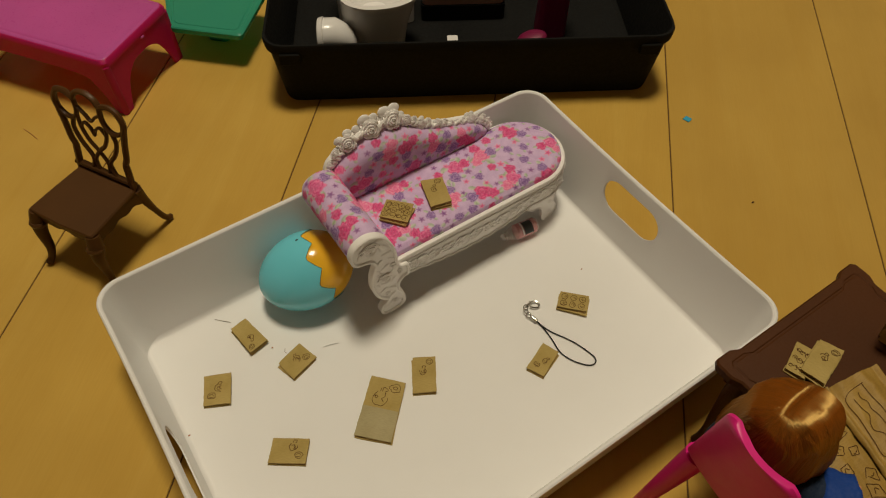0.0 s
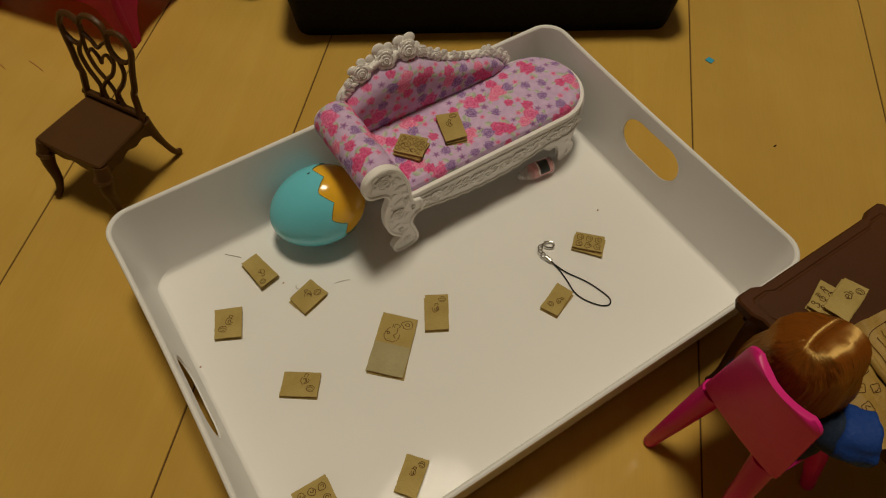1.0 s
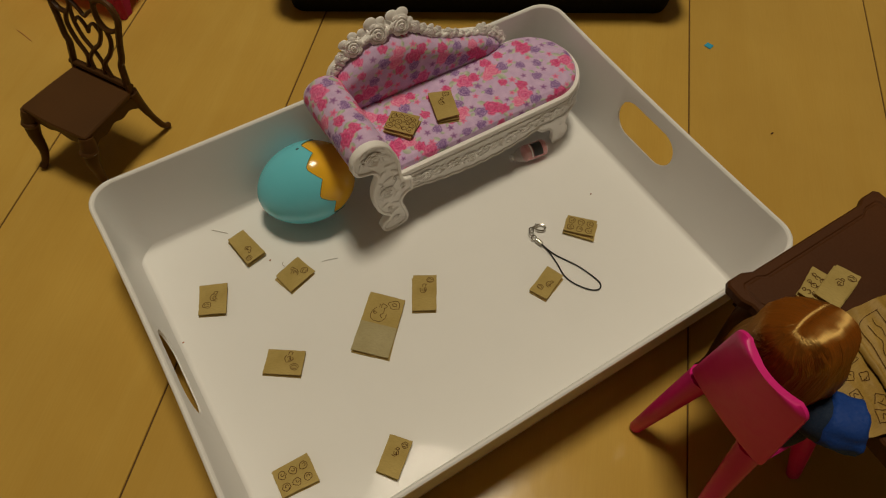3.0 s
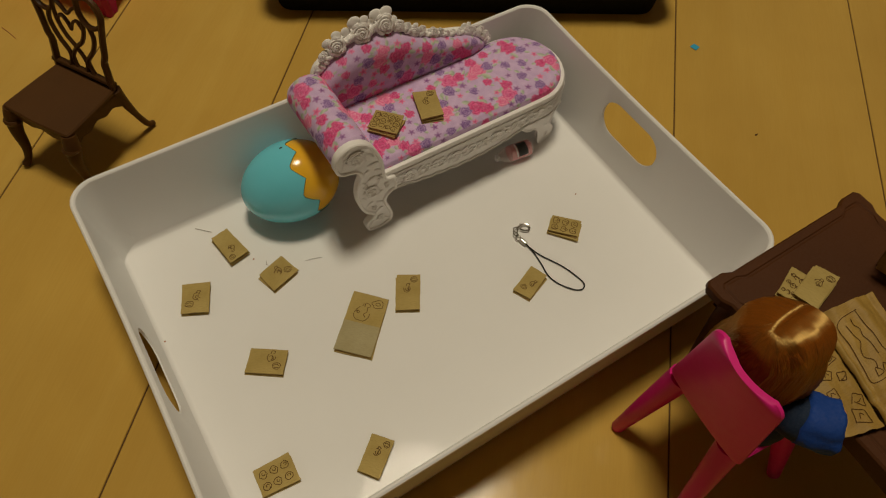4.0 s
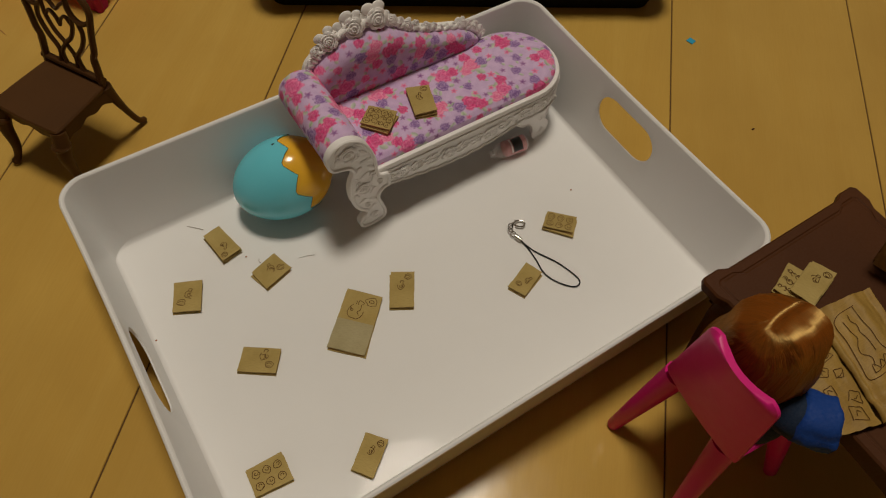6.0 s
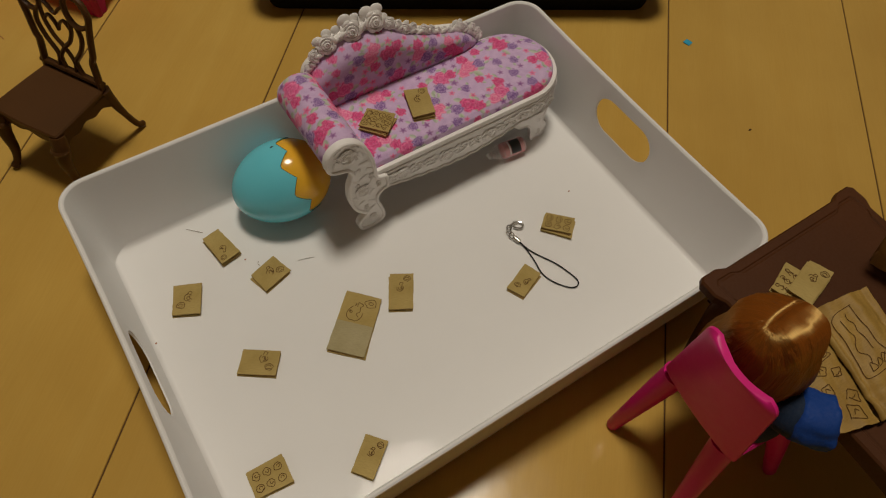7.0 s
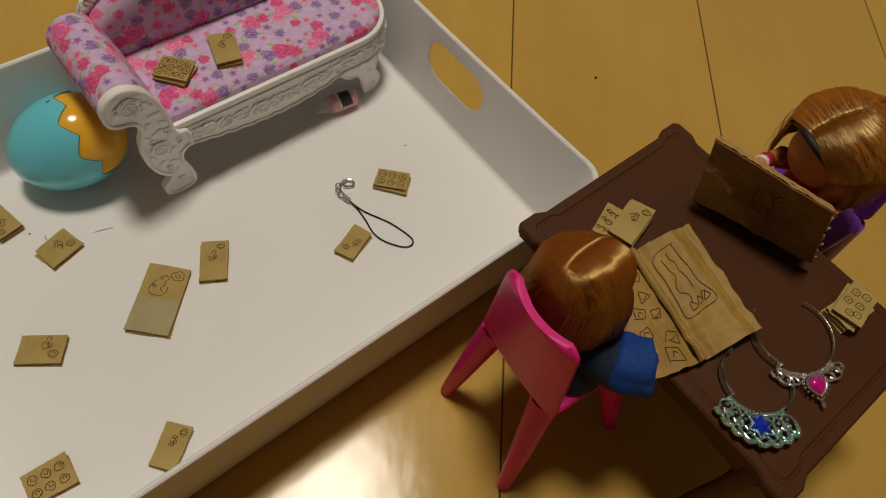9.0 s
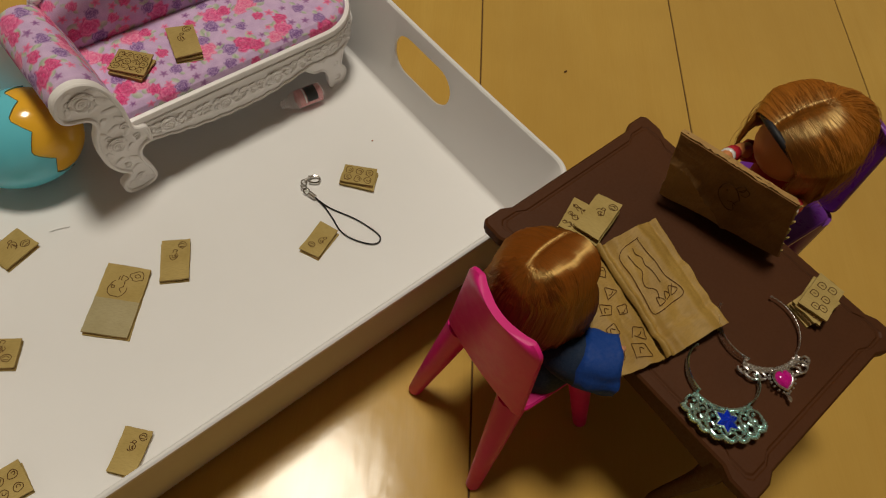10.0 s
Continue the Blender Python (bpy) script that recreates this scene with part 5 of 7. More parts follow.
def make_table():
    x0, x1, y0, y1 = 0.2465, 0.3592, -0.1862, -0.0315
    ta = thing("doll_table", ((x0 + x1) / 2, (y0 + y1) / 2, 0), "brown plastic doll table with notched corners and curved legs", "table")

    def outline(d):
        n, b, ch, cn = 0.0024, 0.0165, 0.0022, 0.0050
        ax, bx, ay, by = x0 + d, x1 - d, y0 + d, y1 - d
        return [(ax + ch, ay), (ax + b - cn, ay), (ax + b, ay + n), (bx - b, ay + n), (bx - b + cn, ay), (bx - ch, ay), (bx, ay + ch), (bx, ay + b - cn), (bx - n, ay + b), (bx - n, by - b), (bx, by - b + cn), (bx, by - ch), (bx - ch, by), (bx - b + cn, by), (bx - b, by - n), (ax + b, by - n), (ax + b - cn, by), (ax + ch, by), (ax, by - ch), (ax, by - b + cn), (ax + n, by - b), (ax + n, ay + b), (ax, ay + b - cn), (ax, ay + ch)]

    def at(d, z):
        if d < 0.004:
            return [V(p.x, p.y, z) for p in inset([V(*p, 0) for p in outline(0.0)], d)]
        mx, my = (x0 + x1) / 2, (y0 + y1) / 2
        kx, ky = 1 - 2 * d / (x1 - x0), 1 - 2 * d / (y1 - y0)
        return [V(mx + (p[0] - mx) * kx, my + (p[1] - my) * ky, z) for p in outline(0.0)]

    bm = bmesh.new()
    loft(bm, [at(0.0030, TZ - 0.0085), at(0.0012, TZ - 0.0078), at(0.0012, TZ - 0.0050), at(0.0, TZ - 0.0042), at(0.0, TZ - 0.0010), at(0.0010, TZ), at(0.0052, TZ), at(0.0058, TZ - 0.0005), at(0.0066, TZ - 0.0005), at(0.0074, TZ)])
    top = part("tabletop", bm, M_BROWN, ta, angle=20)
    for (ax, ay), (bx, by) in (((x0 + 0.010, y0 + 0.008), (x1 - 0.010, y0 + 0.008)), ((x0 + 0.010, y1 - 0.008), (x1 - 0.010, y1 - 0.008)), ((x0 + 0.008, y0 + 0.010), (x0 + 0.008, y1 - 0.010)), ((x1 - 0.008, y0 + 0.010), (x1 - 0.008, y1 - 0.010))):
        bm = bmesh.new()
        a, b = V(ax, ay, 0), V(bx, by, 0)
        w = V(-(b - a).y, (b - a).x, 0).normalized() * 0.0014
        rows = [[], [], [], []]
        for k in range(17):
            t = k / 16
            z = TZ - 0.0085 - (0.008 + 0.006 * abs(2 * t - 1) ** 2)
            q = a.lerp(b, t)
            rows[0].append(q + w + V(0, 0, TZ - 0.0084)), rows[1].append(q + w + V(0, 0, z)), rows[2].append(q - w + V(0, 0, z)), rows[3].append(q - w + V(0, 0, TZ - 0.0084))
        loft(bm, rows, closed=False)
        part("apron", bm, M_BROWN, ta)
    for ix, sx in ((x0 + 0.0110, -1), (x1 - 0.0110, 1)):
        for iy, sy in ((y0 + 0.0150, -1), (y1 - 0.0150, 1)):
            bm = bmesh.new()
            q = lambda o, z: V(ix + sx * o, iy + sy * o, z)
            tube(bm, spline([q(0, TZ - 0.0085), q(0.0006, 0.074), q(0.0008, 0.060), q(0.0002, 0.040), q(-0.0006, 0.022), q(-0.0004, 0.009), q(0.0008, 0.0026)], 5),
                 [0.0058 - 0.00014 * min(k, 20) + 0.0006 * math.sin(math.pi * min(k, 10) / 10) for k in range(30)] + [0.0022], 10)
            part("leg", bm, M_BROWN, ta)


make_table()


# ---------------------------------------------------------------- plastic chairs
def make_plastic_chair(at, mat, label, tall=0.0615):
    """Faces +x, its seat's middle over the origin."""
    ch = thing("doll_chair", (0, 0, 0), label, "chair", "plastic doll chairs")
    sz = 0.0770
    bm = bmesh.new()
    loft(bm, [rrect(0.0255 - d, 0.0255 - d, 0.007, z, 5, 0.004, -0.0015) for d, z in ((0.002, sz - 0.0045), (0.0, sz - 0.0035), (0.0, sz - 0.001), (0.001, sz), (0.004, sz - 0.0003))])
    part("seat", bm, mat, ch)
    # bowed backrest with round corners, wider at its foot
    bm = bmesh.new()
    z0, rc, nu = 0.0765, 0.0048, 20
    steps = [0.0, 0.004, 0.015, 0.035, 0.06, 0.09] + [0.09 + 0.82 * k / 8 for k in range(1, 9)] + [0.94, 0.965, 0.985, 0.996, 1.0]

    def sheet(off, shrink):
        rows = []
        for h in steps:
            half = 0.0258 - 0.0052 * h - shrink
            end = min(h, 1 - h) * tall
            if end < rc:
                half += math.sqrt(max(0.0, rc * rc - (rc - end) ** 2)) - rc
            z = z0 + shrink + (tall - 2 * shrink) * h
            rows.append([V(-0.0215 - 0.0035 * h - (0.0030 * h + 0.0010) * (1 - (i / nu * 2 - 1) ** 2) - off, -0.0025 + half * (i / nu * 2 - 1), z) for i in range(nu + 1)])
        return rows

    inner, front, back, outer = sheet(-0.0016, 0.0010), sheet(-0.0008, 0.0), sheet(0.0008, 0.0), sheet(0.0016, 0.0010)
    loft(bm, [a + [f[-1], g[-1]] + o[::-1] + [g[0], f[0]] for a, f, g, o in zip(inner, front, back, outer)])
    part("backrest", bm, mat, ch)
    for x, y, fx, fy in ((-0.0170, 0.0185, -0.0306, 0.0229), (-0.0170, -0.0190, -0.0328, -0.0326), (0.0215, 0.0180, 0.0330, 0.0290), (0.0215, -0.0180, 0.0340, -0.0370)):
        bm = bmesh.new()
        tube(bm, [V(x, y, sz - 0.003), V(x + (fx - x) * 0.5, y + (fy - y) * 0.5, sz * 0.5), V(fx, fy, 0.0022), V(fx, fy, 0.0)], [0.0070, 0.0054, 0.0036, 0.0028], 14)
        part("leg", bm, mat, ch)
    ch.matrix_basis = at
    return ch


make_plastic_chair(pose(0.2300, -0.0800, 0, 0, 0, -6), M_PINK, "hot pink plastic doll chair with a doll on it")
make_plastic_chair(pose(0.3942, -0.1042, 0, 0, 0, 173), M_PURPLE, "purple plastic doll chair with a doll on it", 0.0530)


# ---------------------------------------------------------------- dolls, one plain mesh each
def strand(bm, pts, r, mi):
    m = len(pts)
    tube(bm, pts, [r * (0.8 + 0.2 * math.sin(math.pi * k / (m - 1))) * (1 if k < m - 1 else 0.35) for k in range(m)], 3, mi=mi, flat=0.7)


def hair_cap(bm, c, r, face, mi, rnd, fall=0.03, count=6000, spread=0.0, tilt=0.4, thick=0.0002, front=0.6, messy=0.7, back=-0.8, square=3.0, dip=0.15, groove=0.7, part_side=0.0, roll=0.0, shell=True, wave=0.0, tail=0.0, fore=0.0):
    """Hair combed from a parting, fanning out at its rear end, then hanging. face: the way the doll looks."""
    f = Vector(face).normalized()
    s = V(-f.y, f.x, 0)
    c = Vector(c)
    ct, st = math.cos(tilt), math.sin(tilt)
    cr, sr = math.cos(roll), math.sin(roll)
    widest = math.acos(min(1.0, -math.sin(back)))
    crown = Vector((math.sin(back), 0, math.cos(back)))

    def line(fan, q, side, rr=1.0, sway=0.0, ln=fall, flare=spread):
        """Points of one lock: q is the root's angle on the parting, or the heading of a lock of the fan."""
        goal = Vector((-math.cos(q), side * math.sin(q), 0)) if fan else None
        wide = crown.angle(goal) if fan else 0.0
        pts = []
        for j in range(11):
            a = 1.60 * j / 10
            if fan:
                t = a / (math.pi / 2)
                n = (crown * math.sin((1 - t) * wide) + goal * math.sin(t * wide)) / math.sin(wide)
            else:
                n = Vector((math.sin(q) - 0.05 * a, side * math.sin(a) * math.cos(q), math.cos(a) * math.cos(q)))
            n.x += sway * a
            n = n / (math.hypot(n.x, n.y) ** square + abs(n.z) ** square) ** (1 / square)
            n *= 1 - dip * math.exp(-(a / groove) ** 2)
            n.y, n.z = n.y * cr + n.z * sr, n.z * cr - n.y * sr
            nx, nz = n.x * ct + n.z * st, n.z * ct - n.x * st
            p = c + (f * nx + s * (n.y + part_side * max(0.0, math.cos(a)))) * r[0] * rr + V(0, 0, nz * r[1] * rr)
            pts.append(p + (p - c).normalized() * wave * (noise.noise(p * 150) + 0.5 * noise.noise(p * 420)) * min(1.0, a * 1.6))
        end = pts[-1]
        out = end - c
        out.z = 0
        out = out.normalized()
        behind = max(0.0, -out.dot(f)) ** 3
        for j in range(1, 5):
            k = j / 4
            pts.append(end + V(0, 0, -ln * k * (1 - 0.55 * behind * min(1.0, tail * 80))) + out * (flare * (1 + fore * out.dot(f)) * math.sin(k * 2.2) - 0.0016 * k * k))
        if tail:
            # the chair's back pushes the hair outwards behind
            for j in range(4, len(pts)):
                k = (j - 4) / (len(pts) - 5)
                pts[j] = pts[j] - f * (tail * behind * math.sin(min(1.0, k * 1.3) * math.pi / 2)) + V(0, 0, tail * 0.12 * behind * math.sin(min(1.0, k * 1.6) * math.pi))
        return pts

    if shell:
        order = [(False, front + (back - front) * k / 24, 1) for k in range(25)] + [(True, widest * (1 - k / 14), 1) for k in range(1, 15)]
        order += [(True, widest * k / 14, -1) for k in range(1, 14)] + [(False, back + (front - back) * k / 24, -1) for k in range(25)]
        lines = [line(fan, q, side, 0.993, 0.0, fall * 0.93) for fan, q, side in order]
        rows = loft(bm, lines, closed=False, mi=mi)
        way = bm.verts.layers.float_vector["strand_dir"]
        for row in rows:
            for i, q in enumerate(row):
                q[way] = (row[min(i + 1, len(row) - 1)].co - row[max(i - 1, 0)].co).normalized()
    for k in range(count):
        side = rnd.choice((-1, 1))
        fan = rnd.random() < 0.30
        q = widest * 1.12 * rnd.random() ** 0.8 if fan else rnd.uniform(back - 0.12, front)
        lift = 1.0 + rnd.uniform(-0.005, 0.007) * messy
        if fan:
            crown = Vector((math.sin(back + rnd.gauss(0, 0.07)), rnd.gauss(0, 0.05), math.cos(back)))
        pts = line(fan, q, side, lift, rnd.gauss(0, 0.05) * messy, fall * (1 + rnd.uniform(-0.16, 0.06) * messy), spread * (1 + rnd.uniform(-0.35, 0.35) * messy))
        drift = s * rnd.gauss(0, 0.0004 * messy) + f * rnd.gauss(0, 0.0004 * messy)
        pts = [p + drift * (i / 14) ** 2 for i, p in enumerate(pts)]
        strand(bm, pts, thick * rnd.uniform(0.8, 1.5), mi)


def make_doll_one():
    rnd = random.Random(31)
    bm = bmesh.new()
    bm.verts.layers.float_vector.new("strand_dir")
    c = V(0.2300, -0.0752, 0.1268)
    # slots: 0 hair, 1 skin, 2 blue cloth, 3 dark cloth
    ball(bm, c + V(0.002, 0, -0.004), (0.0160, 0.0170, 0.0155), 1, 20, 14)
    ball(bm, c + V(-0.0012, 0, -0.0025), (0.0168, 0.0176, 0.0155), 0, 20, 14)
    hair_cap(bm, c, (0.0200, 0.0190), (1, 0.05, 0), 0, rnd, 0.035, 8500, 0.0042, 0.14, 0.00015, 0.78, 0.6, -0.52, 2.9, 0.0, 0.20, -0.27, 0.40, wave=0.0008, fore=0.9)
    # torso, sleeves, skirt and legs of a seated doll
    tx, ty = 0.2300, -0.0800
    ring = lambda z, rx, ry, dx=0.0: [V(tx + dx + rx * math.cos(a), ty + ry * math.sin(a), z) for a in (2 * math.pi * k / 24 for k in range(24))]
    loft(bm, [ring(0.0740, 0.0140, 0.0180), ring(0.080, 0.0135, 0.0175), ring(0.090, 0.0105, 0.0135), ring(0.098, 0.0100, 0.0140), ring(0.105, 0.0080, 0.0120), ring(0.109, 0.0050, 0.0060)], mi=3)
    tube(bm, [V(tx, ty, 0.106), V(tx + 0.001, ty, 0.114)], 0.005, 12, mi=1)
    sk = lambda z, rx, ry: [V(tx + 0.0040 + rx * se(math.cos(a)), ty + ry * se(math.sin(a)), z) for a in (2 * math.pi * k / 40 for k in range(40))]
    se = lambda q: math.copysign(abs(q) ** 0.7, q)
    loft(bm, [sk(0.0738, 0.0200, 0.0262), sk(0.0775, 0.0212, 0.0275), sk(0.0830, 0.0205, 0.0272), sk(0.0890, 0.0175, 0.0260), sk(0.0945, 0.0145, 0.0225), sk(0.1000, 0.0090, 0.0140)], mi=3)
    for sy in (-1, 1):
        k = 1.0 if sy < 0 else 0.55
        line = spline([V(tx, ty + sy * 0.009 * k, 0.0970), V(tx + 0.0025, ty + sy * 0.0185 * k, 0.0960), V(tx + 0.0075, ty + sy * 0.0275 * k, 0.0965), V(tx + 0.0142, ty + sy * 0.0350 * k, 0.0972)], 5)
        girth = [(0.0068 + 0.0037 * math.sin(min(1.0, i / 11) * math.pi / 2)) * (1.22 if sy < 0 else 0.7) for i in range(16)]
        tube(bm, line[:10], girth[:10], 28, mi=3, flat=0.85, up=(0, 0, 1))
        tube(bm, line[8:], [q * 1.03 for q in girth[8:]], 28, mi=2, flat=0.85, up=(0, 0, 1))
        tube(bm, [V(tx + 0.011, ty + sy * 0.0285 * k, 0.0990), V(tx + 0.018, ty + sy * 0.0330 * k, 0.0995), V(tx + 0.0215, ty + sy * 0.0330 * k, 0.0990)], [0.0036, 0.0026, 0.0016], 10, mi=1)
        tube(bm, [V(tx + 0.006, ty + sy * 0.008, 0.0800), V(tx + 0.026, ty + sy * 0.009, 0.0790), V(tx + 0.034, ty + sy * 0.009, 0.0740), V(tx + 0.036, ty + sy * 0.009, 0.052)], [0.0052, 0.0050, 0.0046, 0.0036], 10, mi=1)
    for v in bm.verts:
        if v.co.z < 0.112 and v.co.y < -0.088 and v.co.x > 0.226:
            v.co += V(*noise.noise_vector(V(v.co.x * 120, v.co.y * 120, v.co.z * 260))) * 0.0020
    solid("doll", bm, [M_HAIR_RED, M_SKIN, M_DRESS, M_NAVY], "doll with auburn bobbed hair and blue dress, on the pink chair", "doll", angle=180)


def make_doll_two():
    rnd = random.Random(57)
    bm = bmesh.new()
    bm.verts.layers.float_vector.new("strand_dir")
    c = V(0.3768, -0.0972, 0.1345)
    ball(bm, c + V(-0.0080, 0.0010, -0.0050), (0.0150, 0.0160, 0.0165), 1, 20, 14)
    ball(bm, c + V(0.0030, 0, -0.0025), (0.0195, 0.0205, 0.0158), 0, 20, 14)
    hair_cap(bm, c, (0.0236, 0.0182), (-1, 0.40, 0), 0, rnd, 0.021, 11000, 0.0012, 0.42, 0.00016, 0.78, 0.6, -0.45, 2.5, 0.10, 0.5, -0.05, wave=0.0008, tail=0.0105)
    # loose wisps over the top layer
    hair_cap(bm, c, (0.0238, 0.0184), (-1, 0.40, 0), 0, rnd, 0.022, 250, 0.0030, 0.42, 0.00009, 0.76, 2.2, -0.45, 2.4, 0.08, 0.5, -0.05, 0.0, False, 0.0010, 0.0105)
    # black elastic band across the forehead
    f2 = V(-1, 0.40, 0).normalized()
    s2 = V(-f2.y, f2.x, 0)
    tube(bm, spline([c + f2 * (0.0226 - 0.0040 * k * k) + s2 * (0.0110 * k) + V(0, 0, 0.0056 - 0.0036 * k * k) for k in (-1.2, -0.6, 0, 0.6, 1.2)], 6), 0.0017, 8, mi=4)
    tx, ty = 0.3850, -0.0995
    ring = lambda z, rx, ry: [V(tx + rx * math.cos(a), ty + ry * math.sin(a), z) for a in (2 * math.pi * k / 24 for k in range(24))]
    loft(bm, [ring(0.0740, 0.0150, 0.0190), ring(0.080, 0.0140, 0.0180), ring(0.090, 0.0105, 0.0135), ring(0.100, 0.0100, 0.0140), ring(0.107, 0.0080, 0.0120), ring(0.111, 0.0050, 0.0060)], mi=2)
    tube(bm, [V(tx, ty, 0.108), V(tx - 0.001, ty, 0.117)], 0.005, 12, mi=1)
    for sy in (-1, 1):
        ty = -0.0995 if sy > 0 else -0.0955
        tube(bm, [V(tx - 0.002, ty + sy * 0.012, 0.1045), V(tx - 0.010, ty + sy * 0.019, 0.1060)], [0.0050, 0.0056], 12, mi=2)
        tube(bm, [V(tx - 0.008, ty + sy * 0.018, 0.1055), V(tx - 0.018, ty + sy * 0.0195, 0.1110), V(tx - 0.034, ty + sy * 0.0200, 0.1180), V(tx - 0.040, ty + sy * 0.0195, 0.1190)], [0.0040, 0.0037, 0.0030, 0.0030], 10, mi=1)
        tube(bm, [V(tx - 0.0270, ty + sy * 0.0198, 0.1149), V(tx - 0.0334, ty + sy * 0.02, 0.1176)], [0.0040, 0.0037], 12, mi=2)
        tube(bm, [V(tx - 0.0334, ty + sy * 0.02, 0.1176), V(tx - 0.0350, ty + sy * 0.0199, 0.1182)], [0.0038, 0.0035], 12, mi=3)
        tube(bm, [V(tx - 0.006, ty + sy * 0.008, 0.0800), V(tx - 0.026, ty + sy * 0.009, 0.0790), V(tx - 0.034, ty + sy * 0.009, 0.0740), V(tx - 0.036, ty + sy * 0.009, 0.052)], [0.0052, 0.0050, 0.0046, 0.0036], 10, mi=1)
    solid("doll", bm, [M_HAIR_BLOND, M_TAN, M_RED, M_WHITE, M_DARKHOLE], "doll with ginger blond hair and red clothes, on the purple chair", "doll", angle=180)


make_doll_one()
make_doll_two()


# ---------------------------------------------------------------- on the table
def make_menu():
    """A stiff brown corrugated card standing upright."""
    # the cover is lifted off the table to deepen the shade below it
    foot = 0.0064
    bl, br, tl, tr = V(0.3212, -0.0712, TZ + foot), V(0.3405, -0.1270, TZ + foot), V(0.3216, -0.0640, TZ + 0.0428), V(0.3338, -0.1178, TZ + 0.0425)
    me = thing("cardboard_menu", (0.333, -0.0950, TZ), "brown corrugated cardboard menu standing upright, with torn edges", "menu")
    rnd = random.Random(8)
    w = (br - bl).cross(tl - bl).normalized()
    w = w if w.x < 0 else -w

    def C(t, h):
        return (bl.lerp(br, t)).lerp(tl.lerp(tr, t), h)

    # the back cover is an added support, set back to keep the gap dark
    for name, off, z0 in (("cover", 0.0, foot), ("back_cover", 0.0085, 0.0003)):
        bm = bmesh.new()
        rows_f, rows_b = [], []
        nu, nh = 44, 12
        for j in range(nh + 1):
            h = j / nh
            rf, rb = [], []
            for i in range(nu + 1):
                t = i / nu
                side = (rnd.uniform(-0.014, 0.006) if i == nu else rnd.uniform(-0.006, 0.008)) if i in (0, nu) else 0
                q = C(t + side, h) + w * (0.00030 * math.sin(h * 34 + 2.5 * noise.noise(V(t * 4, h * 3, off * 900))) + 0.0005 * noise.noise(V(t * 7, h * 5, off * 900)))
                if off:
                    q = C(t * 0.98 + 0.01, h) - w * off * (1 - 0.78 * h)
                    q.z = TZ + z0 + (0.0420 - z0) * h
                if j == nh:
                    q.z += rnd.uniform(-0.0005, 0.0004)
                rf.append(q), rb.append(q - w * 0.0013)
            rows_f.append(rf), rows_b.append(rb)
        loft(bm, [f + g[::-1] for f, g in zip(rows_f, rows_b)])
        part(name, bm, M_CORR, me)
    # torn, paler strip down one side
    bm = bmesh.new()
    for k in range(7):
        q = C(1.0 + rnd.uniform(-0.022, 0.0), 0.06 + 0.86 * k / 6) - w * 0.0007
        ball(bm, q, (rnd.uniform(0.0007, 0.0012), rnd.uniform(0.0005, 0.0009), rnd.uniform(0.0018, 0.0034)), u=7, v=5, m=Matrix.Rotation(rnd.uniform(-0.4, 0.4), 3, "X"))
    part("torn_edge", bm, M_KRAFT, me, "pale torn cardboard edge")
    # the darker printed facing, torn away over the lower corner
    rip = spline([(0.0, 0.56, 0), (0.10, 0.54, 0), (0.22, 0.46, 0), (0.32, 0.30, 0), (0.42, 0.20, 0), (0.50, 0.05, 0), (0.58, 0.0, 0), (1.0, 0.0, 0)], 10)

    def torn(t):
        for a, b in zip(rip, rip[1:]):
            if a.x <= t <= b.x:
                return a.y + (b.y - a.y) * (t - a.x) / max(1e-6, b.x - a.x)
        return 0.0

    bm = bmesh.new()
    rows_f, rows_b = [], []
    for i in range(61):
        t = 0.005 + 0.985 * i / 60
        lo = max(0.02, torn(t) + rnd.uniform(-0.018, 0.018))
        f, g = [], []
        for j in range(11):
            h = lo + (0.985 - lo) * j / 10
            curl = 0.0010 * math.exp(-j / 0.9) * (1 if t < 0.55 else 0.3) * rnd.uniform(0.5, 1.2)
            q = C(t, h) + w * (0.00070 + 0.00030 * math.sin(h * 34 + 2.5 * noise.noise(V(t * 4, h * 3, 0))) + 0.0005 * noise.noise(V(t * 7, h * 5, 0)) + curl)
            f.append(q), g.append(q - w * 0.0005)
        rows_f.append(f), rows_b.append(g)
    loft(bm, [f + g[::-1] for f, g in zip(rows_f, rows_b)])
    part("facing", bm, M_FACE, me, "dark brown paper facing, torn off at one corner")
    bm = bmesh.new()
    K = lambda t, h: C(0.52 + (t - 0.52) * 0.76, 0.64 + (h - 0.64) * 0.76) + w * 0.0016
    pen = lambda pts: tube(bm, [K(q.x, q.y) for q in spline([(*p, 0) for p in pts], 4)], 0.00021, 4)
    pen([(0.40, 0.66), (0.38, 0.54), (0.41, 0.42), (0.47, 0.32), (0.53, 0.28), (0.58, 0.33), (0.56, 0.44), (0.60, 0.56)])
    pen([(0.38, 0.60), (0.42, 0.74), (0.49, 0.78), (0.55, 0.74), (0.59, 0.64), (0.61, 0.56)])
    pen([(0.54, 0.76), (0.58, 0.86), (0.63, 0.87), (0.62, 0.78), (0.57, 0.74)])
    pen([(0.58, 0.74), (0.64, 0.84), (0.68, 0.80), (0.65, 0.70), (0.60, 0.70)])
    pen([(0.45, 0.63), (0.46, 0.65), (0.465, 0.63)])
    pen([(0.50, 0.44), (0.55, 0.47), (0.59, 0.43)])
    part("drawing", bm, M_INK, me)


make_menu()


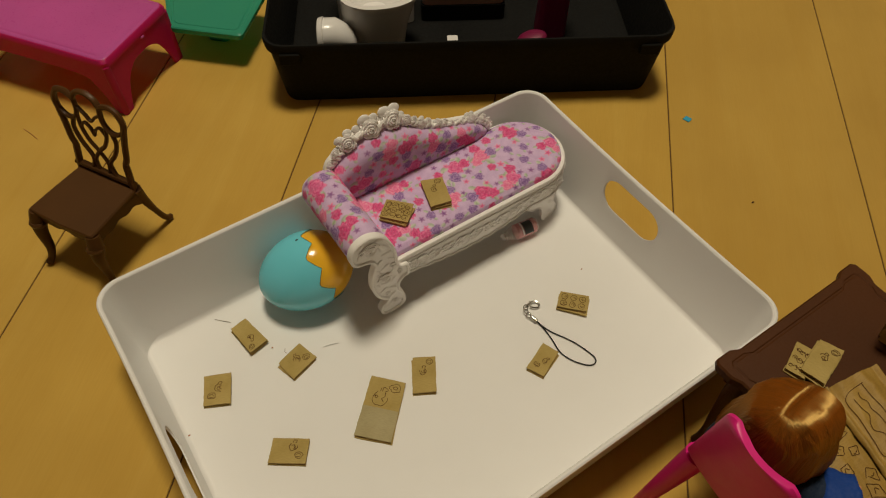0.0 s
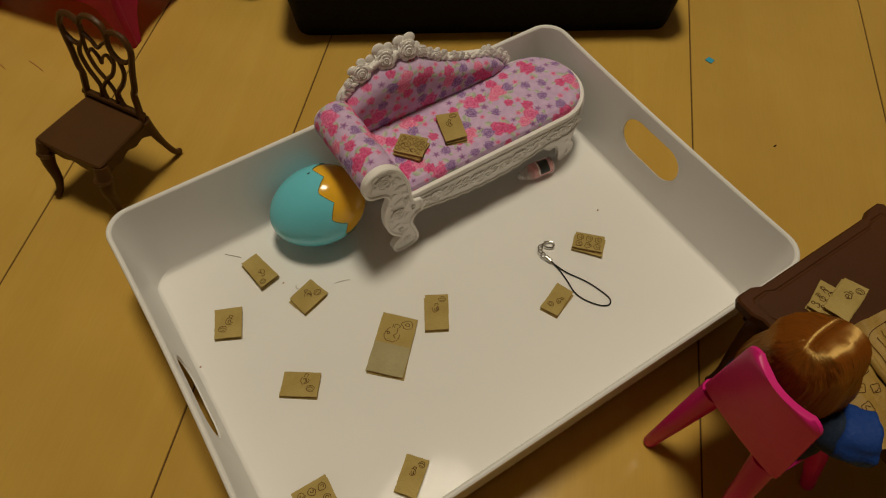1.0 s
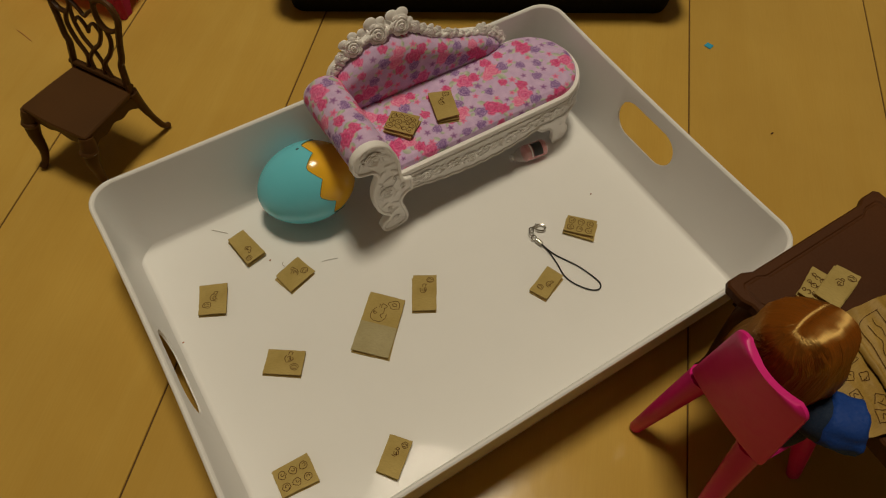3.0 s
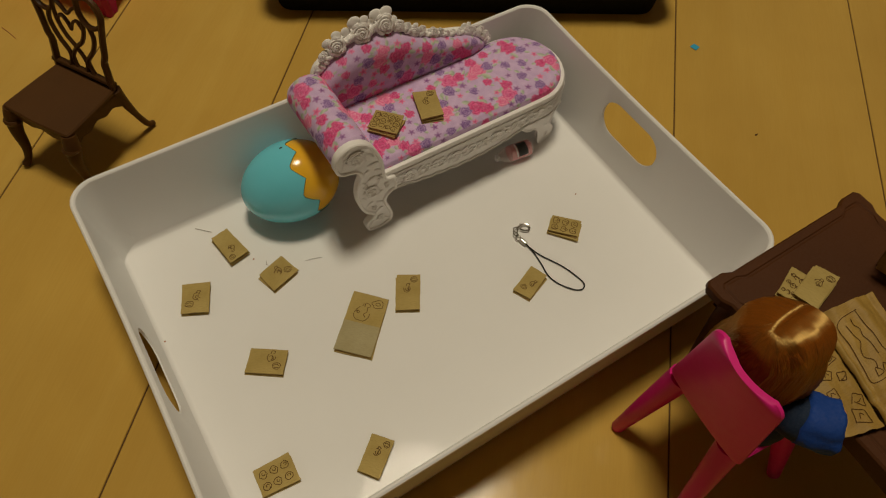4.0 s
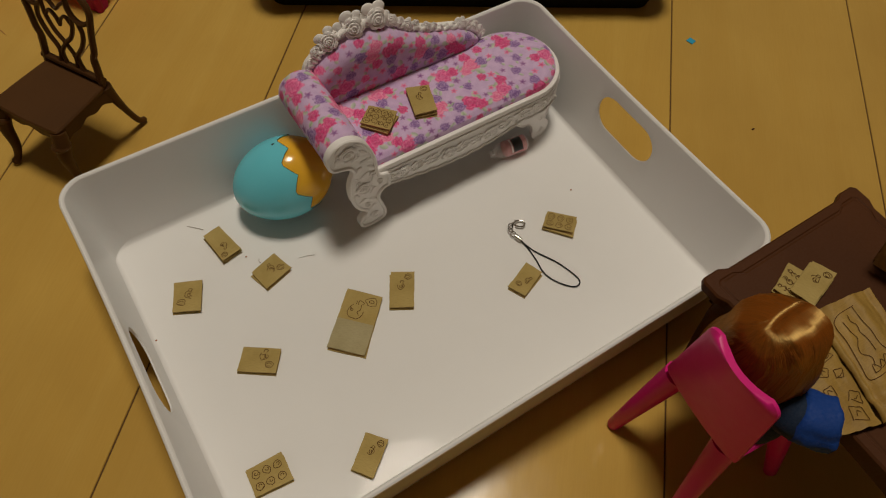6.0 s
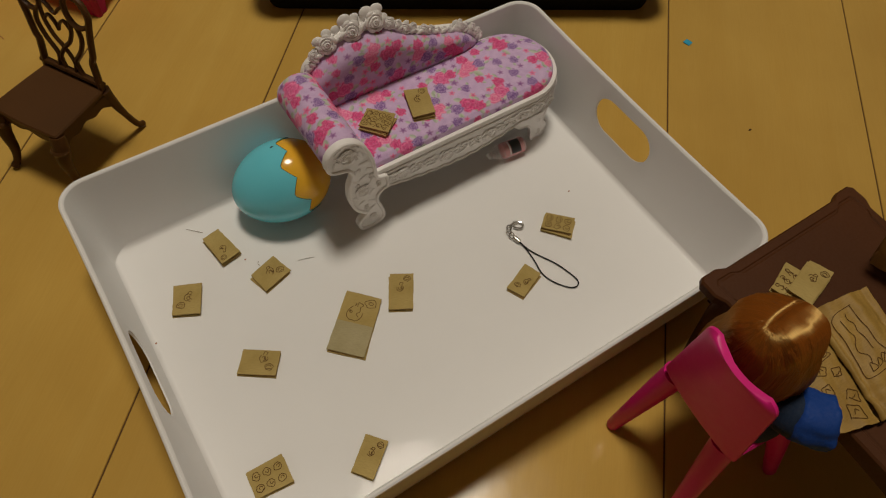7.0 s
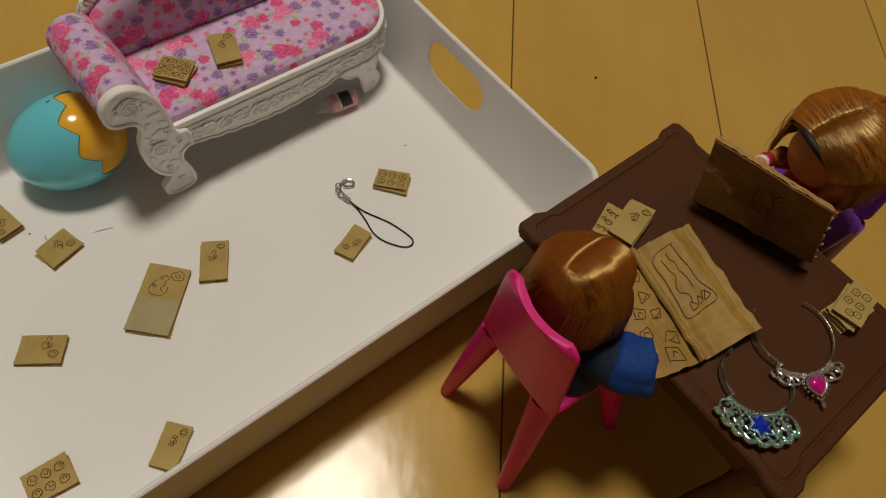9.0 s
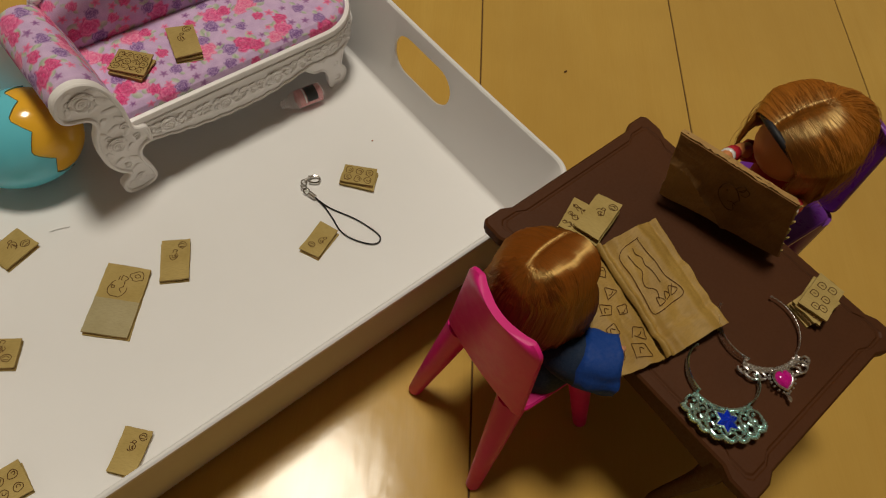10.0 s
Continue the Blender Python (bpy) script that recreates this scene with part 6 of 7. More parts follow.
def make_booklet():
    """Two pages of creased brown paper, opened flat, with drawings."""
    bk = thing("paper_booklet", (0.275, -0.105, TZ), "open booklet of creased brown paper with pen drawings, on the table", "booklet")
    rnd = random.Random(3)
    # long axis e (down the page), across axis g
    e = V(-0.0140, -0.0540, 0)
    g = V(0.0340, -0.0060, 0)
    gl = V(-0.0270, 0.0085, 0)
    p0 = V(0.2755, -0.0730, TZ)

    def page(gv, lift, fold):
        bm = bmesh.new()
        top, bot = [], []
        nu, nv = 40, 40
        for j in range(nv + 1):
            v = j / nv
            rt, rb = [], []
            for i in range(nu + 1):
                u = i / nu
                q = p0 + e * v + gv * u
                z = TZ + 0.0018 + lift(u, v) + 0.0011 * noise.noise(V(q.x * 130, q.y * 130, fold)) + 0.0006 * abs(noise.noise(V(q.x * 260, q.y * 260, fold)))
                jig = 0.0004 * noise.noise(V(v * 9, u * 9, fold + 3))
                rt.append(V(q.x + jig, q.y + jig, z)), rb.append(V(q.x + jig, q.y + jig, z - 0.0006))
            top.append(rt), bot.append(rb)
        loft(bm, [a + b[::-1] for a, b in zip(top, bot)])
        return bm

    bell = lambda u, c, w: math.exp(-((u - c) / w) ** 2)
    lr = lambda u, v: 0.0020 + 0.0012 * math.sin(u * 3.1) + 0.0030 * bell(u, 0.04, 0.05) - 0.0018 * bell(u, 0.17, 0.07) + 0.0016 * bell(u, 0.66 + 0.06 * v, 0.09) - 0.0014 * bell(u, 0.91, 0.035) + 0.0012 * u * u - 0.0010 * bell(v, 0.80, 0.05)
    ll = lambda u, v: 0.0012 + 0.0014 * math.sin(min(1, u * 1.4) * 3.1) - 0.0010 * u
    right = part("page", page(g, lr, 0.3), M_PAPER, bk, angle=60)
    left = part("page", page(gl, ll, 5.7), M_PAPER, bk, angle=60)
    bm = bmesh.new()
    for gv in (g, gl):
        q = [p0 + e * 0.01 + gv * 0.01, p0 + e * 0.01 + gv * 0.985, p0 + e * 0.985 + gv * 0.985, p0 + e * 0.985 + gv * 0.01]
        q = [p.to_2d() for p in q]
        ar = sum(a.x * b.y - b.x * a.y for a, b in zip(q, q[1:] + q[:1]))
        slab(bm, q if ar > 0 else q[::-1], TZ, TZ + 0.0011, 0.0002)
    part("under_sheet", bm, M_KRAFT, bk)

    def on(gv, lift, pts, closed=False, w=0.00016):
        out = []
        fold = 0.3 if gv is g else 5.7
        for u, v in pts:
            q = p0 + e * v + gv * u
            out.append(V(q.x, q.y, TZ + 0.0018 + lift(u, v) + 0.00030 + 0.0011 * noise.noise(V(q.x * 130, q.y * 130, fold)) + 0.0006 * abs(noise.noise(V(q.x * 260, q.y * 260, fold)))))
        return out, closed, w

    bm = bmesh.new()
    strokes = [
        [(0.72, 0.10), (0.45, 0.12), (0.33, 0.16), (0.30, 0.22), (0.30, 0.40), (0.29, 0.60), (0.28, 0.74), (0.40, 0.76), (0.60, 0.74), (0.82, 0.72), (0.80, 0.60), (0.74, 0.50), (0.72, 0.30), (0.70, 0.10)],
        [(0.42, 0.20), (0.43, 0.30), (0.48, 0.38), (0.40, 0.46), (0.40, 0.52), (0.50, 0.58), (0.46, 0.66)],
        [(0.56, 0.16), (0.54, 0.22), (0.60, 0.27), (0.58, 0.34), (0.62, 0.42), (0.62, 0.54)],
        [(0.40, 0.72), (0.44, 0.64), (0.52, 0.70), (0.40, 0.72)], [(0.54, 0.69), (0.58, 0.63), (0.64, 0.67), (0.55, 0.70)], [(0.64, 0.66), (0.70, 0.60), (0.78, 0.66), (0.66, 0.68), (0.76, 0.60)]]
    for st in strokes:
        pts, cl, w = on(g, lr, [(0.205 + (q.x - 0.28) * 0.86, 0.09 + (q.y - 0.10) * 0.90) for q in spline([(*p, 0) for p in st], 4)])
        tube(bm, pts, w, 4, flat=0.5, up=(0, 0, 1))
    part("drawing", bm, M_INK, right)
    bm = bmesh.new()
    for cu, cv, k, n, size in ((0.134, 0.206, 0, 6, 0.075), (0.191, 0.382, 1, 3, 0.095), (0.420, 0.511, 2, 4, 0.095), (0.180, 0.547, 3, 4, 0.080), (0.521, 0.675, 4, 4, 0.090), (0.150, 0.746, 5, 4, 0.100), (0.268, 0.876, 6, 4, 0.120), (0.62, 0.33, 7, 5, 0.09), (0.78, 0.52, 8, 4, 0.09), (0.62, 0.86, 9, 4, 0.09)):
        pts = []
        for i in range(n + 1):
            a = 2 * math.pi * i / n + 0.6 + 0.3 * math.sin(k * 2.1)
            r = size * (1 + 0.22 * math.sin(i * 2.3 + k))
            pts.append((cu + r * 1.25 * math.cos(a), cv + r * 0.62 * math.sin(a)))
        pts = [p for a, b in zip(pts, pts[1:]) for p in (a, (a[0] * 0.6 + b[0] * 0.4, a[1] * 0.6 + b[1] * 0.4))] + pts[-1:]
        q, cl, w = on(gl, ll, [(p.x, p.y) for p in spline([(*p, 0) for p in pts], 2)])
        tube(bm, q, w, 4, flat=0.5, up=(0, 0, 1))
        q, cl, w = on(gl, ll, [(p.x, p.y) for p in spline([(cu - 0.05, cv, 0), (cu, cv - 0.02 * (-1) ** k, 0), (cu + 0.04, cv + 0.02, 0)], 3)])
        tube(bm, q, w, 4, flat=0.5, up=(0, 0, 1))
    part("drawing", bm, M_INK, left)


make_booklet()
card(0.2815, -0.0568, TZ, 0.0105, 0.0180, -72, 41, "crowd", 2, (0, 0), label="small torn kraft card with a pen drawing, on the table")
card(0.2880, -0.0628, TZ + 0.0030, 0.0125, 0.0222, -75, 42, "fruit", 2, (3, 0), gap=0.002, label="folded kraft card with a pen drawing, on the table")
card(0.3375, -0.1520, TZ, 0.0122, 0.0195, -98, 43, "fruit", 3, (0, 0), label="folded kraft card under another on the table")
card(0.3395, -0.1515, TZ + 0.0040, 0.0130, 0.0205, -82, 44, "tags", 2, (2, 0), gap=0.002, label="folded kraft card with six drawn shapes, on the table")


def gem_star(m, r1, r2, h):
    bm = bmesh.new()
    pts = []
    for k in range(12):
        a = math.pi / 2 + math.pi * k / 6
        r = r1 if k % 2 == 0 else r2
        pts.append((r * math.cos(a), r * math.sin(a)))
    low = [m @ V(*p, 0) for p in pts]
    top = [m @ V(p[0] * 0.86, p[1] * 0.86, h * 0.35) for p in pts]
    loft(bm, [low, top], True, False)
    c = bm.verts.new(m @ V(0, 0, h))
    bm.verts.ensure_lookup_table()
    ring = bm.verts[12:24]
    for i in range(12):
        bm.faces.new((ring[i], ring[(i + 1) % 12], c))
    return bm, [m @ V(p[0] * 1.1, p[1] * 1.1, h * 0.15) for p in pts]


def make_tiara(name, m, mat, label, style):
    """A doll tiara. Local frame: the band's middle at the origin, +y the front, z up."""
    ti = thing(name, m, label, "tiara", "doll tiaras")
    R = 0.0165 if style == "star" else 0.0196
    W = lambda x, y, z: m @ V(x, y, z)

    def band_pt(a, h=0.0, out=0.0):
        r = R + out
        return W(r * math.sin(a), r * math.cos(a), 0.0012 + h)

    bm = bmesh.new()
    for sgn, end, r, tall_by in (((1, 122, 0.00045, 4.4), (-1, 92, 0.00045, 3.6)) if style == "star" else ((1, 126, 0.00045, 4.6), (-1, 132, 0.00040, 1.9))):
        a0, a1 = radians(39 if style == "star" else 36), radians(end)
        pts = [band_pt(sgn * (a0 + (a1 - a0) * k / 18), r * tall_by + 0.0004 * k / 18, -0.0028 * (k / 18) ** 2) for k in range(19)]
        tube(bm, pts, [r * (1 - 0.35 * (k / 18) ** 2) for k in range(19)], 12, flat=tall_by, up=(0, 0, 1))
        ball(bm, pts[-1], 0.0007, u=8, v=5)
    part("band", bm, mat, ti)
    bm = bmesh.new()
    lift = lambda h: (0.97 * h, 0.20 * h)     # the front flares outwards as it rises
    def fr(a, h):
        o, z = lift(h)
        return band_pt(a, z, o)
    A = radians(41 if style == "star" else 38)
    tall = lambda a: 0.0060 + 0.0078 * max(0.0, math.cos(a * 1.45)) ** 1.3
    if style == "star":
        bead = lambda a, h, r: ball(bm, fr(a, h), r, u=7, v=5)
        wire = lambda pts, r, closed=False: tube(bm, pts, r, 7, closed)
        # beaded rows along the foot and the scalloped outer edge
        wire([fr(-A + 2 * A * k / 40, 0.0004) for k in range(41)], 0.0007)
        for k in range(47):
            a = -A + 2 * A * k / 46
            bead(a, 0.0015, 0.00062)
            bead(a, tall(a) + 0.0014 * abs(math.sin(k * math.pi / 6)), 0.00078)
        wire([fr(-A + 2 * A * k / 60, tall(-A + 2 * A * k / 60) - 0.0012 + 0.0014 * abs(math.sin(k * math.pi / 60 * 46 / 6))) for k in range(61)], 0.0006)
        # pear-shaped openings between, each with a beaded rim and a small drop
        for k in range(7):
            a = -A * 0.88 + 2 * A * 0.88 * k / 6
            h1 = tall(a)
            w, hc = 0.0026, 0.0018 + h1 * 0.42
            pear = [(w * math.sin(q) * (1 - 0.28 * math.cos(q)), 0.36 * h1 * math.cos(q)) for q in (2 * math.pi * i / 18 for i in range(18))]
            wire([fr(a + x / (R + hc), hc + z) for x, z in pear], 0.00055, True)
            for i in range(0, 18, 2):
                bead(a + pear[i][0] * 1.05 / (R + hc), hc + pear[i][1] * 1.05, 0.00058)
            bead(a, hc - 0.16 * h1, 0.0010)
            for da in (-0.075, 0.075):
                bead(a + da, h1 * 0.80, 0.0010)
                bead(a + da, h1 * 0.30, 0.0008)
            c0 = a + A * 0.88 / 6
            if k < 6:
                scr = [fr(c0 + 0.0017 * (1 - 0.7 * i / 14) / R * math.cos(4.5 * math.pi * i / 14), tall(c0) * 0.62 + 0.0019 * (1 - 0.7 * i / 14) * math.sin(4.5 * math.pi * i / 14)) for i in range(15)]
                wire(scr, 0.0005)
        part("lattice", bm, mat, ti, "tinted chrome lattice of loops and beads")
        gm = m @ Matrix.Translation((0, R + 0.0068, 0.0046)) @ Matrix.Rotation(radians(2), 4, "X")
        gb, rim = gem_star(gm, 0.0049, 0.0027, 0.0030)
        part("star_gem", gb, M_GEM_BLUE, ti, "blue star gem")
        bm = bmesh.new()
        tube(bm, rim, 0.0006, 6, True)
        part("gem_setting", bm, mat, ti)
    else:
        for sgn in (-1, 1):
            for k in range(13):
                for h in (0.0006, 0.0022):
                    ball(bm, fr(sgn * (0.04 + (A - 0.04) * k / 12), h), 0.00078, u=7, v=5)
            tube(bm, [fr(sgn * A * k / 20, 0.0014) for k in range(21)], 0.0006, 6)
            for k in range(9):
                ball(bm, fr(sgn * radians(13 + 3.3 * k), 0.0048 + 0.0016 * math.sin(k * 0.8)), 0.00062, u=6, v=4)
            for a0, rr, hc in ((20, 0.0020, 0.0046), (28, 0.0026, 0.0050), (37, 0.0020, 0.0044)):
                a = sgn * radians(a0)
                pts = [fr(a + rr / R * math.cos(q), hc + rr * 0.9 * math.sin(q)) for q in (2 * math.pi * i / 16 for i in range(13))]
                tube(bm, pts, 0.0006, 7)
        part("lattice", bm, mat, ti, "silver beaded scrolls")
        gm = m @ Matrix.Translation((0.0, R + 0.0064, 0.0040)) @ Matrix.Rotation(radians(-8), 4, "X")
        heart = []
        for k in range(28):
            t = 2 * math.pi * k / 28
            heart.append(Vector((16 * math.sin(t) ** 3, 13 * math.cos(t) - 5 * math.cos(2 * t) - 2 * math.cos(3 * t) - math.cos(4 * t))) * -0.00027)
        heart = [Vector((p.x, p.y * 1.08)) for p in heart]
        heart = [p * 0.48 + p.normalized() * 0.0020 for p in heart]
        bm = bmesh.new()
        loft(bm, [[gm @ V(p.x * s, p.y * s, z) for p in heart] for s, z in ((1.0, 0.0), (0.92, 0.0009), (0.70, 0.0017), (0.35, 0.0021))])
        part("heart_gem", bm, M_GEM_PINK, ti, "magenta heart gem")
        bm = bmesh.new()
        for k in range(28):
            p = heart[k]
            ball(bm, gm @ V(p.x * 1.42, p.y * 1.36 + 0.0004, -0.0004), 0.00068, u=6, v=4)
        tube(bm, [gm @ V(p.x * 1.08, p.y * 1.08, 0.0004) for p in heart], 0.00055, 5, True)
        ball(bm, gm @ V(0, 0.0080, 0.0), (0.0009, 0.0016, 0.0008), u=7, v=5, m=gm.to_3x3())
        part("gem_setting", bm, mat, ti)
    return ti


make_tiara("tiara", pose(0.2790, -0.1447, TZ, 0, 0, 128), M_TEAL, "teal tinted chrome doll tiara with blue star gem, on the table", "star")
make_tiara("tiara", pose(0.3079, -0.1409, TZ, 0, 0, 150), M_SILVER, "silver doll tiara with magenta heart gem, on the table", "heart")


# ---------------------------------------------------------------- black storage basket and what is in it
def make_basket():
    ang = -30.6
    L, D, H = 0.318, 0.210, 0.070
    m = pose(0.1868, 0.3692, 0, 0, 0, ang)
    bk = thing("storage_basket", m, "black plastic storage basket holding doll furniture, on the floor", "basket")
    cx, cy = L / 2, D / 2
    bm = bmesh.new()
    prof = [(-0.002, 0.0, 0.012), (0.0, 0.0006, 0.013), (0.0010, 0.004, 0.014), (0.0072, 0.055, 0.018), (0.0094, 0.0555, 0.018), (0.0100, 0.063, 0.018), (0.0094, 0.0645, 0.018), (0.0076, 0.0645, 0.017), (0.0068, 0.063, 0.016), (-0.0016, 0.005, 0.012), (-0.005, 0.003, 0.010)]
    loft(bm, [[m @ V(p.x, p.y, p.z) for p in rrect(L / 2 + o, D / 2 + o, r, z, 6, cx, cy)] for o, z, r in prof])
    part("basket_body", bm, M_BLACK, bk)
    for x in (0.012, L - 0.012):
        bm = bmesh.new()
        q = [(x - 0.008, -0.0115), (x + 0.008, -0.0115), (x + 0.008, -0.006), (x - 0.008, -0.006)]
        slab(bm, q, 0.047, 0.0575, 0.0008, m)
        part("corner_lug", bm, M_BLACK, bk)
    Wm = lambda x, y, z: m @ V(x, y, z)
    # white toilet: bowl and tank
    to = thing("doll_toilet", m @ pose(0.079, 0.064, 0.003), "white plastic doll toilet standing in the black basket", "toilet")
    bm = bmesh.new()
    def oval(rx, ry, z, push):
        return [Wm(0.079 + (rx + (push if math.cos(a) > 0 else -0.35 * push)) * math.cos(a), 0.064 + ry * math.copysign(abs(math.sin(a)) ** 0.75, math.sin(a)), z) for a in (2 * math.pi * k / 36 for k in range(36))]

    loft(bm, [oval(rx, ry, z, push) for rx, ry, z, push in ((0.027, 0.023, 0.0034, 0.0), (0.026, 0.022, 0.012, 0.0), (0.028, 0.024, 0.034, 0.001), (0.030, 0.027, 0.050, 0.004), (0.031, 0.031, 0.062, 0.007), (0.033, 0.034, 0.066, 0.008), (0.033, 0.034, 0.0685, 0.008), (0.029, 0.030, 0.0695, 0.007), (0.022, 0.022, 0.058, 0.003), (0.011, 0.010, 0.046, 0.0))])
    part("bowl", bm, M_WHITE, to)
    bm = bmesh.new()
    loft(bm, [[Wm(p.x, p.y, p.z) for p in rrect(0.036, 0.016, 0.006, z, 5, 0.079, 0.118)] for z in (0.0034, 0.06, 0.098, 0.101)])
    part("tank", bm, M_WHITE, to)
    # rounded white basin
    bo = thing("doll_basin", m @ pose(0.046, 0.034, 0.003), "small rounded white plastic doll basin in the black basket", "basin")
    bm = bmesh.new()
    loft(bm, [[Wm(0.042 + t, 0.034 + r * math.cos(a), 0.0440 + r * 0.95 * math.sin(a) - 22 * t * t) for a in (2 * math.pi * k / 20 for k in range(20))] for t, r in ((-0.011, 0.0135), (-0.0102, 0.0150), (-0.006, 0.0150), (-0.0055, 0.0138), (0.005, 0.0138), (0.014, 0.0115), (0.019, 0.008), (0.0215, 0.003))])
    part("shell", bm, M_WHITE, bo)
    bm = bmesh.new()
    loft(bm, [[Wm(p.x, p.y, p.z) for p in rrect(0.010, 0.009, 0.004, z, 4, 0.044, 0.034)] for z in (0.0034, 0.034)])
    part("stand", bm, M_WHITE, bo)
    # pink stool and white block
    pk = thing("doll_stool", m @ pose(0.236, 0.060, 0.003), "dark pink plastic doll stool in the black basket", "stool")
    bm = bmesh.new()
    loft(bm, [[Wm(p.x, p.y, p.z) for p in rrect(hx, hy, 0.006, z, 5, 0.243, 0.085)] for hx, hy, z in ((0.014, 0.012, 0.0034), (0.013, 0.011, 0.05), (0.015, 0.013, 0.085), (0.014, 0.012, 0.087))])
    part("column", bm, M_DARKPINK, pk)
    bm = bmesh.new()
    ball(bm, Wm(0.218, 0.043, 0.0262), (0.0135, 0.010, 0.005), u=18, v=10, m=m.to_3x3() @ Matrix.Rotation(-0.25, 3, "Y"))
    tube(bm, [Wm(0.218, 0.043, 0.025), Wm(0.219, 0.043, 0.0034)], [0.004, 0.006], 10)
    part("seat", bm, M_DARKPINK, pk)
    wb = bmesh.new()
    loft(wb, [[Wm(p.x, p.y, p.z) for p in rrect(0.0045, 0.004, 0.0012, z, 3, 0.146, 0.030)] for z in (0.0034, 0.0375, 0.0385)])
    solid("toy_block", wb, M_WHITE, "small white plastic toy block standing in the black basket", "toy block")
    bed = thing("doll_bed", m @ pose(0.150, 0.120, 0.003), "black doll bed with a pale pink mattress, in the basket", "bed")
    bd = bmesh.new()
    loft(bd, [[Wm(p.x, p.y, p.z) for p in rrect(0.040, 0.014, 0.004, z, 5, 0.162, 0.118)] for z in (0.0034, 0.018, 0.0195)])
    part("bed_base", bd, M_BLACK, bed)
    bd = bmesh.new()
    loft(bd, [[Wm(p.x, p.y, p.z) for p in rrect(0.039 - d, 0.0135 - d, 0.004, z, 5, 0.162, 0.118)] for d, z in ((0.001, 0.0197), (0.0, 0.0215), (0.0, 0.058), (0.002, 0.060))])
    part("mattress", bd, plastic("pale_pink_plastic", (0.62, 0.36, 0.30), 0.45), bed, "pale pink mattress")


make_basket()


# ---------------------------------------------------------------- pink doll table and green tub
def make_pink_table():
    ang = math.degrees(math.atan2(0.049, 0.069))
    m = pose(0.0655, 0.4270, 0, 0, 0, ang)
    L, D, H = 0.0845, 0.150, 0.0560
    ta = thing("pink_doll_table", m, "pink plastic doll table with arched sides and lilac top", "table")
    W = lambda x, y, z: m @ V(x, y, z)
    bm = bmesh.new()
    loft(bm, [[W(p.x, p.y, p.z) for p in rrect(L / 2 + o, D / 2 + o, r, z, 6, L / 2, D / 2)] for o, z, r in ((-0.004, H - 0.0080, 0.006), (0.0006, H - 0.0070, 0.006), (0.0008, H - 0.0030, 0.006), (-0.0006, H - 0.0006, 0.006), (-0.0026, H, 0.005))], False, False)
    part("rim", bm, M_PINKTAB, ta)
    bm = bmesh.new()
    loft(bm, [[W(p.x, p.y, p.z) for p in rrect(L / 2 + o, D / 2 + o, 0.006, z, 6, L / 2, D / 2)] for o, z in ((-0.0014, H - 0.0022), (-0.0012, H - 0.0002), (-0.0024, H + 0.0006), (-0.0046, H + 0.0004), (-0.0056, H + 0.0012), (-0.0080, H + 0.0014))])
    part("tabletop", bm, M_PINKTOP, ta, "lilac pink textured top")

    def arch(length, fn):
        e = bmesh.new()
        out = [(0.0, 0.0), (0.010, 0.0)]
        mid = spline([(0.010, 0.0, 0), (0.0145, 0.015, 0), (0.0205, 0.027, 0), (0.030, 0.0345, 0), (length / 2, 0.0360, 0), (length - 0.030, 0.0345, 0), (length - 0.0205, 0.027, 0), (length - 0.0145, 0.015, 0), (length - 0.010, 0.0, 0)], 5)
        out += [(p.x, p.y) for p in mid[1:]]
        out += [(length, 0.0), (length, H - 0.0062), (0.0, H - 0.0062)]
        slab(e, out, 0.0, 0.0028, 0.0006, m @ fn)
        return e

    rot = Matrix.Rotation(radians(90), 4, "X")
    part("arched_side", arch(L, Matrix.Translation((0, 0.0028, 0)) @ rot), M_PINKTAB, ta)
    part("arched_side", arch(L, Matrix.Translation((0, D, 0)) @ rot), M_PINKTAB, ta)
    rz = Matrix.Rotation(radians(90), 4, "Z") @ rot
    part("arched_side", arch(D, Matrix.Translation((0.0, 0, 0)) @ rz), M_PINKTAB, ta)
    part("arched_side", arch(D, Matrix.Translation((L - 0.0028, 0, 0)) @ rz), M_PINKTAB, ta)
    for cx, cy in ((0.0026, 0.0026), (L - 0.0026, 0.0026), (0.0026, D - 0.0026), (L - 0.0026, D - 0.0026)):
        bm = bmesh.new()
        tube(bm, [W(cx, cy, 0.0), W(cx, cy, 0.001), W(cx, cy, H * 0.5), W(cx, cy, H - 0.0068)], [0.0028, 0.0034, 0.0034, 0.0034], 14)
        part("corner_post", bm, M_PINKTAB, ta)
    bm = bmesh.new()
    ball(bm, W(L * 0.56, -0.0004, H - 0.0085), (0.0022, 0.0012, 0.0012), u=10, v=6, m=m.to_3x3())
    part("stud", bm, M_PINKTOP, ta)


make_pink_table()


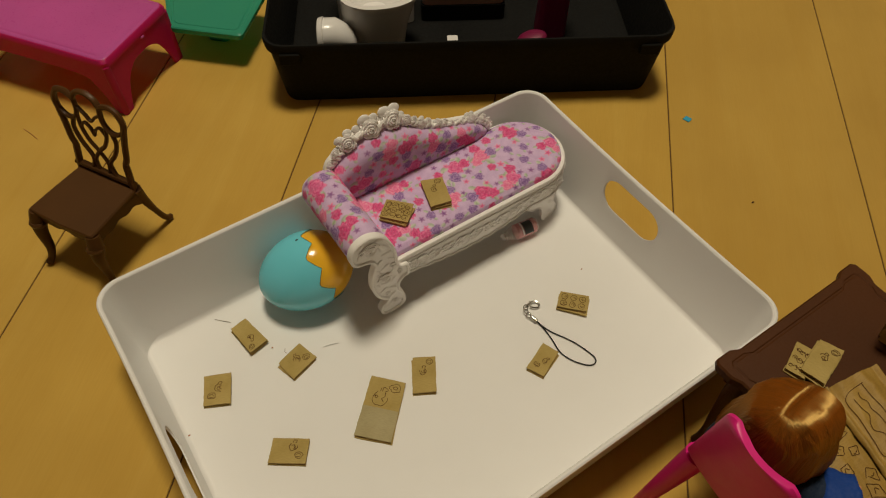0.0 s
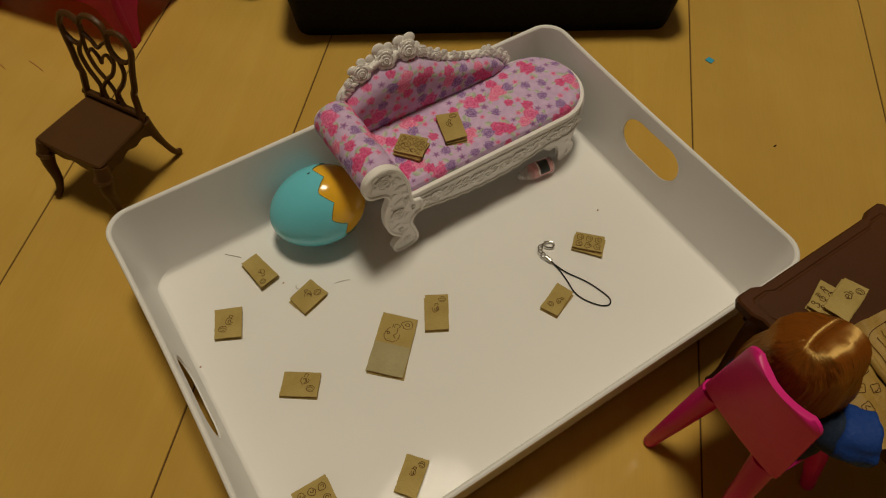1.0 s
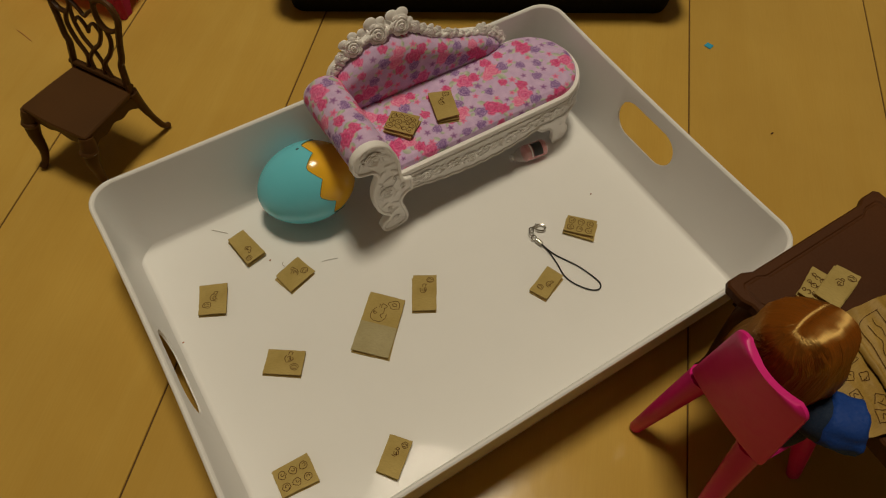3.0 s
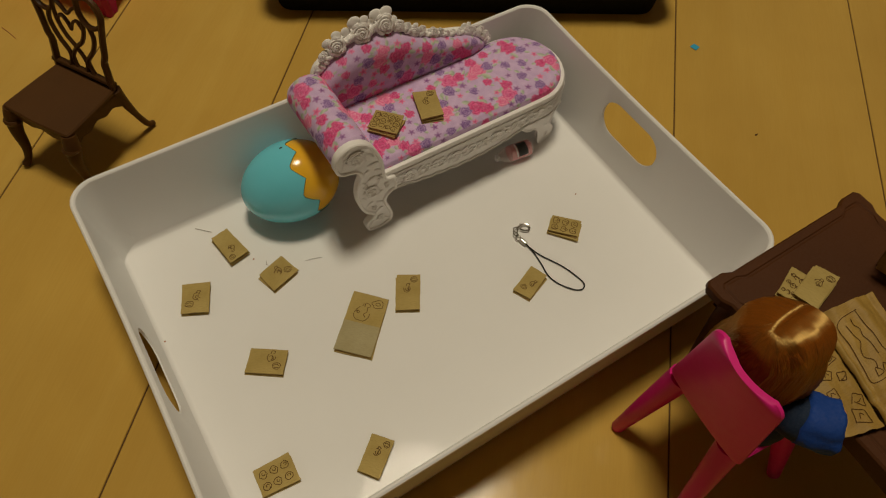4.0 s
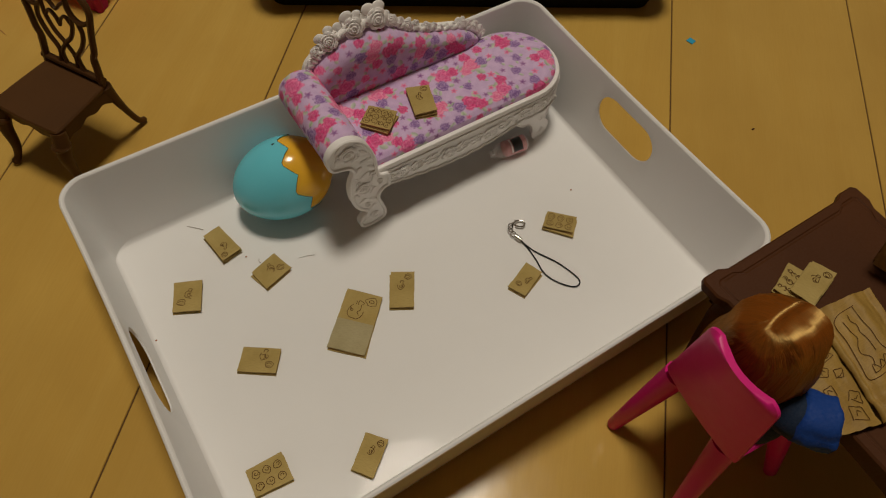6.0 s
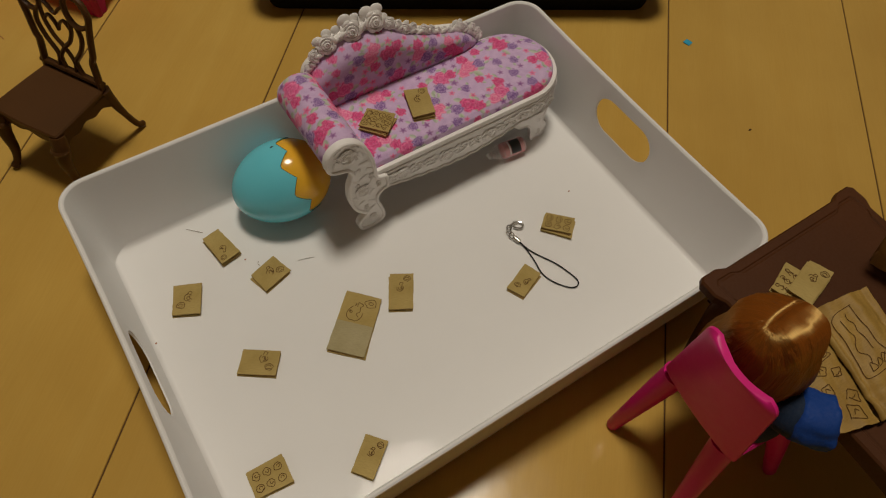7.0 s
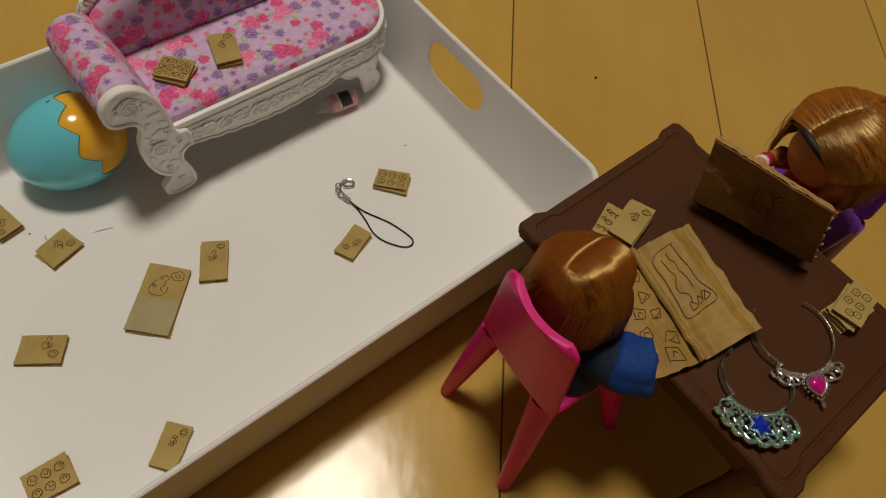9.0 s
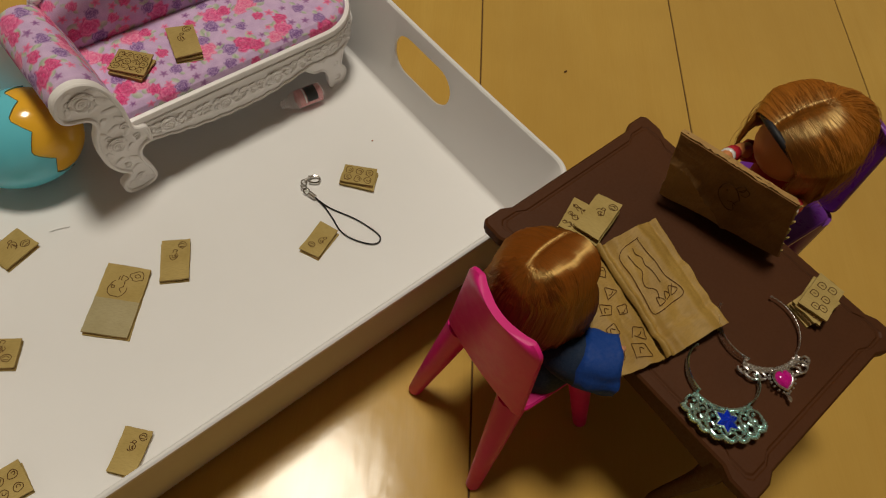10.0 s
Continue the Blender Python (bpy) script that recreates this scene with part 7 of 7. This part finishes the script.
def make_green_table():
    m = pose(0.1790, 0.4280, 0, 0, 0, 46)
    gt = thing("green_doll_table", m, "clear green plastic doll table on a pedestal, on the floor", "table")
    bm = bmesh.new()
    prof = [(0.0045, 0.0275), (0.0012, 0.0280), (0.0, 0.0300), (0.0, 0.0335), (0.0010, 0.0345), (0.0040, 0.0347), (0.0046, 0.0340), (0.0060, 0.0340), (0.0066, 0.0347)]
    loft(bm, [[m @ V(p.x, p.y * (1 + 0.55 * p.x / 0.076), p.z) for p in rrect(0.038 - d, 0.034 - d, 0.0045, z, 5, 0.038, 0.034)] for d, z in prof])
    part("tabletop", bm, M_GREEN, gt)
    bm = bmesh.new()
    loft(bm, [[m @ p for p in rrect(r, r, r * 0.6, z, 5, 0.042, 0.042)] for r, z in ((0.011, 0.0), (0.011, 0.0015), (0.006, 0.006), (0.005, 0.020), (0.010, 0.0272))])
    part("pedestal", bm, M_GREEN, gt)


make_green_table()

# ---------------------------------------------------------------- scraps on the floor and in the tray, and a scratch's glint
bm = bmesh.new()
slab(bm, [(-0.0030, -0.0026), (0.0024, -0.0032), (0.0032, 0.0024), (-0.0022, 0.0034)], 0.0002, 0.0007, 0.0001, pose(0.4635, 0.1600, 0, 0, 0, 20))
solid("paper_scrap", bm, M_SCRAP, "tiny bright blue paper scrap on the floor", "paper scrap")
bm = bmesh.new()
ball(bm, (0.438, 0.065, 0.0004), (0.0016, 0.0007, 0.0005), u=8, v=5)
solid("crumb", bm, M_BROWN, "tiny brown crumb on the floor", "crumb")
for pts, w, mat, nm, lb in (
        ([(0.047, 0.195), (0.0505, 0.1915), (0.055, 0.187)], 0.00017, M_FIBRE, "hair", "short brown hair lying in the tray"),
        ([(0.0765, 0.1485), (0.0755, 0.1465), (0.0762, 0.1450)], 0.00016, M_FIBRE, "hair", "short brown hair lying in the tray")):
    bm = bmesh.new()
    tube(bm, spline([(*p, TF + w + 0.0002) for p in pts], 5), w, 5)
    solid(nm, bm, mat, lb, "hair")
# glint of a scratch in the tray floor, modelled as a white tube
bm = bmesh.new()
tube(bm, spline([(0.0980, 0.1360, TF + 0.0004), (0.1030, 0.1348, TF + 0.0006), (0.1080, 0.1330, TF + 0.0004)], 4), 0.00026, 6)
solid("scratch_glint", bm, M_WHITE, "bright glint of a scratch in the tray, modelled as a thin white tube", "sliver")
for x, y in ((0.282, 0.089), (0.070, 0.154), (0.0028, 0.121)):
    bm = bmesh.new()
    ball(bm, (x, y, TF + 0.0004 + (0.012 if x < 0.01 else 0)), (0.0007, 0.0005, 0.0004), u=7, v=5)
    solid("crumb", bm, M_THREAD, "tiny brown crumb in the tray", "crumb")
for pts in ([(-0.012, 0.458), (-0.009, 0.450), (-0.006, 0.440)], [(-0.036, 0.470), (-0.033, 0.466), (-0.031, 0.459)]):
    bm = bmesh.new()
    tube(bm, spline([(*p, 0.0004) for p in pts], 5), 0.00028, 5)
    solid("thread", bm, M_THREAD, "short brown thread lying on the floor", "thread")

# ---------------------------------------------------------------- floorboards
U = V(math.cos(radians(47.1)), math.sin(radians(47.1)), 0)
N = V(-U.y, U.x, 0)
BW, BL, GAP = 0.1507, 1.82, 0.0010
bm = bmesh.new()
slab(bm, [(X0 - 0.1, Y0 - 0.1), (X1 + 0.1, Y0 - 0.1), (X1 + 0.1, Y1 + 0.1), (X0 - 0.1, Y1 + 0.1)], -0.06, -0.0008, 0.002)
floor = solid("floor", bm, M_GAP, "glossy light wooden floor of wide boards", "floor", kind="structure")
bm = bmesh.new()
hw, hl = (BW - GAP) / 2, (BL - GAP) / 2
loft(bm, [[V(sx * (hl - d), sy * (hw - d), z) for sx, sy in ((-1, -1), (1, -1), (1, 1), (-1, 1))] for d, z in ((0.0, -0.0015), (0.0, -0.0004), (0.0004, 0.0))], False, True)
bmesh.ops.recalc_face_normals(bm, faces=bm.faces)
plank_mesh = bpy.data.meshes.new("floorboard")
bm.to_mesh(plank_mesh)
bm.free()
plank_mesh.materials.append(M_FLOOR)
mid = V((X0 + X1) / 2, (Y0 + Y1) / 2, 0)
for k in range(-22, 23):
    v = -0.0642 + BW * (k + 0.5)
    for j in range(-3, 4):
        u = 0.30 + BL * j + 0.11 * ((k * 5) % 4 - 1.5)
        p = U * u + N * v
        if abs(p.x - mid.x) > (X1 - X0) / 2 + 0.9 or abs(p.y - mid.y) > (Y1 - Y0) / 2 + 0.9:
            continue
        whole = all(X0 < q.x < X1 and Y0 < q.y < Y1 for q in (p + U * (i * BL / 2) + N * (l * BW / 2) for i in (-1, 1) for l in (-1, 1)))
        turn = Matrix.Translation(p) @ Matrix.Rotation(radians(47.1), 4, "Z")
        me = plank_mesh
        if not whole:
            me = plank_mesh.copy()
            bm = bmesh.new()
            bm.from_mesh(me)
            for co, no in (((X0 + 0.004, 0, 0), (1, 0, 0)), ((X1 - 0.004, 0, 0), (-1, 0, 0)), ((0, Y0 + 0.004, 0), (0, 1, 0)), ((0, Y1 - 0.004, 0), (0, -1, 0))):
                inv = turn.inverted()
                bmesh.ops.bisect_plane(bm, geom=bm.verts[:] + bm.edges[:] + bm.faces[:], plane_co=inv @ Vector(co), plane_no=inv.to_3x3() @ Vector(no), clear_inner=True)
            if not bm.faces:
                bm.free()
                continue
            bm.to_mesh(me)
            bm.free()
        ob = new("floorboard", me)
        ob.parent = floor
        ob.matrix_basis = turn
